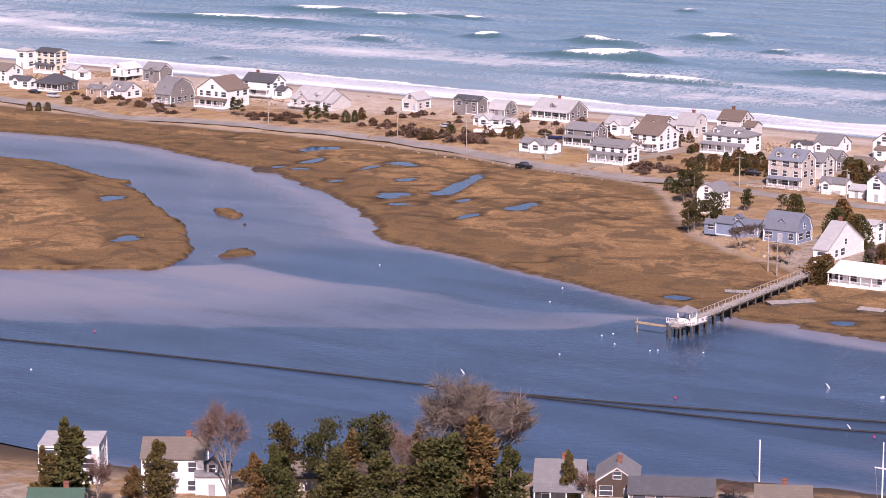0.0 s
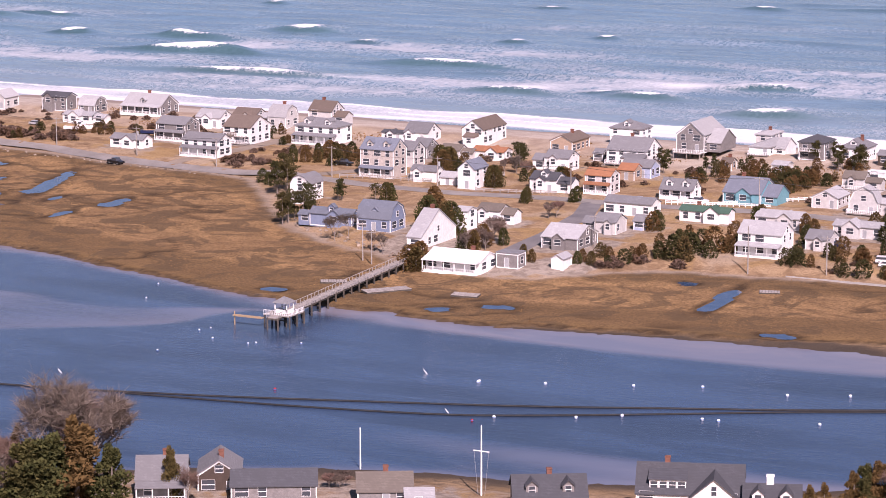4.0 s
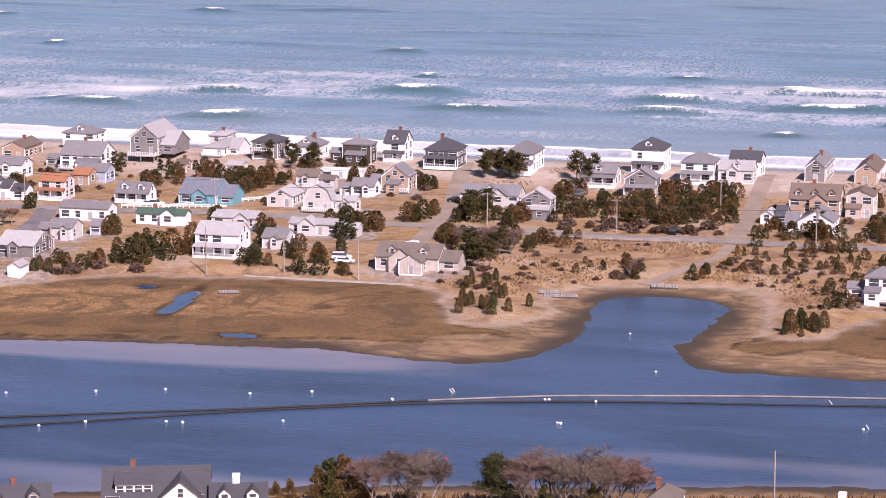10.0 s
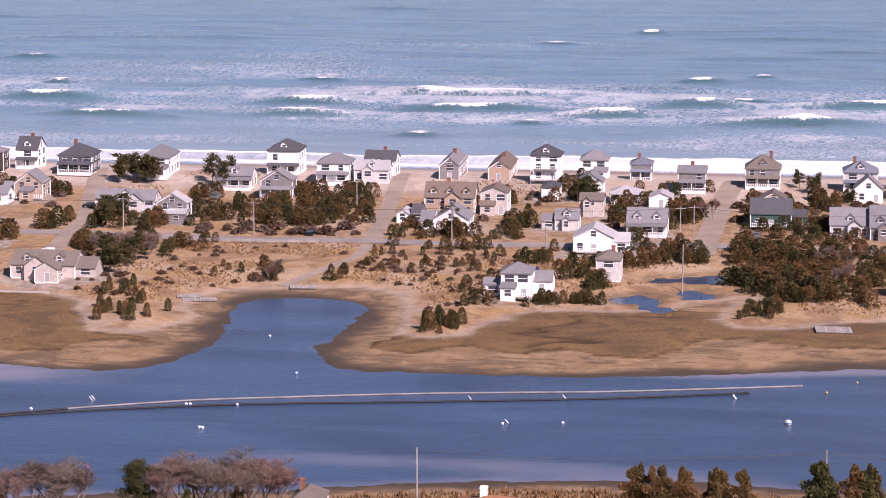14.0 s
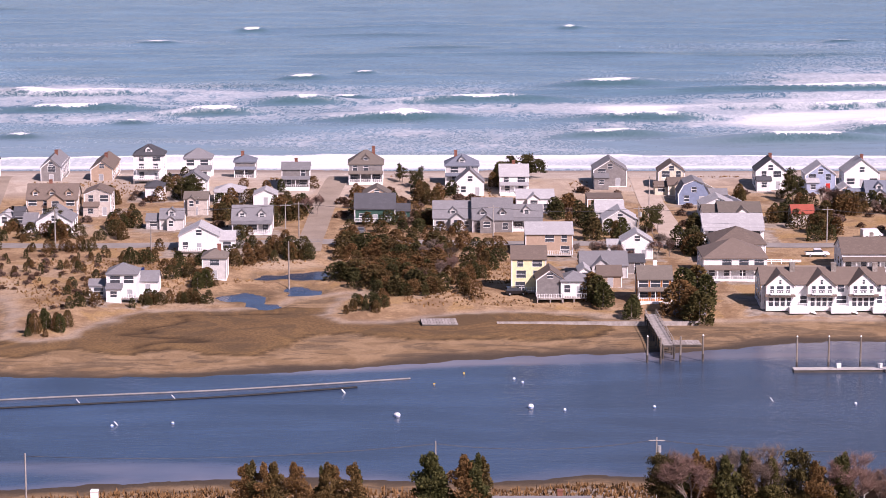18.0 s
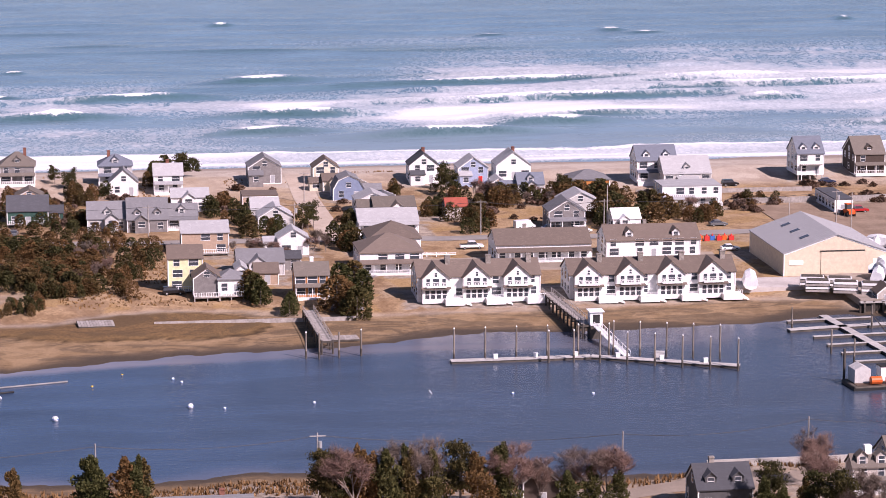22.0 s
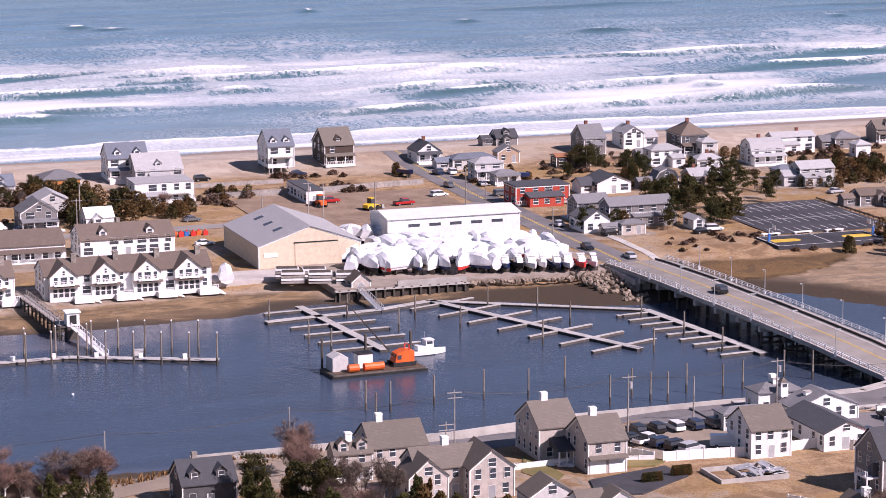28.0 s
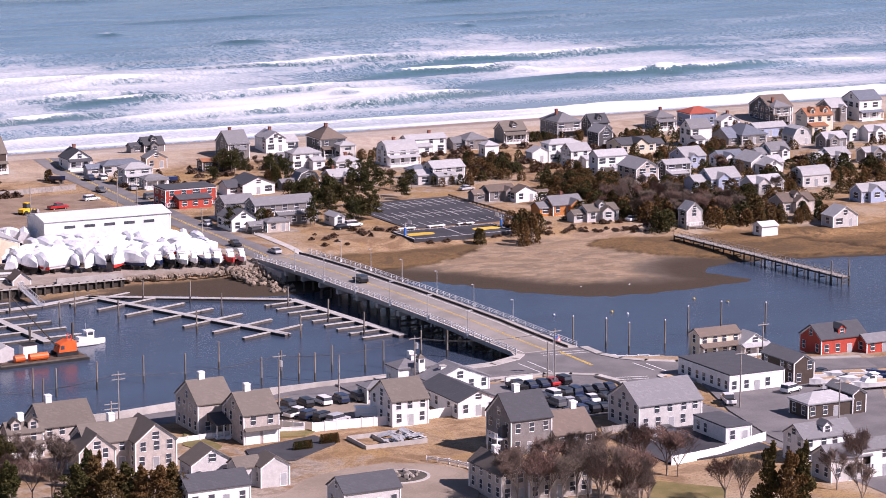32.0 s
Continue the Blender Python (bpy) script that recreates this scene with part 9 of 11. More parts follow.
grove("juniper", -51, -40, 607, 622, 7, 3.0, 5.0)
grove("juniper", -65, -58, 609, 638, 8, 4.0, 5.5)
grove("pine", -60, -55, 695, 708, 5, 5.0, 7.0)
grove("juniper", -17, 7, 574, 643, 84, 3.2, 5.4, wide=1.35)
grove("juniper", 7, 21, 591, 657, 22, 3.0, 4.8, wide=1.20)
grove("juniper", -16, 5, 646, 683, 18, 3.2, 5.0, wide=1.20)
grove("juniper", -16, 4, 568, 600, 18, 3.0, 4.6, wide=1.20)
grove("juniper", -14, -4, 557, 577, 10, 2.5, 4.0)
grove("bare", 2, 11, 582, 619, 8, 4.0, 5.5)
grove("juniper", -4, 17, 570, 599, 16, 3.0, 5.0)
tree("juniper", -13.6, 557.8, 2.0)
grove("pine", 25, 36, 719, 730, 8, 4.5, 6.5)
grove("juniper", 22, 25, 701, 725, 4, 4.0, 6.0)
grove("pine", -3, 3, 711, 721, 5, 4.0, 5.0)
grove("juniper", 2, 11, 687, 706, 8, 4.0, 5.5)
grove("juniper", 36, 42, 659, 684, 6, 4.0, 6.0)
grove("juniper", 41, 47, 639, 675, 6, 5.0, 7.0)
tree("pine", 59.2, 649.0, 6.4)
tree("pine", 57.5, 645.2, 7.0)
tree("pine", 60.8, 651.3, 6.6)
grove("juniper", 63, 71, 618, 652, 9, 5.0, 7.0)
grove("bare", 57, 63, 615, 637, 5, 4.0, 6.0)
grove("juniper", 48, 53, 638, 658, 4, 4.0, 5.0)
tree("juniper", 40.2, 567.1, 6.0, 1.30)
tree("juniper", 41.2, 564.0, 5.5, 1.30)
tree("juniper", 39.1, 569.0, 6.1, 1.30)
tree("juniper", 46.5, 554.6, 4.5)
tree("juniper", 47.3, 557.5, 4.5)
tree("juniper", 56.8, 556.7, 7.5, 1.30)
tree("juniper", 58.9, 553.6, 6.9, 1.30)
tree("juniper", 60.4, 550.6, 6.9, 1.30)
tree("juniper", 58.7, 568.6, 6.9, 1.30)
tree("juniper", 62.0, 571.5, 6.9, 1.30)
tree("juniper", 62.9, 562.2, 6.9, 1.30)
grove("bare", 38, 52, 609, 620, 9, 3.0, 5.0)
tree("pine", 98.7, 696.0, 7.0)
tree("pine", 99.6, 692.1, 6.4)
tree("pine", 101.3, 693.5, 6.9)
tree("pine", 100.2, 701.4, 7.4)
grove("juniper", 86, 89, 693, 701, 3, 3.0, 4.5)
grove("juniper", 90, 98, 663, 671, 7, 4.0, 5.5)
grove("bare", 104, 111, 679, 699, 5, 5.0, 7.0)
grove("juniper", 108, 120, 674, 691, 14, 4.0, 6.5)
grove("juniper", 95, 105, 638, 662, 12, 4.0, 6.0)
grove("juniper", 121, 129, 677, 690, 6, 4.0, 5.0)
tree("pine", 130.7, 689.9, 5.5)
tree("pine", 128.9, 688.3, 6.1)
grove("juniper", 132, 149, 645, 680, 22, 5.0, 8.0, wide=1.10)
grove("juniper", 152, 164, 645, 666, 12, 3.5, 5.5)
grove("scrub", 128, 139, 717, 724, 14, 0.8, 1.4)
grove("juniper", 195, 214, 645, 659, 18, 3.5, 5.5)
grove("scrub", 196, 218, 693, 699, 12, 0.8, 1.4)
grove("juniper", 217, 224, 657, 668, 4, 4.0, 5.0)
tree("juniper", 231.1, 694.1, 3.2)
tree("juniper", 231.0, 692.4, 3.6)
grove("pine", 210, 227, 629, 649, 14, 4.0, 6.0)
grove("pine", 272, 287, 661, 696, 5, 4.0, 5.5)
grove("juniper", 284, 292, 661, 675, 5, 3.0, 4.5)
grove("pine", 288, 297, 660, 673, 5, 5.0, 7.0)
grove("pine", 305, 319, 640, 676, 5, 4.5, 6.0)
grove("pine", 273, 291, 593, 631, 5, 4.5, 6.5)
grove("pine", 281, 294, 589, 614, 6, 5.0, 7.0)
grove("juniper", 287, 300, 632, 653, 6, 4.0, 5.0)
grove("pine", 312, 320, 631, 644, 4, 4.0, 6.0)
grove("juniper", 323, 337, 631, 642, 6, 3.0, 4.0)
tree("juniper", 297.1, 556.1, 4.0, 0.90)
tree("juniper", 297.0, 554.5, 4.1, 0.90)
tree("pine", 295.7, 676.5, 5.5)
tree("pine", 245.2, 593.5, 6.0)
tree("pine", 248.6, 596.2, 6.0)
grove("juniper", 251, 256, 589, 597, 3, 5.0, 7.0)
grove("pine", 281, 292, 677, 691, 5, 5.0, 7.0)
grove("juniper", 308, 318, 548, 567, 7, 5.0, 7.0)
grove("juniper", 353, 369, 649, 676, 9, 3.0, 5.0)
grove("juniper", 364, 378, 631, 644, 10, 3.0, 4.5)
grove("juniper", 350, 372, 594, 619, 22, 3.5, 5.5)
grove("bare", 346, 366, 553, 581, 14, 6.0, 9.0)
grove("juniper", 344, 357, 545, 558, 10, 4.0, 7.0)
grove("juniper", 340, 353, 556, 577, 8, 3.5, 5.0)
grove("juniper", 360, 384, 538, 572, 26, 4.0, 7.0)
grove("bare", 359, 377, 539, 566, 10, 6.0, 8.0)
grove("juniper", 408, 426, 622, 649, 10, 4.0, 5.5)
grove("juniper", 375, 385, 590, 602, 8, 3.0, 5.0)
grove("juniper", 380, 399, 575, 583, 14, 3.0, 5.0)
grove("juniper", 421, 432, 688, 697, 8, 3.0, 4.5)
grove("juniper", 393, 406, 699, 710, 6, 3.0, 4.5)
grove("juniper", 401, 425, 585, 616, 12, 4.0, 6.0)
grove("juniper", 368, 386, 541, 571, 9, 4.0, 6.0)
grove("juniper", 431, 457, 583, 618, 14, 4.0, 6.0)
grove("juniper", 384, 395, 532, 547, 5, 4.0, 5.0)
grove("juniper", 425, 451, 569, 608, 10, 4.0, 6.0)
grove("juniper", 299, 314, 712, 723, 6, 2.5, 4.0)
grove("juniper", 323, 335, 679, 693, 6, 3.0, 4.5)
grove("juniper", 349, 362, 651, 674, 8, 3.0, 5.0)
grove("scrub", 290, 318, 686, 703, 14, 0.9, 1.6)
grove("scrub", 344, 388, 649, 695, 30, 0.9, 1.8)
grove("juniper", 394, 467, 675, 699, 40, 2.5, 4.2)
grove("juniper", 378, 443, 641, 663, 34, 2.5, 4.5)
grove("juniper", 351, 416, 592, 624, 44, 2.5, 5.0)
grove("scrub", 359, 452, 592, 693, 60, 1.0, 2.0)
grove("juniper", 346, 393, 559, 585, 26, 3.5, 6.0)
grove("bare", 340, 414, 566, 628, 14, 4.0, 6.5)
grove("scrub", -415, -326, 666, 694, 30, 0.8, 1.6)
grove("juniper", -376, -313, 645, 686, 14, 2.5, 4.5)
grove("scrub", -316, -229, 657, 697, 40, 0.8, 1.8)
grove("scrub", -222, 9, 656, 710, 60, 0.8, 1.8)
grove("scrub", -26, 166, 652, 710, 70, 0.8, 1.8)
grove("scrub", -654, -591, 661, 684, 34, 0.7, 1.4)
grove("scrub", -542, -434, 679, 718, 60, 0.7, 1.6)
grove("juniper", -485, -406, 682, 717, 16, 2.0, 3.5)
grove("scrub", -114, -60, 548, 618, 60, 0.5, 1.2)
grove("scrub", -169, -118, 564, 632, 40, 0.5, 1.2)
grove("juniper", -48, 8, 652, 717, 20, 3.0, 5.0)
grove("juniper", -48, -15, 576, 645, 20, 2.5, 5.0)
tree("juniper", -287.5, 296.2, 14.2, 1.25)
tree("juniper", -289.3, 293.0, 10.2, 1.2)
tree("bare", -285.0, 299.9, 9.3, 1.1)
tree("juniper", -278.6, 307.5, 10.1, 1.0)
tree("bare", -270.4, 314.1, 18.6, 0.8)
tree("juniper", -265.4, 315.1, 8.4, 1.1)
tree("pine", -262.3, 318.9, 13.1, 0.9)
tree("juniper", -261.7, 316.2, 10.1, 1.0)
tree("pine", -256.9, 322.3, 13.2, 0.9)
tree("juniper", -251.3, 321.5, 12.8, 1.1)
tree("pine", -250.3, 325.3, 14.6, 1.0)
tree("juniper", -251.5, 318.6, 10.9, 1.2)
tree("bare", -245.7, 326.6, 10.7, 1.3)
tree("bare", -245.8, 332.0, 11.7, 1.0)
tree("bare", -243.4, 337.6, 23.0, 1.05)
tree("bare", -238.9, 339.6, 21.0, 1.25)
tree("bare", -241.5, 341.5, 19.0, 1.2)
tree("bare", -250.8, 333.2, 13.0, 1.2)
tree("juniper", -234.3, 331.3, 15.2, 1.4)
tree("juniper", -237.3, 328.0, 13.3, 1.4)
tree("juniper", -229.9, 334.4, 10.7, 1.1)
tree("juniper", -240.6, 326.5, 12.2, 1.4)
tree("juniper", -247.4, 334.1, 11.9, 0.7)
tree("juniper", -282.5, 305.6, 6.0, 1.0)
tree("juniper", -245.7, 321.5, 10.4, 1.3)
tree("bare", -249.1, 323.0, 9.6, 1.2)
tree("juniper", -226.0, 345.0, 8.8, 0.6)
tree("bare", -222.1, 343.8, 6.9, 1.0)
grove("bare", -217, -205, 364, 370, 10, 2.0, 3.2, wide=1.60)
tree("bare", -117.2, 389.3, 10.0, 1.20)
tree("bare", -113.3, 389.9, 9.2, 1.20)
tree("bare", -110.7, 390.3, 9.2, 1.20)
tree("juniper", -122.9, 391.7, 6.4)
tree("juniper", -128.9, 389.1, 6.4)
tree("juniper", -126.3, 387.9, 6.4)
tree("pine", -101.1, 395.0, 8.3)
tree("pine", -102.0, 393.2, 8.3)
tree("bare", -95.5, 395.8, 10.0, 1.40)
tree("bare", -92.0, 396.4, 10.0, 1.40)
tree("bare", -88.9, 398.5, 9.2, 1.40)
tree("bare", -85.4, 399.0, 9.2, 1.40)
tree("bare", -82.4, 397.8, 10.0, 1.40)
tree("bare", -86.4, 395.6, 9.2, 1.40)
tree("bare", -97.2, 394.4, 9.4, 1.5)
tree("bare", -93.8, 398.6, 10.6, 1.5)
tree("bare", -90.4, 394.2, 9.4, 1.5)
tree("bare", -87.2, 401.0, 10.8, 1.5)
tree("bare", -84.0, 395.2, 9.8, 1.5)
tree("bare", -80.6, 399.6, 9.4, 1.5)
tree("bare", -119.6, 387.4, 9.2, 1.4)
tree("bare", -115.2, 392.0, 10.6, 1.4)
tree("bare", -112.0, 388.0, 9.6, 1.4)
tree("juniper", -124.8, 389.6, 8.2, 1.2)
tree("juniper", -127.6, 390.4, 7.6, 1.2)
tree("juniper", -93.4, 392.9, 4.6)
tree("juniper", -86.1, 394.1, 5.0)
tree("juniper", -132.6, 379.3, 5.5)
tree("juniper", -131.1, 381.6, 5.5)
grove("juniper", -28, -17, 403, 407, 14, 5.0, 8.0)
tree("juniper", -13.7, 408.3, 6.0)
tree("juniper", -12.0, 408.5, 6.0)
tree("juniper", -8.5, 410.7, 5.5)
tree("juniper", 4.5, 411.1, 6.0)
tree("juniper", -26.0, 406.1, 6.9)
tree("juniper", -24.7, 406.0, 7.5)
tree("juniper", -21.2, 405.7, 7.5)
tree("juniper", -22.9, 404.9, 7.4)
tree("juniper", -17.7, 405.4, 7.5)
tree("juniper", -12.5, 405.0, 7.5)
tree("juniper", -9.0, 404.7, 7.5)
tree("juniper", 3.2, 403.7, 9.0, 1.10)
tree("juniper", 2.7, 405.3, 9.0, 1.10)
tree("juniper", 8.4, 403.2, 9.0, 1.10)
tree("juniper", 10.1, 403.1, 9.0, 1.10)
tree("juniper", 11.0, 404.6, 8.3, 1.10)
grove("bare", -6, 2, 404, 408, 8, 4.0, 6.0)
tree("pine", 38.4, 400.7, 9.2, 0.90)
tree("pine", 39.1, 399.1, 10.0, 0.90)
tree("pine", 41.3, 398.9, 9.2, 0.90)
tree("juniper", 44.1, 400.2, 10.5, 0.90)
tree("juniper", 45.6, 398.5, 9.7, 0.90)
tree("juniper", 51.0, 399.6, 10.5, 0.90)
tree("juniper", 51.7, 398.0, 9.7, 0.90)
tree("juniper", 54.9, 399.3, 9.7, 0.90)
tree("juniper", 55.2, 397.7, 9.7, 0.90)
tree("juniper", 48.0, 396.8, 10.5, 0.90)
tree("juniper", 62.1, 397.1, 9.7, 0.90)
tree("juniper", 65.8, 398.4, 10.5, 0.90)
tree("bare", 42.9, 397.2, 12.0, 1.20)
tree("bare", 41.4, 400.5, 12.0, 1.20)
tree("bare", 51.0, 399.6, 13.0)
tree("bare", 54.5, 399.4, 13.0)
tree("pine", 59.7, 398.9, 11.0)
tree("bare", 67.6, 398.3, 12.0, 1.20)
tree("bare", 80.1, 398.8, 11.0, 1.20)
tree("bare", 82.7, 398.6, 11.0, 1.20)
tree("juniper", 79.8, 397.2, 7.0)
tree("juniper", 83.8, 395.3, 6.4)
tree("juniper", 75.7, 394.4, 7.0)
tree("bare", 114.1, 393.4, 10.1)
tree("bare", 115.3, 391.3, 11.0)
tree("pine", 106.0, 387.7, 9.0)
tree("pine", 114.2, 381.7, 9.0)
tree("pine", 115.4, 379.6, 8.3)
tree("pine", 112.2, 384.0, 8.3)
tree("juniper", 106.4, 382.7, 6.4)
tree("juniper", 104.6, 385.9, 7.1)
tree("bare", 117.3, 406.9, 10.1)
tree("bare", 118.7, 402.4, 10.1)
tree("bare", 120.0, 385.8, 9.0)
tree("bare", 121.8, 383.2, 8.3)
tree("bare", 125.5, 383.2, 9.0)
tree("juniper", 128.1, 375.2, 7.0)
tree("juniper", 128.7, 371.6, 7.0)
tree("juniper", 111.7, 388.1, 6.4)
tree("juniper", 115.9, 384.4, 7.0)
tree("bare", 199.1, 349.7, 7.4)
tree("bare", 200.6, 347.2, 8.4)
tree("bare", 207.7, 343.9, 9.6)
tree("bare", 212.4, 343.3, 9.6)
tree("bare", 214.0, 340.9, 9.8)
tree("bare", 217.9, 339.0, 9.8)
tree("bare", 194.4, 350.2, 5.6)
tree("bare", 203.0, 344.4, 9.0)
tree("juniper", 221.1, 313.1, 11.0, 0.90)
tree("juniper", 225.9, 310.6, 11.0, 0.90)
tree("juniper", 223.3, 310.1, 10.1, 0.90)
tree("bare", 217.1, 315.1, 10.0)
tree("bare", 200.3, 323.6, 10.0)
tree("bare", 203.6, 323.8, 9.2)
tree("bare", 197.1, 325.2, 10.0)
tree("bare", 245.2, 322.0, 9.2)
grove("bare", 200, 210, 322, 330, 6, 5.0, 7.0)
tree("juniper", 168.6, 381.9, 1.8, .7)
tree("juniper", 174.6, 383.9, 1.9, .7)
tree("juniper", 168.9, 381.9, 1.8, .7)
tree("juniper", 175.0, 383.9, 1.9, .7)
tree("juniper", 169.2, 381.9, 1.8, .7)
tree("juniper", 175.3, 383.9, 1.9, .7)
tree("juniper", 169.5, 381.9, 1.8, .7)
tree("juniper", 175.6, 383.9, 1.9, .7)
tree("juniper", 169.8, 381.9, 1.8, .7)
tree("juniper", 175.9, 383.9, 1.9, .7)
tree("juniper", 170.2, 381.9, 1.8, .7)
tree("juniper", 176.2, 383.9, 1.9, .7)
tree("juniper", 170.5, 381.9, 1.8, .7)
tree("juniper", 176.5, 384.0, 1.9, .7)
tree("juniper", 170.8, 381.9, 1.8, .7)
tree("juniper", 176.8, 384.0, 1.9, .7)
tree("juniper", 171.1, 381.9, 1.8, .7)
tree("juniper", 177.1, 384.0, 1.9, .7)
tree("juniper", 171.4, 381.9, 1.8, .7)
tree("juniper", 177.4, 384.0, 1.9, .7)
tree("juniper", 171.7, 381.9, 1.8, .7)
tree("juniper", 177.7, 384.0, 1.9, .7)
tree("bare", 186.3, 338.2, 9.7, 1.00)
tree("bare", 186.7, 334.2, 10.5, 1.00)
tree("bare", 188.3, 331.6, 9.7, 1.00)
tree("bare", 192.0, 333.4, 10.5, 1.00)
tree("bare", 192.3, 329.5, 9.7, 1.00)
tree("bare", 196.9, 332.9, 9.7, 1.00)
tree("bare", 199.4, 333.5, 10.5, 1.00)
tree("bare", 204.0, 335.0, 9.7, 1.00)
tree("bare", 204.7, 330.8, 9.7, 1.00)
tree("bare", 204.9, 326.9, 10.5, 1.00)
tree("bare", 198.4, 328.3, 9.7, 1.00)
tree("bare", 196.6, 338.8, 9.7, 1.00)
tree("bare", 190.0, 338.3, 9.7, 1.00)
tree("bare", 117.3, 371.3, 8.3)
tree("bare", 116.0, 375.8, 8.3)
tree("bare", 119.6, 368.3, 8.3)
tree("bare", 219.0, 337.3, 8.3)
tree("bare", 217.5, 320.5, 8.3)
tree("bare", 237.7, 317.9, 8.3)
tree("bare", 235.3, 307.7, 9.0)
tree("juniper", 122.6, 364.9, 7.4, 1.30)
tree("juniper", 125.6, 365.3, 8.0, 1.30)
tree("juniper", 126.9, 360.9, 8.0, 1.30)
tree("juniper", 129.8, 361.3, 7.4, 1.30)
tree("juniper", 131.3, 358.7, 7.4, 1.30)
tree("juniper", 133.6, 357.5, 7.4, 1.30)
tree("juniper", 112.5, 368.2, 8.0, 1.30)
tree("juniper", 136.3, 358.0, 7.4, 1.30)
tree("bare", 72.3, 399.5, 9.0)
tree("bare", 76.7, 399.6, 8.3)
tree("bare", 79.7, 396.9, 9.0)
tree("bare", 125.5, 380.5, 9.0)
grove("bare", 194, 218, 731, 755, 9, 2.5, 4.0)
grove("juniper", 149, 170, 741, 779, 10, 3.0, 5.0)
grove("juniper", 195, 216, 729, 752, 8, 1.8, 3.0)
grove("scrub", 191, 250, 719, 755, 30, 0.7, 1.4)
grove("scrub", 270, 377, 643, 714, 50, 0.7, 1.4)
grove("juniper", 237, 251, 721, 741, 6, 3.0, 4.5)
grove("bare", 277, 323, 681, 735, 8, 3.0, 5.0)
grove("juniper", 128, 146, 675, 694, 12, 3.5, 5.5, wide=1.20)
grove("bare", 150, 167, 662, 681, 7, 3.0, 4.5)
grove("juniper", 174, 189, 660, 677, 9, 2.5, 4.0, wide=1.20)
grove("pine", 211, 227, 642, 656, 7, 3.5, 5.0)
grove("juniper", 96, 117, 673, 703, 11, 3.0, 5.0, wide=1.20)
grove("bare", 108, 129, 670, 693, 8, 3.0, 5.0)
grove("scrub", 150, 214, 655, 681, 40, 0.8, 1.6)
grove("juniper", -259, -222, 681, 715, 16, 2.5, 4.2, wide=1.20)
grove("scrub", -204, -139, 561, 581, 24, 0.5, 1.0)
grove("scrub", 282, 348, 538, 561, 50, 0.4, 0.9)
grove("scrub", 240, 279, 665, 700, 20, 0.6, 1.2)
grove("juniper", 245, 263, 672, 694, 6, 1.8, 3.0)
grove("pine", 266, 286, 588, 596, 5, 5.0, 7.5)
grove("pine", 279, 290, 606, 634, 11, 4.5, 7.0, wide=1.1)
grove("pine", 292, 309, 617, 642, 10, 4.0, 6.5)
grove("juniper", 337, 360, 637, 668, 26, 2.6, 4.4, wide=1.3)
grove("juniper", 350, 373, 620, 634, 14, 2.4, 3.8, wide=1.4)
grove("juniper", 336, 358, 572, 606, 26, 2.8, 4.6, wide=1.4)
grove("juniper", 283, 292, 645, 652, 6, 3.0, 4.5)
grove("juniper", 345, 372, 552, 606, 34, 3.0, 5.5, wide=1.4)
grove("juniper", 395, 460, 560, 606, 44, 2.6, 4.6, wide=1.3)
grove("juniper", 425, 500, 606, 690, 46, 2.2, 4.0, wide=1.3)
grove("bare", 340, 372, 556, 600, 9, 5.0, 8.0, wide=1.2)
grove("scrub", 258, 345, 560, 580, 36, 0.5, 1.1)
tree("juniper", 306.0, 548.5, 6.5, .8)
tree("juniper", 309.5, 550.5, 7.0, .8)
# the close-set plants of the groves, joined
def thicket(name, kind, mat, label):
    cos, tris, tones, base = [], [], [], 0
    for x, y, z, a, k, wd in joined[kind]:
        co, tri = tr.choice(LIGHT[kind])
        c, q = math.cos(a) * k * wd, math.sin(a) * k * wd
        cos.append(np.stack([co[:, 0] * c - co[:, 1] * q + x, co[:, 0] * q + co[:, 1] * c + y, co[:, 2] * k + z], 1))
        tris.append(tri + base)
        tones.append(np.full(len(co), tr.random()))
        base += len(co)
    cos, tris, tones = np.concatenate(cos).astype(np.float32), np.concatenate(tris).astype(np.int32), np.concatenate(tones).astype(np.float32)
    me = bpy.data.meshes.new(name)
    me.vertices.add(len(cos))
    me.vertices.foreach_set("co", cos.ravel())
    me.loops.add(tris.size)
    me.loops.foreach_set("vertex_index", tris.ravel())
    me.polygons.add(len(tris))
    me.polygons.foreach_set("loop_start", np.arange(0, tris.size, 3, dtype=np.int32))
    me.update(calc_edges=True)
    me.attributes.new("tone", "FLOAT", "POINT").data.foreach_set("value", tones)
    me.materials.append(mat)
    tagged(new(name, me), label, "thicket", kind="stuff")


thicket("juniper_thicket", "juniper", THICKET, "thickets of rust-green juniper between the houses")
thicket("pine_thicket", "pine", PINES, "groves of dark green pines between the houses")
thicket("scrub", "scrub", SCRUBS, "low leafless brown scrub on sandy ground")
blades("marsh_grass", -620, -130, 490, 640, 16000, .16, REEDS, "matted straw-brown salt marsh grass", lambda x, y: .62 < gz(x, y) < 1.1 and noise.noise(Vector((x * .06, y * .1, 9))) > .12)
blades("dune_grass", -720, 90, 700, 730, 16000, .5, REEDS, "dry tufted dune grass", lambda x, y: noise.noise(Vector((x * .03, y * .07, 0))) > .18 and clear(x, y))
blades("dry_grass", -160, 40, 560, 632, 12000, .5, REEDS, "dry straw-coloured field grass", lambda x, y: noise.noise(Vector((x * .05, y * .07, 3))) > -.05 and clear(x, y) and gz(x, y) > 1.0)
blades("shore_reeds", -230, 130, 395, 432, 16000, .9, REEDS, "rust-brown reeds along the near shore", lambda x, y: .3 < gz(x, y) < 1.9 and clear(x, y))

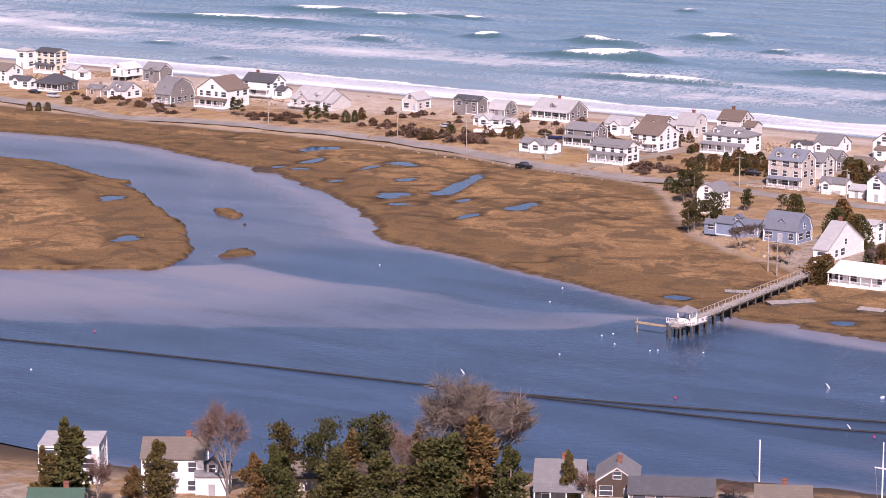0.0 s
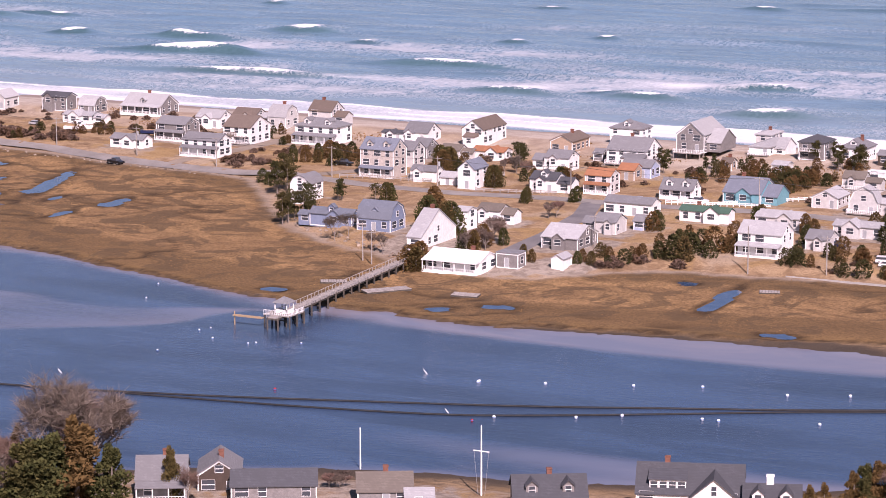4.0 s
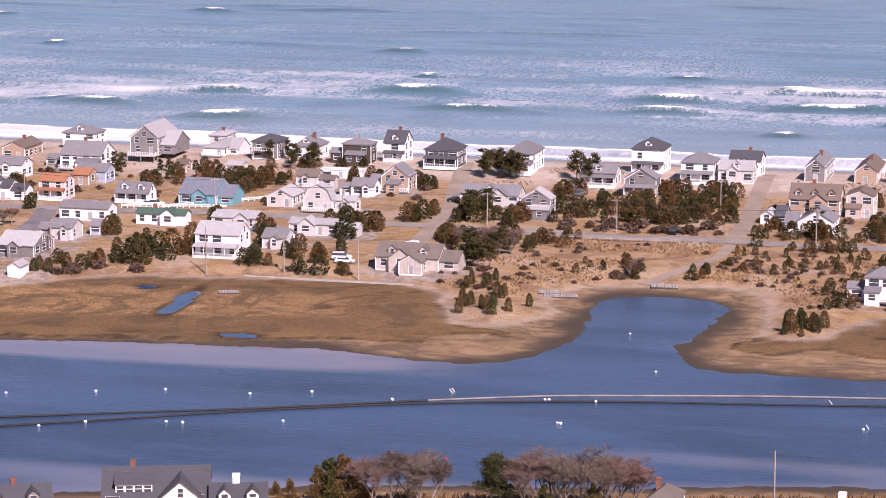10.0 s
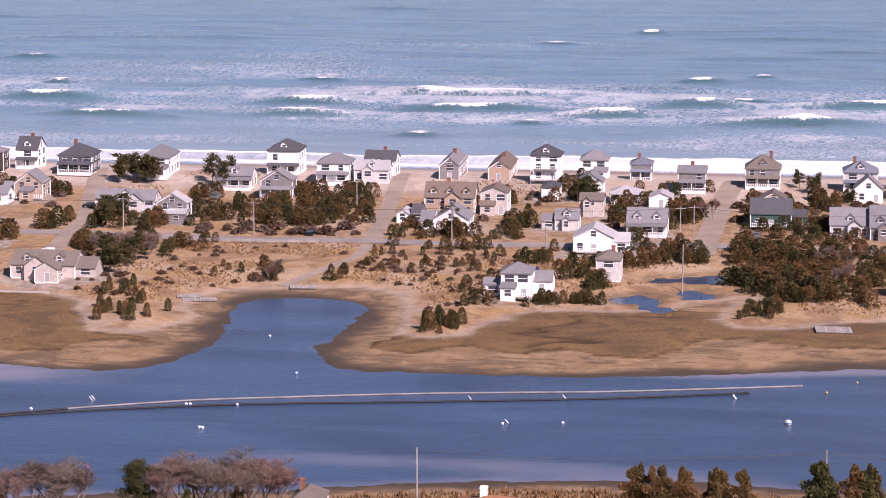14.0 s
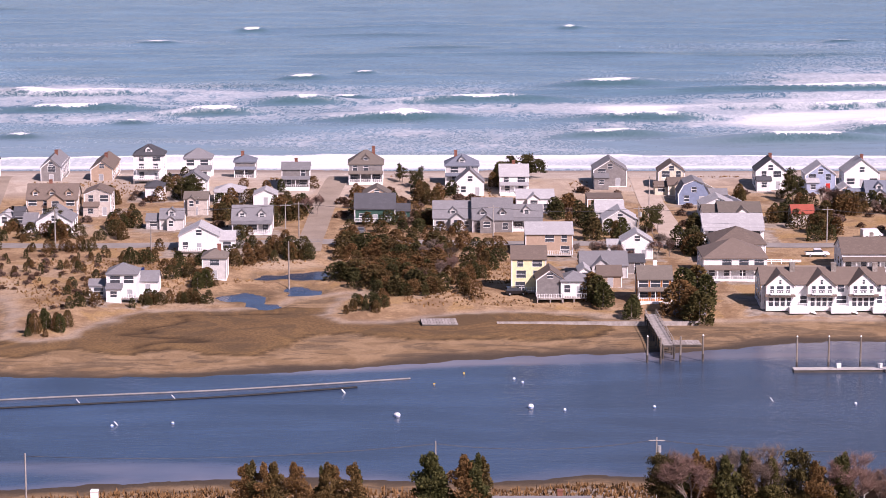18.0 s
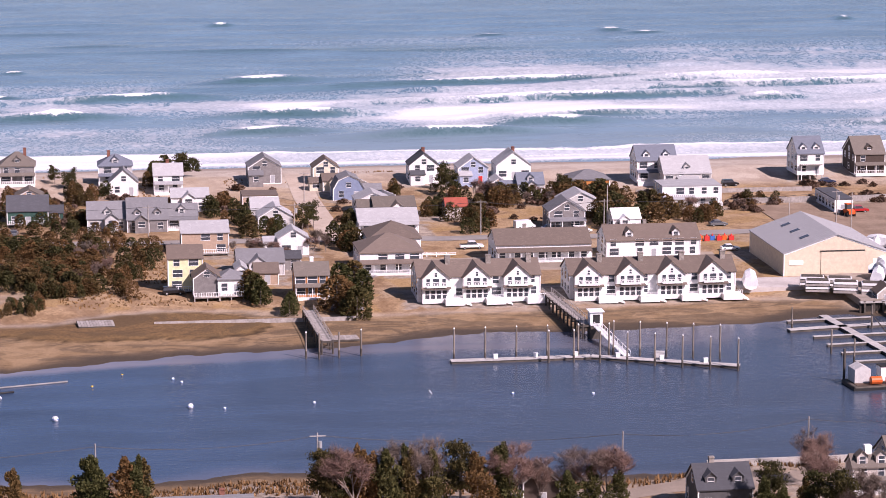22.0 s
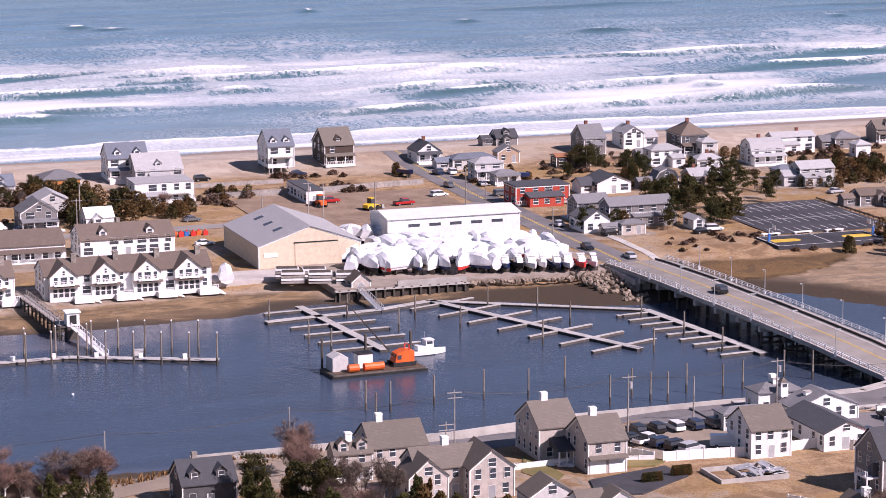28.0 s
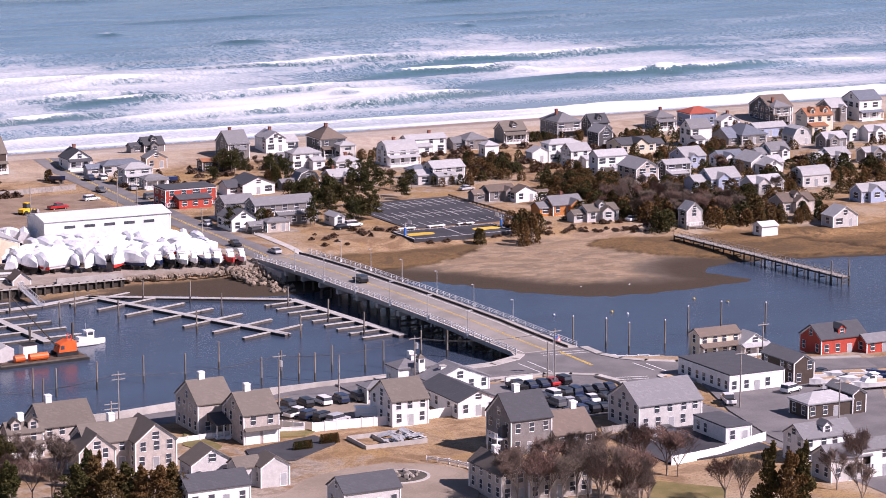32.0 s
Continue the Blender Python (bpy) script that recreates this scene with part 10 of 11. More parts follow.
# sandy, trodden yards round the houses
worn_yard = np.zeros(X.shape)
for a, b, c, d in [f for f in footprints if f[2] > 500]:
    i0, i1 = np.searchsorted(GX, (a - 9, b + 9))
    j0, j1 = np.searchsorted(GY, (c - 12, d + 9))
    u = np.maximum(np.maximum(a - X[j0:j1, i0:i1], X[j0:j1, i0:i1] - b), np.maximum(c - Y[j0:j1, i0:i1], Y[j0:j1, i0:i1] - d))
    worn_yard[j0:j1, i0:i1] = np.maximum(worn_yard[j0:j1, i0:i1], 1 - step(u, -1, 8))
worn_yard = np.maximum(worn_yard, np.maximum(.5 * step(X, 150, 210), .8 * (Y < 440)))
ground.data.attributes["yard"].data.foreach_set("value", (worn_yard * (.55 + .45 * ripple(X, Y, .03, 77))).ravel().astype(np.float32))


# ---- cars ----
def car_paint(name, c, rough=.3):
    m, n, l, b = material(name, rough)
    b.inputs["Base Color"].default_value = rgb(c)
    b.inputs["Coat Weight"].default_value = .5
    return m


PAINTS = [("white", car_paint("white car paint", (.75, .75, .75))), ("black", car_paint("black car paint", (.012, .012, .014))), ("silver", car_paint("silver car paint", (.42, .43, .45), .35)),
          ("dark blue", car_paint("dark blue car paint", (.015, .025, .06))), ("red", car_paint("red car paint", (.40, .02, .02))), ("grey", car_paint("grey car paint", (.12, .125, .13)))]
CAR_PARTS = {}
wheel_mesh = mesh_of("wheel", tube(tube(bmesh.new(), (0, -.11, 0), (0, .11, 0), .33, seg=12), (0, -.115, 0), (0, .115, 0), .18, seg=8, mat=1), (BLACK, STEEL))


def car(x, y, rz, paint, kind="sedan", z=None):
    word, mat = PAINTS[paint]
    root = thing({"van": "van", "truck": "pickup_truck"}.get(kind, "car"), pose(x, y, (gz(x, y) if z is None else z) + .02, 0, 0, rz), f"parked {word} {'delivery van' if kind == 'van' else 'pickup truck' if kind == 'truck' else kind} with black tyres", "car" if kind != "truck" else "truck", "vehicles")
    if (kind, paint) not in CAR_PARTS:
        L, W = {"sedan": (4.6, 1.8), "suv": (4.7, 1.9), "van": (5.4, 2.0), "truck": (5.6, 2.0)}[kind]
        lines = {"sedan": ([(-2.3, .3), (2.3, .3), (2.3, .65), (1.2, .9), (-2.2, .95), (-2.3, .7)], [(-1.9, .92), (.95, .9), (.25, 1.42), (-1.1, 1.42)]),
                 "suv": ([(-2.35, .35), (2.35, .35), (2.35, .8), (1.3, 1.05), (-2.3, 1.05)], [(-2.25, 1.04), (1.1, 1.04), (.55, 1.68), (-2.05, 1.68)]),
                 "van": ([(-2.7, .4), (2.7, .4), (2.7, .95), (2.0, 1.2), (-2.7, 1.2)], [(-2.7, 1.19), (1.9, 1.19), (1.2, 2.1), (-2.65, 2.1)]),
                 "truck": ([(-2.8, .45), (2.8, .45), (2.8, .95), (1.5, 1.1), (-2.8, 1.1)], [(-.9, 1.08), (1.4, 1.08), (.8, 1.8), (-.75, 1.8)])}[kind]
        body = prism(bmesh.new(), lines[0], -W / 2, W / 2)
        bmesh.ops.bevel(body, geom=list(body.edges), offset=.06, segments=1, affect="EDGES")
        a = [(u, v) for u, v in lines[1]]
        mid = (sum(u for u, v in a) / 4, 0)
        cab = prism(bmesh.new(), a, -W / 2 + .12, W / 2 - .12)
        top = max(v for u, v in a)
        roof = [u for u, v in a if v == top]
        rf = boxes((min(roof) - .05, max(roof) + .05, -W / 2 + .1, W / 2 - .1, top - .05, top + .05))
        lamp = boxes((L / 2 - .05, L / 2 + .02, -W / 2 + .1, -W / 2 + .5, .6, .78))
        CAR_PARTS[kind, paint] = (mesh_of("body", body, mat), mesh_of("cabin", cab, mat if kind == "van" else PANE), mesh_of("roof_panel", rf, mat), L, W)
    b, c, r, L, W = CAR_PARTS[kind, paint]
    part("body", b, None, root)
    part("cabin", c, None, root)
    part("roof_panel", r, None, root)
    for u in (-L * .31, L * .31):
        for v in (-W / 2 + .08, W / 2 - .08):
            part("wheel", wheel_mesh, None, root).location = (u, v, .33)
    if kind == "truck":
        part("bed", kept.setdefault("bed", mesh_of("bed", boxes((-2.7, -.95, -.85, .85, 1.1, 1.12)), BLACK)), None, root, "dark load bed")
    if kind == "van":
        part("windscreen", kept.setdefault("ws", mesh_of("windscreen", prism(bmesh.new(), [(1.3, 1.99), (1.87, 1.25), (1.93, 1.25), (1.36, 2.0)], -.8, .8), PANE)), None, root)


cr = random.Random(21)
for y, x0, tones in ((405, 225.4, (1, 3, 3, 4, 1)), (396, 225.2, (1, 0, 1, 3, 1, 1, 3)), (389.8, 225.4, (5, 2, 3, 0, 1, 1, 4)), (382.8, 223.7, (1, 3, 1, 1, 3))):
    for i, tone in enumerate(tones):
        car(x0 + 2.55 * i + cr.uniform(-.15, .15), y + .12 * i, 92 + cr.uniform(-4, 4), tone, "truck" if (y, i) == (405, 0) else cr.choice(("sedan", "suv", "sedan")), pz)
car(216.9, 396.4, 20, 3, "sedan", pz)
car(215.9, 393.0, 20, 1, "sedan", pz)
for i in range(5):
    car(180 + 3.6 * i, 411, 95, (1, 1, 0, 3, 5)[i], "suv", pz2)
for i, k in enumerate(("sedan", "truck", "suv", "suv", "suv")):
    car(177.5 + 1.6 * i, 406.5 - 2.4 * i, 20, (1, 0, 3, 1, 2)[i], k, pz2)
car(190.5, 397.5, -20, 0, "van", pz2)
car(213.6, 388.4, 20, 4, "suv", pz)
car(239.4, 504, 90, 1, "suv", deck_z(504) + .06)
car(243, 560, 90, 2, "sedan", gz(243, 560) + .1)
car(237.5, 572, -90, 1, "sedan", gz(237, 572) + .1)
car(243, 604, 90, 2, "sedan", gz(243, 604) + .1)
car(237.5, 668, -90, 5, "sedan", gz(237, 668) + .1)
car(242, 690, 90, 3, "suv", gz(242, 690) + .1)
car(246, 651, 10, 5, "suv")
car(230, 655, 10, 0, "suv")
car(252.6, 386, 65, 2, "sedan", gz(252, 386) + .3)
car(229, 362, 85, 2, "suv", pz3)
car(232, 362, 85, 1, "suv", pz3)
car(276, 585, 0, 0, "suv")
car(272, 583, 10, 1, "sedan")
car(250, 588, 20, 1, "suv")
car(254, 589, 20, 5, "suv")
car(-175.5, 602, 70, 0, "van", gz(-175, 602) + .1)
car(-188, 586, 10, 0, "suv")
car(-186, 582, 10, 0, "sedan")
car(-205, 600, 10, 3, "suv")
car(-208, 598, 15, 5, "sedan")
car(-258, 645, 5, 0, "truck")
car(-250, 657, 20, 1, "sedan")
car(-436, 640, -15, 1, "truck", gz(-436, 640) + .1)
car(-500, 690, -10, 2, "sedan")
car(-448, 700, 10, 3, "suv")
car(-655, 672, 10, 2, "suv")
car(-668, 676, 10, 1, "sedan")
car(-372, 660, 0, 1, "truck")
car(95, 618, 0, 0, "truck")
car(118, 640, 10, 2, "sedan")
car(125, 636, 10, 0, "suv")
car(112, 643, 15, 0, "van")
car(-184, 672, 0, 1, "sedan")
car(-120, 640, 80, 1, "sedan")
car(41, 580, 10, 3, "suv")
car(36, 582, 10, 5, "suv")
car(23, 574, 5, 1, "suv")
car(49, 622, 0, 0, "suv")
car(178, 700, 5, 1, "suv")
car(205, 700, 5, 3, "sedan")
car(155, 608, 0, 0, "sedan")
car(330, 625, 10, 2, "sedan")
car(345, 560, 20, 0, "sedan")
car(-98, 690, 90, 0, "suv")
car(-155, 690, 80, 5, "suv")


# ---- boats ----
def hull_mesh(L, W, H, mat):
    bm = bmesh.new()
    rows = []
    for i in range(7):
        t = i / 6
        u = -L / 2 + L * t
        w = W / 2 * (1 - max(0, (t - .45) / .55) ** 2.2)
        s = H * (1 + .25 * t * t)
        rows.append([bm.verts.new(p) for p in ((u, -w, s), (u, -w * .85, H * .35), (u, 0, 0 + .35 * H * max(0, t - .7) / .3), (u, w * .85, H * .35), (u, w, s))])
    for r, q in zip(rows, rows[1:]):
        for k in range(4):
            bm.faces.new((r[k], q[k], q[k + 1], r[k + 1]))
        bm.faces.new((r[4], q[4], q[0], r[0]))
    bm.faces.new(rows[0])
    bmesh.ops.remove_doubles(bm, verts=bm.verts, dist=.01)
    bmesh.ops.recalc_face_normals(bm, faces=bm.faces)
    return mesh_of("hull", bm, mat)


def wrap_mesh(L, W, H, top, seed):
    r = random.Random(seed)
    bm = bmesh.new()
    rows = []
    for i in range(8):
        t = i / 7
        u = -L / 2 - .05 + (L + .1) * t
        w = (W / 2 + .06) * (1 - max(0, (t - .45) / .55) ** 2.2) + .03
        s = H * (1 + .25 * t * t)
        pk = s + (top * .8) * (math.sin(math.pi * min(1, .22 + t * .74)) ** .7) * r.uniform(.92, 1.06)
        rows.append([bm.verts.new(p) for p in ((u, -w, s * .74), (u, -w * 1.04, s * 1.02), (u, -w * r.uniform(.62, .78), s + (pk - s) * .78), (u, r.uniform(-.1, .1), pk), (u, w * r.uniform(.62, .78), s + (pk - s) * .78), (u, w * 1.04, s * 1.02), (u, w, s * .74))])
    for p, q in zip(rows, rows[1:]):
        for k in range(6):
            bm.faces.new((p[k], q[k], q[k + 1], p[k + 1]))
    bm.faces.new(rows[0])
    bm.faces.new(rows[-1][::-1])
    bmesh.ops.recalc_face_normals(bm, faces=bm.faces)
    return mesh_of("wrap", bm, SHRINK)


NAVY = car_paint("navy hull paint", (.015, .03, .10))
HULLS = [(L, hull_mesh(L, L * .33, 1.3, mat)) for L, mat in ((6.2, GELCOAT), (7.4, NAVY), (9, GELCOAT), (5.4, NAVY), (7.8, REDP), (6.8, BLACK))]
WRAPS = [[wrap_mesh(L, L * .33, 1.3, 1.5 + .18 * L * q, 31 * k + i) for k, q in enumerate((.6, 1.0, 1.3))] for i, (L, _) in enumerate(HULLS)]
cradle = mesh_of("cradle", boxes((-1.8, -1.6, -1.1, 1.1, 0, 1.0), (1.0, 1.2, -.9, .9, 0, 1.0), (-1.8, 1.2, -.1, .1, .1, .35)), WOODB)


def wrapped_boat(x, y, rz, k, tall=1, z=None):
    L, h = HULLS[k]
    root = thing("boat", pose(x, y, yz if z is None else z, 0, 0, rz), "stored motor boat in white shrink wrap", "boat", "boats in winter storage")
    part("cradle", cradle, None, root)
    part("hull", h, None, root).location = (0, 0, .8)
    part("wrap", WRAPS[k][tall], None, root).location = (0, 0, .8)


def open_boat(x, y, rz, k, z, label="white motor boat with small cabin", group="open boats", cabin=True, stand=True):
    L, h = HULLS[k]
    root = thing("motor_boat", pose(x, y, z, 0, 0, rz), label, "boat", group)
    if stand:
        part("cradle", cradle, None, root)
    b = .8 if stand else -.35
    part("hull", h, None, root).location = (0, 0, b)
    part("well", boxes((-L * .42, L * .05, -L * .11, L * .11, b + 1.3, b + 1.42)), WOODT, root, "tan cockpit floor")
    if cabin:
        c = part("cabin", prism(bmesh.new(), [(-L * .05, b + 1.3), (L * .25, b + 1.3), (L * .2, b + 2.2), (L * .02, b + 2.9), (-L * .05, b + 2.9)], -L * .1, L * .1), GELCOAT, root)
        part("window", boxes((0, L * .12, -L * .1 - .02, L * .1 + .02, b + 2.1, b + 2.6)), PANE, c)
        part("roof", boxes((-L * .12, L * .06, -L * .115, L * .115, b + 2.9, b + 3.0)), GELCOAT, c)


br = random.Random(3)
for v, n, x0, x1 in ((0, 10, 175, 208), (5.5, 13, 177, 226), (11, 14, 178, 228), (16.5, 14, 180, 229), (22, 13, 186, 229), (27, 11, 190, 228)):
    for i in range(n):
        x = x0 + (x1 - x0) * (i + .5) / n + br.uniform(-.7, .7)
        y = 560.5 - .26 * (x - 175) + v * (1 + .004 * (x - 175)) + br.uniform(-1.2, 1.2)
        across = br.random() < (.2 if v == 0 else .55)
        wrapped_boat(x, y, (br.choice((0, 180)) if across else br.choice((-90, -90, 90))) + br.gauss(0, 18), br.randrange(6), br.choice((1, 2, 2)) if v < 8 else br.choice((0, 0, 1)))
for i in range(8):
    open_boat(209.5 + i * 2.75, 552.6 - i * .75 + br.uniform(-.5, .5), -95 + br.uniform(-10, 10), (1, 5, 2, 0, 1, 2, 4, 0)[i], yz, "motor boat on stands without cover")
for i in range(9):
    wrapped_boat(180 + i * 2.4 + br.uniform(-1, 1), 598 + br.uniform(-3, 3), br.uniform(0, 360), br.randrange(6), br.randrange(3), gz(190, 598) + .1)
wrapped_boat(148.5, 565, 80, 2, 2, gz(148, 565))
# stacked floats at the yard's edge
for i in range(5):
    st = thing("float_stack", pose(161.5 + (i % 3) * 5.6, 556.5 - (i % 3) * 2.2 + (i // 3) * 4.5, yz, 0, 0, -14), "stack of pale dock floats stored ashore", "float stack", "stacked floats")
    for k in range(4):
        part("float", boxes((-2.6, 2.6, -1.5, 1.5, k * .65, k * .65 + .45)), GELCOAT if k % 2 else WOODG, st)
        part("spacer", boxes((-2.3, 2.3, -1.1, 1.1, k * .65 + .45, k * .65 + .65)), WOODB, st)
open_boat(-478, 682, 20, 2, gz(-478, 682), "white sport fishing boat stored on the lot", cabin=True)
open_boat(-452, 684, 15, 1, gz(-452, 684), "white boat under cover on the lot", cabin=False)
open_boat(-62, 592, 12, 3, gz(-62, 592), "small white open boat beside the house", cabin=False)
open_boat(232, 688, -60, 3, gz(236, 688) + .05, "white skiff beside the road", cabin=False)
for i in range(2):
    open_boat(254 + 4.6 * i, 674 - i * .8, -35, i, gz(254 + 4.6 * i, 674) + .05, "small white boat on a trailer", cabin=False)
for i in range(9):
    open_boat(279 + (i % 3) * 7, 376 + (i // 3) * 4.5 - (i % 3) * 1.6, 170 + br.uniform(-10, 10), (0, 2, 3)[i % 3], gz(288, 380) - .5, "low white skiff stored on the lot", cabin=i % 4 == 1)

# ---- crane barge ----
barge = thing("crane_barge", pose(154.8, 479, 0, 0, 0, 4), "flat black work barge carrying orange crane and tanks", "barge")
bm = boxes((-9.6, 9.6, -3.6, 3.6, -.6, .75))
bmesh.ops.bevel(bm, geom=list(bm.edges), offset=.15, segments=1, affect="EDGES")
part("deck", bm, WOODB, barge, "black timber deck")
DECKM = surface("dark rusty deck", (0.05, 0.035, 0.028), (0.13, 0.085, 0.06), 3, .5, .8)
part("deck_plate", boxes((-8.8, 9.0, -3.2, 3.2, .75, .82)), DECKM, barge, "dark rusty planked deck")
part("tyre_fender", boxes((-9.8, 9.8, -3.75, -3.6, .0, .5)), BLACK, barge)
sh = part("shed", prism(bmesh.new(), [(-1.6, .8), (1.6, .8), (1.6, 3.4), (0, 4.2), (-1.6, 3.4)], -1.8, 1.8), LGREY, barge, "grey plywood shed")
sh.location = (-7.0, 1.0, 0)
part("cabin", boxes((-3.0, .0, .2, 2.6, .8, 3.5)), GELCOAT, barge, "white equipment cabin")
part("cabin_roof", boxes((-3.15, .15, .05, 2.75, 3.5, 3.62)), BLACK, barge)
for x0, x1, r in ((-6.0, -3.9, .75), (-2.8, 1.2, .75)):
    part("fuel_tank", tube(bmesh.new(), (x0, -2.3, 1.6), (x1, -2.3, 1.6), r, seg=12), ORANGEP, barge, "orange fuel tank")
part("track", boxes((3.6, 8.2, -1.8, -1.0, .85, 1.6), (3.6, 8.2, 1.0, 1.8, .85, 1.6)), BLACK, barge)
cb = prism(bmesh.new(), [(4.0, 1.5), (8.0, 1.5), (8.0, 3.6), (6.2, 3.9), (4.4, 3.2)], -1.4, 1.4)
part("crane_house", cb, ORANGEP, barge, "orange crane house")
part("crane_window", boxes((4.5, 5.3, -1.45, -1.35, 2.2, 3.0)), PANE, barge)
for s in (-.7, .7):
    bm = bmesh.new()
    tube(bm, (5.0, s, 1.8), (-5.5, s * .3, 14.0), .08, .06, 5)
    part("boom", bm, WOODB, barge, "dark lattice boom")
bm = bmesh.new()
for i in range(14):
    a, b = i / 14, (i + 1) / 14
    tube(bm, (5.0 - 10.5 * a, -.7 + .5 * a, 1.8 + 12.2 * a), (5.0 - 10.5 * b, .7 - .5 * b, 1.8 + 12.2 * b), .06, seg=4)
part("lattice", bm, WOODB, barge)
part("stay", tube(bmesh.new(), (7.6, 0, 4.7), (-5.5, 0, 14.0), .05, seg=4), BLACK, barge)
part("gantry", boxes((6.9, 7.1, -1.1, -1.0, 3.5, 4.9), (6.9, 7.1, 1.0, 1.1, 3.5, 4.9), (6.9, 7.1, -1.1, 1.1, 4.8, 4.9)), REDP, barge)
for x, y in ((-9, 3.8), (0, 3.9), (9.2, 3.4)):
    part("spud", tube(bmesh.new(), (x, y, -3), (x, y, 6.5), .25), WOODB, barge)
wb = thing("work_boat", pose(168.6, 489.6, 0, 0, 0, 4), "white work boat with wheelhouse moored beside the barge", "boat", "boats afloat")
part("hull", hull_mesh(9.5, 2.9, 1.2, GELCOAT), None, wb).location = (0, 0, -.35)
part("boot_stripe", boxes((-4.6, 2.0, -1.3, 1.3, -.1, .12)), BLACK, wb, "black waterline stripe")
part("cabin", boxes((-1.6, 1.8, -1.0, 1.0, .85, 1.9)), GELCOAT, wb)
ph = part("wheelhouse", boxes((.2, 1.8, -.95, .95, 1.9, 3.0), (0, 2.0, -1.05, 1.05, 3.0, 3.1)), GELCOAT, wb)
part("window", boxes((.4, 1.6, -.98, .98, 2.2, 2.8)), PANE, ph)
part("mast", tube(bmesh.new(), (.3, 0, 3.1), (.3, 0, 4.6), .05), STEEL, wb)
part("wheel_rail", boxes((-4.2, -1.6, -1.25, -1.2, 1.4, 1.46), (-4.2, -1.6, 1.2, 1.25, 1.4, 1.46)), STEEL, wb)

# ---- dredge pipes lying along the river ----
PIPE_A = [(-470, 366), (-393, 386), (-341, 397), (-292, 405), (-270, 411), (-259, 414), (-206, 432), (-182, 443), (-160, 452), (-133, 466), (-114, 475), (-103, 478), (-73, 486), (-50, 490), (-32, 493), (0, 502)]
PIPE_B = [(-277, 408), (-257, 411), (-236, 415), (-216, 420), (-203, 426), (-180, 439), (-160, 451), (-133, 464), (-102, 474), (-73, 479), (-49, 484), (-31, 488), (-10, 495)]
# highlight along the pipe's top put into an all-over pale grey
PIPEG = surface("highlight grey pipe", (0.15, 0.145, 0.14), (0.25, 0.24, 0.235), 2, .3, .5)
for pts, mat, label in ((PIPE_A[:10], BLACK, "long black floating dredge pipe along the river"), (PIPE_A[9:], PIPEG, "pale grey floating dredge pipe along the river"), (PIPE_B, BLACK, "long black floating dredge pipe along the river")):
    cu = bpy.data.curves.new("pipe", "CURVE")
    cu.dimensions, cu.bevel_depth, cu.bevel_resolution = "3D", .2, 2
    sp = cu.splines.new("NURBS")
    sp.points.add(len(pts) - 1)
    for p, (x, y) in zip(sp.points, pts):
        p.co = (x, y, .14, 1)
    sp.use_endpoint_u, sp.order_u, sp.resolution_u = True, 3, 6
    cu.materials.append(mat)
    tagged(new("dredge_pipe", cu), label, "pipe")


# ---- buoys ----
def buoy(x, y, mat, r):
    k = ("buoy", mat.name, round(r, 2))
    if k not in kept:
        bm = bmesh.new()
        bmesh.ops.create_uvsphere(bm, u_segments=12, v_segments=8, radius=r * .72)
        kept[k] = mesh_of("ball", bm, mat), mesh_of("band", tube(bmesh.new(), (0, 0, -.06), (0, 0, .05), r * .74, seg=12), BLUEP)
    root = thing("mooring_buoy", pose(x, y, r * .45), {"white gelcoat": "white", "red paint": "red"}.get(mat.name, "yellow") + " round mooring buoy afloat", "buoy", "mooring buoys")
    part("ball", kept[k][0], None, root)
    part("band", kept[k][1], None, root)


def spar_buoy(x, y):
    root = thing("spar_buoy", pose(x, y, -.2, 0, 38, 200), "white winter stick buoy leaning in the current", "buoy", "winter sticks")
    part("stick", kept.setdefault("spar", mesh_of("stick", tube(bmesh.new(), (0, 0, -1), (0, 0, 1.3), .1, .08, 7), GELCOAT)), None, root)
    part("cap", kept.setdefault("sparcap", mesh_of("cap", tube(bmesh.new(), (0, 0, 1.3), (0, 0, 1.4), .09, .05, 7), BLACK)), None, root)


buoy(-379.6, 497.1, GELCOAT, 0.30)
buoy(-329.3, 499.1, GELCOAT, 0.30)
buoy(-294.7, 461.6, GELCOAT, 0.30)
buoy(-293.7, 464.4, GELCOAT, 0.30)
buoy(-288.1, 456.2, GELCOAT, 0.30)
buoy(-367.6, 369.0, GELCOAT, 0.30)
buoy(-323.0, 484.6, GELCOAT, 0.30)
buoy(-278.9, 455.0, GELCOAT, 0.30)
buoy(-277.9, 456.4, GELCOAT, 0.30)
buoy(-269.4, 460.0, GELCOAT, 0.30)
buoy(-291.9, 441.6, GELCOAT, 0.30)
buoy(-253.7, 423.2, REDP, 0.40)
buoy(-382.3, 402.7, REDP, 0.40)
buoy(-222.4, 445.7, GELCOAT, 0.40)
buoy(-222.4, 446.3, GELCOAT, 0.45)
buoy(-207.6, 422.5, GELCOAT, 0.45)
buoy(-210.4, 450.2, GELCOAT, 0.45)
buoy(-194.8, 456.0, GELCOAT, 0.45)
buoy(-182.8, 460.9, GELCOAT, 0.45)
buoy(-194.3, 428.8, GELCOAT, 0.45)
buoy(-187.5, 433.8, GELCOAT, 0.45)
buoy(-173.6, 437.7, GELCOAT, 0.45)
buoy(-170.6, 438.0, GELCOAT, 0.45)
buoy(-166.3, 461.7, GELCOAT, 0.45)
buoy(-155.7, 466.4, GELCOAT, 0.45)
buoy(-153.6, 443.6, GELCOAT, 0.45)
buoy(-139.4, 464.4, GELCOAT, 0.45)
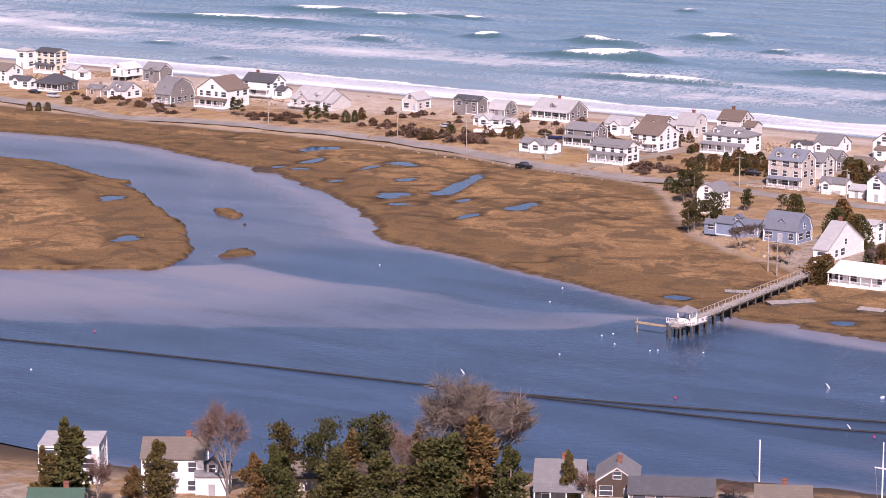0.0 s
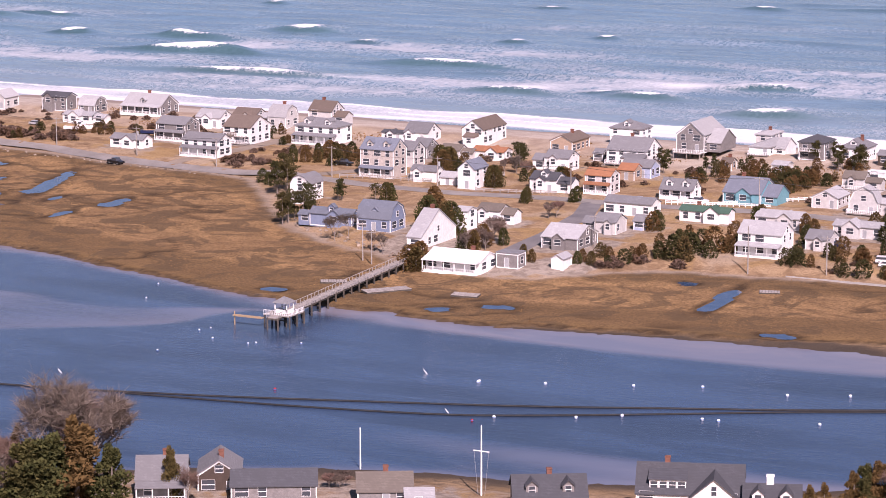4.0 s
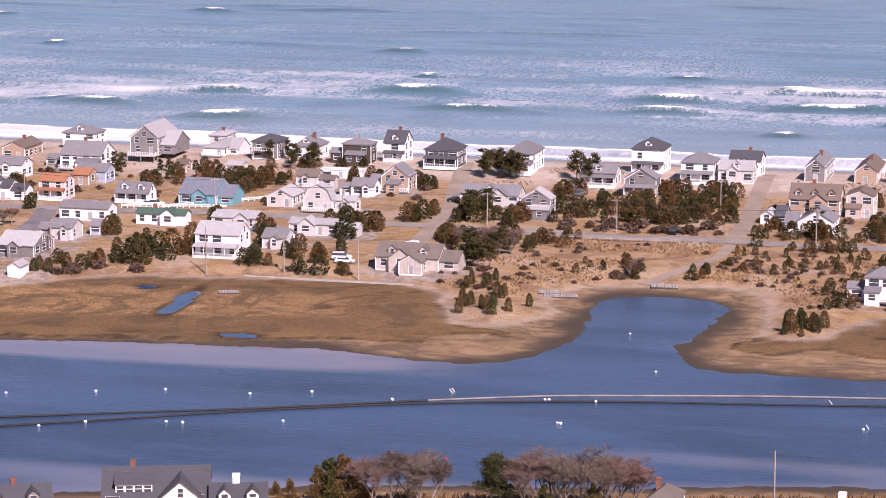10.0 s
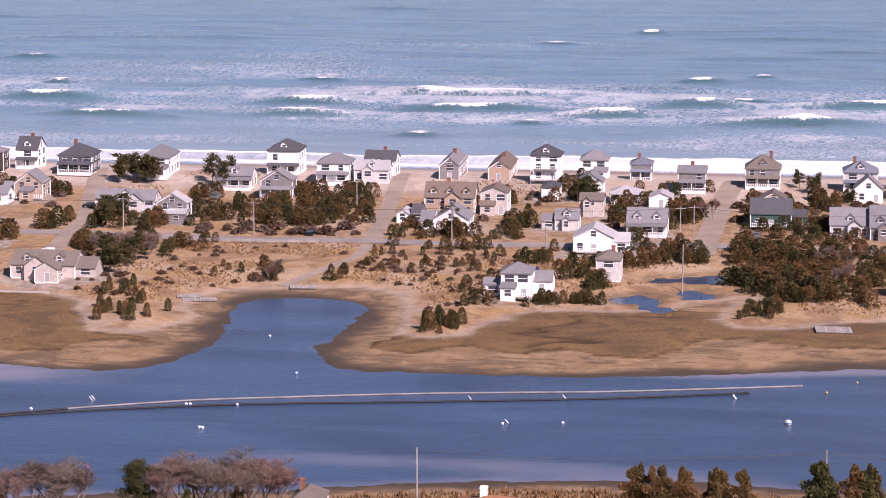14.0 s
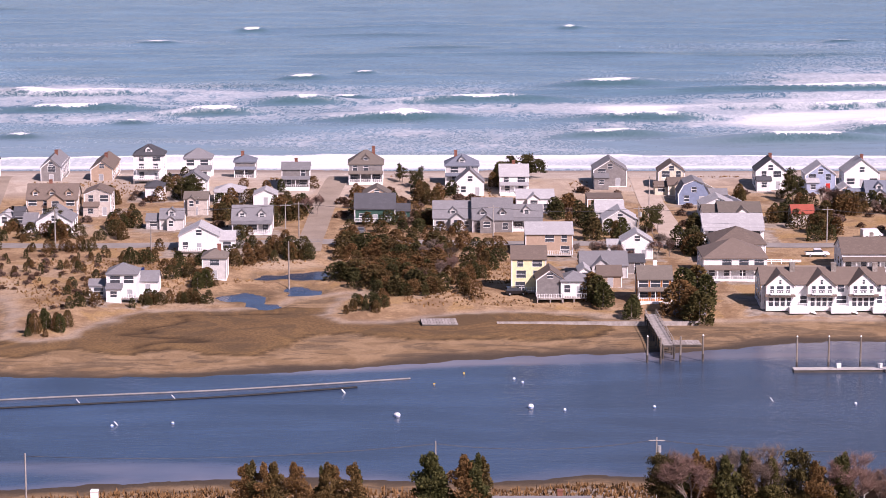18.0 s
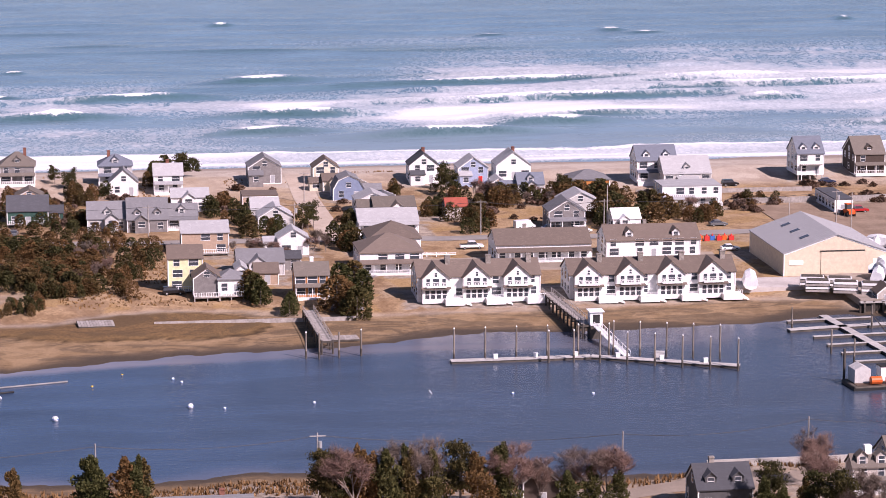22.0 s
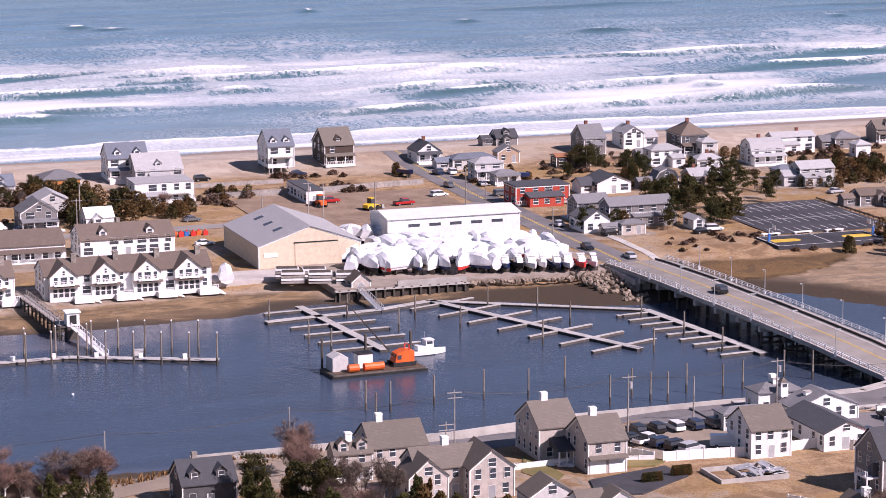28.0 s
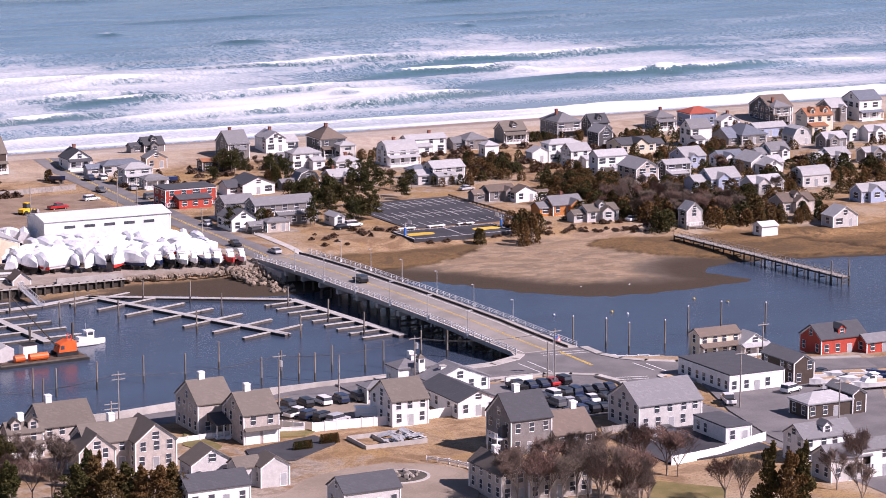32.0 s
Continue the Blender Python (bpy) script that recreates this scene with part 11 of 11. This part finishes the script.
buoy(-111.5, 472.0, GELCOAT, 0.45)
buoy(-105.4, 455.2, GELCOAT, 0.45)
buoy(-210.0, 418.5, REDP, 0.40)
buoy(-139.6, 464.8, GELCOAT, 0.42)
buoy(-112.3, 472.1, GELCOAT, 0.42)
buoy(-102.9, 473.0, GELCOAT, 0.42)
buoy(-106.0, 455.4, GELCOAT, 0.42)
buoy(-96.9, 499.5, GELCOAT, 0.42)
buoy(-108.7, 532.0, GELCOAT, 0.42)
buoy(-52.9, 465.2, GELCOAT, 0.42)
buoy(-42.3, 467.2, GELCOAT, 0.42)
buoy(-2.5, 472.4, GELCOAT, 0.70)
buoy(-118.6, 426.5, REDP, 0.40)
buoy(22.0, 478.6, GELCOAT, 0.75)
buoy(-2.3, 472.2, GELCOAT, 0.75)
buoy(28.1, 476.8, GELCOAT, 0.40)
buoy(44.6, 478.9, GELCOAT, 0.40)
buoy(81.8, 481.1, GELCOAT, 0.40)
buoy(96.6, 479.0, GELCOAT, 0.40)
buoy(19.8, 501.4, GELCOAT, 0.40)
buoy(21.3, 498.4, GELCOAT, 0.40)
buoy(4.5, 497.0, YELLOWP, 0.35)
buoy(10.3, 506.0, YELLOWP, 0.35)
buoy(271.0, 471.2, GELCOAT, 0.40)
buoy(286.2, 465.1, GELCOAT, 0.40)
buoy(292.3, 496.2, GELCOAT, 0.40)
buoy(303.7, 493.4, GELCOAT, 0.40)
buoy(284.2, 468.5, YELLOWP, 0.40)
buoy(308.3, 472.7, YELLOWP, 0.40)
buoy(313.0, 465.9, YELLOWP, 0.40)
spar_buoy(-297.5, 416.8)
spar_buoy(-234.2, 447.8)
spar_buoy(-234.7, 448.5)
spar_buoy(-216.4, 422.1)
spar_buoy(-130.2, 473.4)
spar_buoy(-130.0, 474.3)
spar_buoy(-51.9, 466.6)
spar_buoy(-60.7, 483.5)
spar_buoy(-43.4, 486.5)
spar_buoy(-12.0, 490.8)
spar_buoy(-12.1, 490.7)
spar_buoy(67.1, 483.7)


# ---- utility poles and wires ----
WIRE = surface("dark cable", (.05, .05, .05), (.08, .08, .08), 3, .5, .6, bump=0)


def utility_pole(x, y, h=10.5, arms=1, drum=False, label="weathered grey timber utility pole"):
    root = thing("utility_pole", pose(x, y, gz(x, y)), label, "utility pole", "utility poles")
    part("pole", kept.setdefault(("pole", h), mesh_of("pole", tube(bmesh.new(), (0, 0, -.5), (0, 0, h), .17, .11, 7), WOODG)), None, root)
    for k in range(arms):
        part("crossarm", kept.setdefault("xarm", mesh_of("crossarm", boxes((-1.3, 1.3, -.07, .07, -.07, .07)), WOODG)), None, root).location = (0, -.16, h - .5 - .9 * k)
    if drum:
        part("transformer", kept.setdefault("drum", mesh_of("transformer", tube(bmesh.new(), (0, 0, -.6), (0, 0, .5), .3, seg=10), STEEL)), None, root).location = (.45, 0, h - 1.9)
    return x, y, gz(x, y) + h - .45


def wires(a, b, sag=1.2, n=2):
    cu = bpy.data.curves.new("overhead_wire", "CURVE")
    cu.dimensions, cu.bevel_depth = "3D", .025
    for k in range(n):
        sp = cu.splines.new("POLY")
        sp.points.add(10)
        for i, p in enumerate(sp.points):
            t = i / 10
            p.co = (a[0] + (b[0] - a[0]) * t + (k - .5) * .9, a[1] + (b[1] - a[1]) * t, a[2] + (b[2] - a[2]) * t - sag * 4 * t * (1 - t), 1)
    cu.materials.append(WIRE)
    tagged(new("overhead_wire", cu), "thin dark overhead wires between poles", "wire")


line_a = [utility_pole(x, y, h, ar, dr) for x, y, h, ar, dr in ((-60, 408, 9, 0, False), (4, 414, 9.5, 0, False), (39, 414, 10, 1, True), (88, 412, 9.5, 0, False), (119, 413, 9.5, 0, False), (147, 411, 10.5, 2, False), (178, 410, 11, 1, True), (207, 412, 11, 1, True), (233, 404, 11.5, 1, False))]
for a, b in zip(line_a, line_a[1:]):
    wires(a, b)
for x, y, h, ar in ((193, 416, 8, 0), (236, 412, 7, 0), (255, 373, 11, 1), (276, 397, 10, 1), (258, 346, 11, 1), (143, 404, 7, 2)):
    utility_pole(x, y, h, ar)
row = [utility_pole(x, y, 8.5, 1, i % 3 == 0) for i, (x, y) in enumerate(((-552, 664), (-500, 664), (-470, 659), (-436, 651), (-405, 645), (-365, 641), (-330, 637), (-292, 640), (-240, 642), (-205, 640), (-167, 639), (-134, 638), (-85, 637), (-27, 645), (20, 640), (55, 639), (100, 636), (130, 634), (190, 640)))]
for a, b in zip(row, row[1:]):
    wires(a, b, 1.0)
for x, y, h in ((-27, 590, 11), (-179, 570, 9), (-214, 566, 11), (-197, 571, 9), (-114, 671, 9), (-300, 541, 9), (-296, 538, 8), (-60, 615, 8), (230, 620, 9), (232, 640, 9), (171, 615, 10), (203, 626, 10), (232, 580, 9), (62, 690, 8), (132, 640, 11), (190, 627, 10), (-256, 575, 8), (-30, 640, 9)):
    utility_pole(x, y, h, 1 if h < 10 else 0, False)
# flagstaff with yard on the near bank
fl = thing("flagpole", pose(-185, 372, gz(-185, 372)), "tall white flagpole with crossed yard and stays", "flagpole")
part("pole", tube(bmesh.new(), (0, 0, -.5), (0, 0, 11.5), .16, .1, 8), TRIM, fl)
part("yard", boxes((-1.4, 1.4, -.07, .07, 7.2, 7.35)), TRIM, fl)
for s in (-1, 1):
    part("stay", tube(bmesh.new(), (s * 1.3, 0, 7.2), (s * .6, 0, 0), .02, seg=3), STEEL, fl)
fl = thing("flagpole", pose(-212, 381, gz(-212, 381)), "short white flagpole beside a cottage", "flagpole")
part("pole", tube(bmesh.new(), (0, 0, -.5), (0, 0, 7), .14, .1, 8), TRIM, fl)
part("ball", tube(bmesh.new(), (0, 0, 7), (0, 0, 7.2), .12, .05, 8), TRIM, fl)
flag = thing("flagpole", pose(237.4, 412.2, 2.4), "flagpole with red, white and blue striped flag", "flagpole")
part("pole", tube(bmesh.new(), (0, 0, -.4), (0, 0, 7.9), .08, .05, 8), STEEL, flag)
for i in range(7):
    bm = bmesh.new()
    for k in range(6):
        a, b = .1 + k * .25, .1 + (k + 1) * .25
        za, zb = -.07 * k, -.07 * (k + 1)
        ya, yb = .16 * math.sin(k * 1.3), .16 * math.sin((k + 1) * 1.3)
        for off in (.0, .03):
            vs = [bm.verts.new(p) for p in ((a, ya + off, 7.6 + za - i * .13), (b, yb + off, 7.6 + zb - i * .13), (b, yb + off, 7.47 + zb - i * .13), (a, ya + off, 7.47 + za - i * .13))]
            bm.faces.new(vs)
    part("stripe", bm, REDP if i % 2 == 0 else TRIM, flag)
part("canton", boxes((.1, .7, -.18, .18, 7.0, 7.62)), BLUEP, flag, "blue canton")


# ---- fences and small things ----
def fence(pts, h, mat, label, gap=2.2, solid=True):
    root = thing("fence", pose(0, 0, 0), label, "fence", "fences")
    for (xa, ya), (xb, yb) in zip(pts, pts[1:]):
        L = math.dist((xa, ya), (xb, yb))
        n = max(1, int(L / gap))
        ang = math.atan2(yb - ya, xb - xa)
        for i in range(n):
            x, y = xa + (xb - xa) * (i + .5) / n, ya + (yb - ya) * (i + .5) / n
            w = L / n
            k = ("fence", round(w, 1), h, mat.name, solid)
            if k not in kept:
                if solid:
                    kept[k] = mesh_of("panel", boxes((-w / 2 + .08, w / 2 - .08, -.04, .04, -.5, h - .1), (-w / 2 + .08, w / 2 - .08, -.07, .07, h - .1, h)), mat)
                else:
                    kept[k] = mesh_of("panel", boxes((-w / 2, w / 2, -.05, .05, h - .2, h), (-w / 2, w / 2, -.05, .05, h * .45, h * .45 + .18)), mat)
                kept[k, "p"] = mesh_of("post", boxes((-.09, .09, -.09, .09, -.6, h + .12)), mat)
            part("panel", kept[k], None, root).matrix_basis = pose(x, y, gz(x, y), 0, 0, math.degrees(ang))
            part("post", kept[k, "p"], None, root).matrix_basis = pose(xa + (xb - xa) * i / n, ya + (yb - ya) * i / n, gz(x, y))
    return root


VINYL = TRIM
fence([(176, 394.5), (168, 405)], 1.5, VINYL, "white panel fence beside the car park")
fence([(177, 393), (191, 391.5), (207, 393), (215, 384)], 1.7, VINYL, "white vinyl fence round the restaurant yard")
fence([(152, 396), (166, 397), (176, 394)], 1.0, VINYL, "white picket fence beside a lawn")
fence([(222, 344), (233, 346), (246, 351)], 1.6, VINYL, "white vinyl fence behind the dark car park")
fence([(222, 367.5), (244, 367.5)], 1.4, WOODG, "grey board fence of the car park")
fence([(258, 427.3), (268.7, 423.3)], 1.0, TRIM, "white two-rail fence at the water's edge", solid=False)
fence([(268.2, 411.8), (281, 406.3)], 1.0, TRIM, "white two-rail fence before the shore house", solid=False)
fence([(-172, 627), (-140, 626.5), (-116, 627)], 1.0, WOODG, "grey post-and-rail fence beside the road", solid=False)
fence([(176, 672), (203, 672), (233, 676)], 1.5, WOODG, "weathered board fence on the dune side of the yard")
fence([(150, 690), (198, 690)], 1.2, WOODG, "weathered board fence behind the beach")
fence([(200, 620), (233, 618)], 1.6, WOODG, "weathered grey board fence of the work yard")
fence([(-345, 648), (-322, 662)], 1.4, WOODG, "weathered board fence beside a cottage lane")
fence([(-362, 640), (-336, 645)], 1.0, WOODG, "weathered rail fence along the road", solid=False)
fence([(-318, 636), (-296, 640)], 1.0, WOODG, "weathered rail fence along the road", solid=False)
fence([(-265, 640), (-238, 645)], 1.0, VINYL, "white picket fence before a cottage", gap=1.6, solid=False)
fence([(-254, 641), (-231, 664)], 1.0, VINYL, "white picket fence before a cottage", gap=1.6, solid=False)
fence([(78, 715), (86, 690)], 1.4, VINYL, "white board fence between beach houses")
fence([(74, 609), (90, 609)], 1.0, TRIM, "white rail fence beside the drive", solid=False)
fence([(25, 628), (36, 628)], 1.0, TRIM, "white rail fence beside the lane", solid=False)
fence([(321, 576), (320, 617)], .8, WOODB, "low dark guard rail of the car park", solid=False)


def loader(x, y, rz, mat, label):
    root = thing("wheel_loader", pose(x, y, gz(x, y) + .05, 0, 0, rz), label, "digger", "yard machines")
    part("body", prism(bmesh.new(), [(-2.4, .8), (.8, .8), (.8, 1.7), (-1.0, 1.9), (-2.4, 1.6)], -.9, .9), mat, root)
    part("cab", boxes((-.9, .5, -.7, .7, 1.7, 3.1)), PANE, root)
    part("cab_roof", boxes((-1.0, .6, -.8, .8, 3.1, 3.25)), mat, root)
    for s in (-.7, .7):
        part("arm", tube(bmesh.new(), (.6, s, 1.5), (2.8, s, .9), .14, seg=5), mat, root)
    part("bucket", prism(bmesh.new(), [(2.6, .3), (3.6, .2), (3.4, 1.2), (2.7, 1.3)], -1.2, 1.2), STEEL, root)
    for u in (-1.5, 1.2):
        for v in (-.95, .95):
            part("wheel", kept.setdefault("lw", mesh_of("wheel", tube(bmesh.new(), (0, -.22, 0), (0, .22, 0), .7, seg=14), BLACK)), None, root).location = (u, v, .65)


loader(207, 641, 30, YELLOWP, "yellow wheel loader in the work yard")
loader(196, 650, 100, ORANGEP, "orange excavator parked in the work yard")
car(217, 645, 10, 4, "truck")
car(200, 655, 0, 4, "truck")
for i in range(7):
    c = thing("lobster_pot_stack", pose(149.5 + i * 1.5, 621 + (i % 2) * .6, gz(152, 621)), "stack of red and green fishing buoys and pots", "fishing gear", "fishing gear")
    part("pot", boxes((-.6, .6, -.5, .5, 0, 1.1)), (REDP, ORANGEP, REDP, BLUEP)[i % 4], c)
    part("buoy", tube(bmesh.new(), (0, 0, 1.1), (0, 0, 1.6), .3, .1, 8), REDP, c)
frame_ = thing("house_foundation", pose(186, 381, gz(186, 381)), "new concrete house foundation with stacked steel forms", "foundation")
for a in ((-6, 6, -4, -3.7, -.3, .8), (-6, 6, 3.7, 4, -.3, .8), (-6, -5.7, -3.7, 3.7, -.3, .8), (5.7, 6, -3.7, 3.7, -.3, .8), (-1.2, -.9, -3.7, 3.7, -.3, .7)):
    part("wall", boxes(a), CONC, frame_)
fr = random.Random(8)
for i in range(24):
    ob = part("form_panel", kept.setdefault("form", mesh_of("form_panel", boxes((-1.4, 1.4, -.35, .35, -.06, .06)), STEEL)), None, frame_)
    ob.matrix_basis = pose(fr.uniform(-.5, 5.2), fr.uniform(-3, 3), 1.0 + fr.uniform(-.3, .3), fr.uniform(-20, 20), fr.uniform(-12, 12), fr.choice((0, 90)) + fr.uniform(-15, 15))


def cupola(x, y, z, s=1.0, label="small white roof cupola with windows"):
    root = thing("cupola", pose(x, y, z), label, "cupola", "cupolas")
    part("base", boxes((-.8 * s, .8 * s, -.8 * s, .8 * s, -1.5, 1.3 * s)), TRIM, root)
    part("pane", boxes((-.5 * s, .5 * s, -.83 * s, -.79 * s, .2, 1.0 * s)), PANE, root)
    part("pane", boxes((-.83 * s, -.79 * s, -.5 * s, .5 * s, .2, 1.0 * s)), PANE, root)
    bm = bmesh.new()
    bmesh.ops.create_cone(bm, segments=4, radius1=1.35 * s, radius2=.05, depth=.9 * s, matrix=Matrix.Translation((0, 0, 1.7 * s)) @ Matrix.Rotation(radians(45), 4, "Z"), cap_ends=True)
    part("roof", bm, R_TAN, root)


cupola(209.3, 414.2, 7.1, .85, "white eight-windowed cupola on the restaurant's roof")
for x, y, z in ((209.2, 417.3, 6.6), (212.4, 411.0, 5.4)):
    cs = thing("roof_chimney", pose(x, y, z), "white boxed chimney on the restaurant's roof", "chimney", "roof chimneys")
    part("shaft", boxes((-.55, .55, -.55, .55, -1.2, 1.5)), TRIM, cs)
    part("cap", boxes((-.65, .65, -.65, .65, 1.5, 1.62)), CONC, cs)
fence([(186, 365.5), (188.5, 362), (190, 358), (190.5, 353.5)], .9, VINYL, "low white picket fence curving beside the turning circle", gap=1.6, solid=False)
car(255, 377, 70, 0, "truck", 2.28)
car(270.5, 379, 20, 0, "suv", 2.28)
car(284, 388, 30, 1, "sedan", 2.28)
car(286, 383, 30, 5, "sedan", 2.28)
# cars parked beside the cottages
for x, y, rz, tone, kind in ((-330, 650, 20, 0, "sedan"), (-300, 655, 80, 1, "suv"), (-272, 640, 5, 2, "sedan"), (-228, 668, 85, 0, "suv"), (-150, 668, 80, 2, "sedan"), (-96, 662, 85, 1, "sedan"), (-62, 655, 10, 0, "suv"),
                             (-12, 650, 85, 5, "sedan"), (52, 664, 85, 0, "suv"), (86, 645, 5, 0, "sedan"), (104, 652, 10, 2, "suv"), (160, 640, 5, 5, "sedan"), (247, 668, 80, 2, "sedan"), (246, 690, 85, 0, "suv"), (300, 640, 10, 1, "suv")):
    if not any(a < x < b and c < y < d for a, b, c, d in footprints):
        car(x, y, rz, tone, kind)
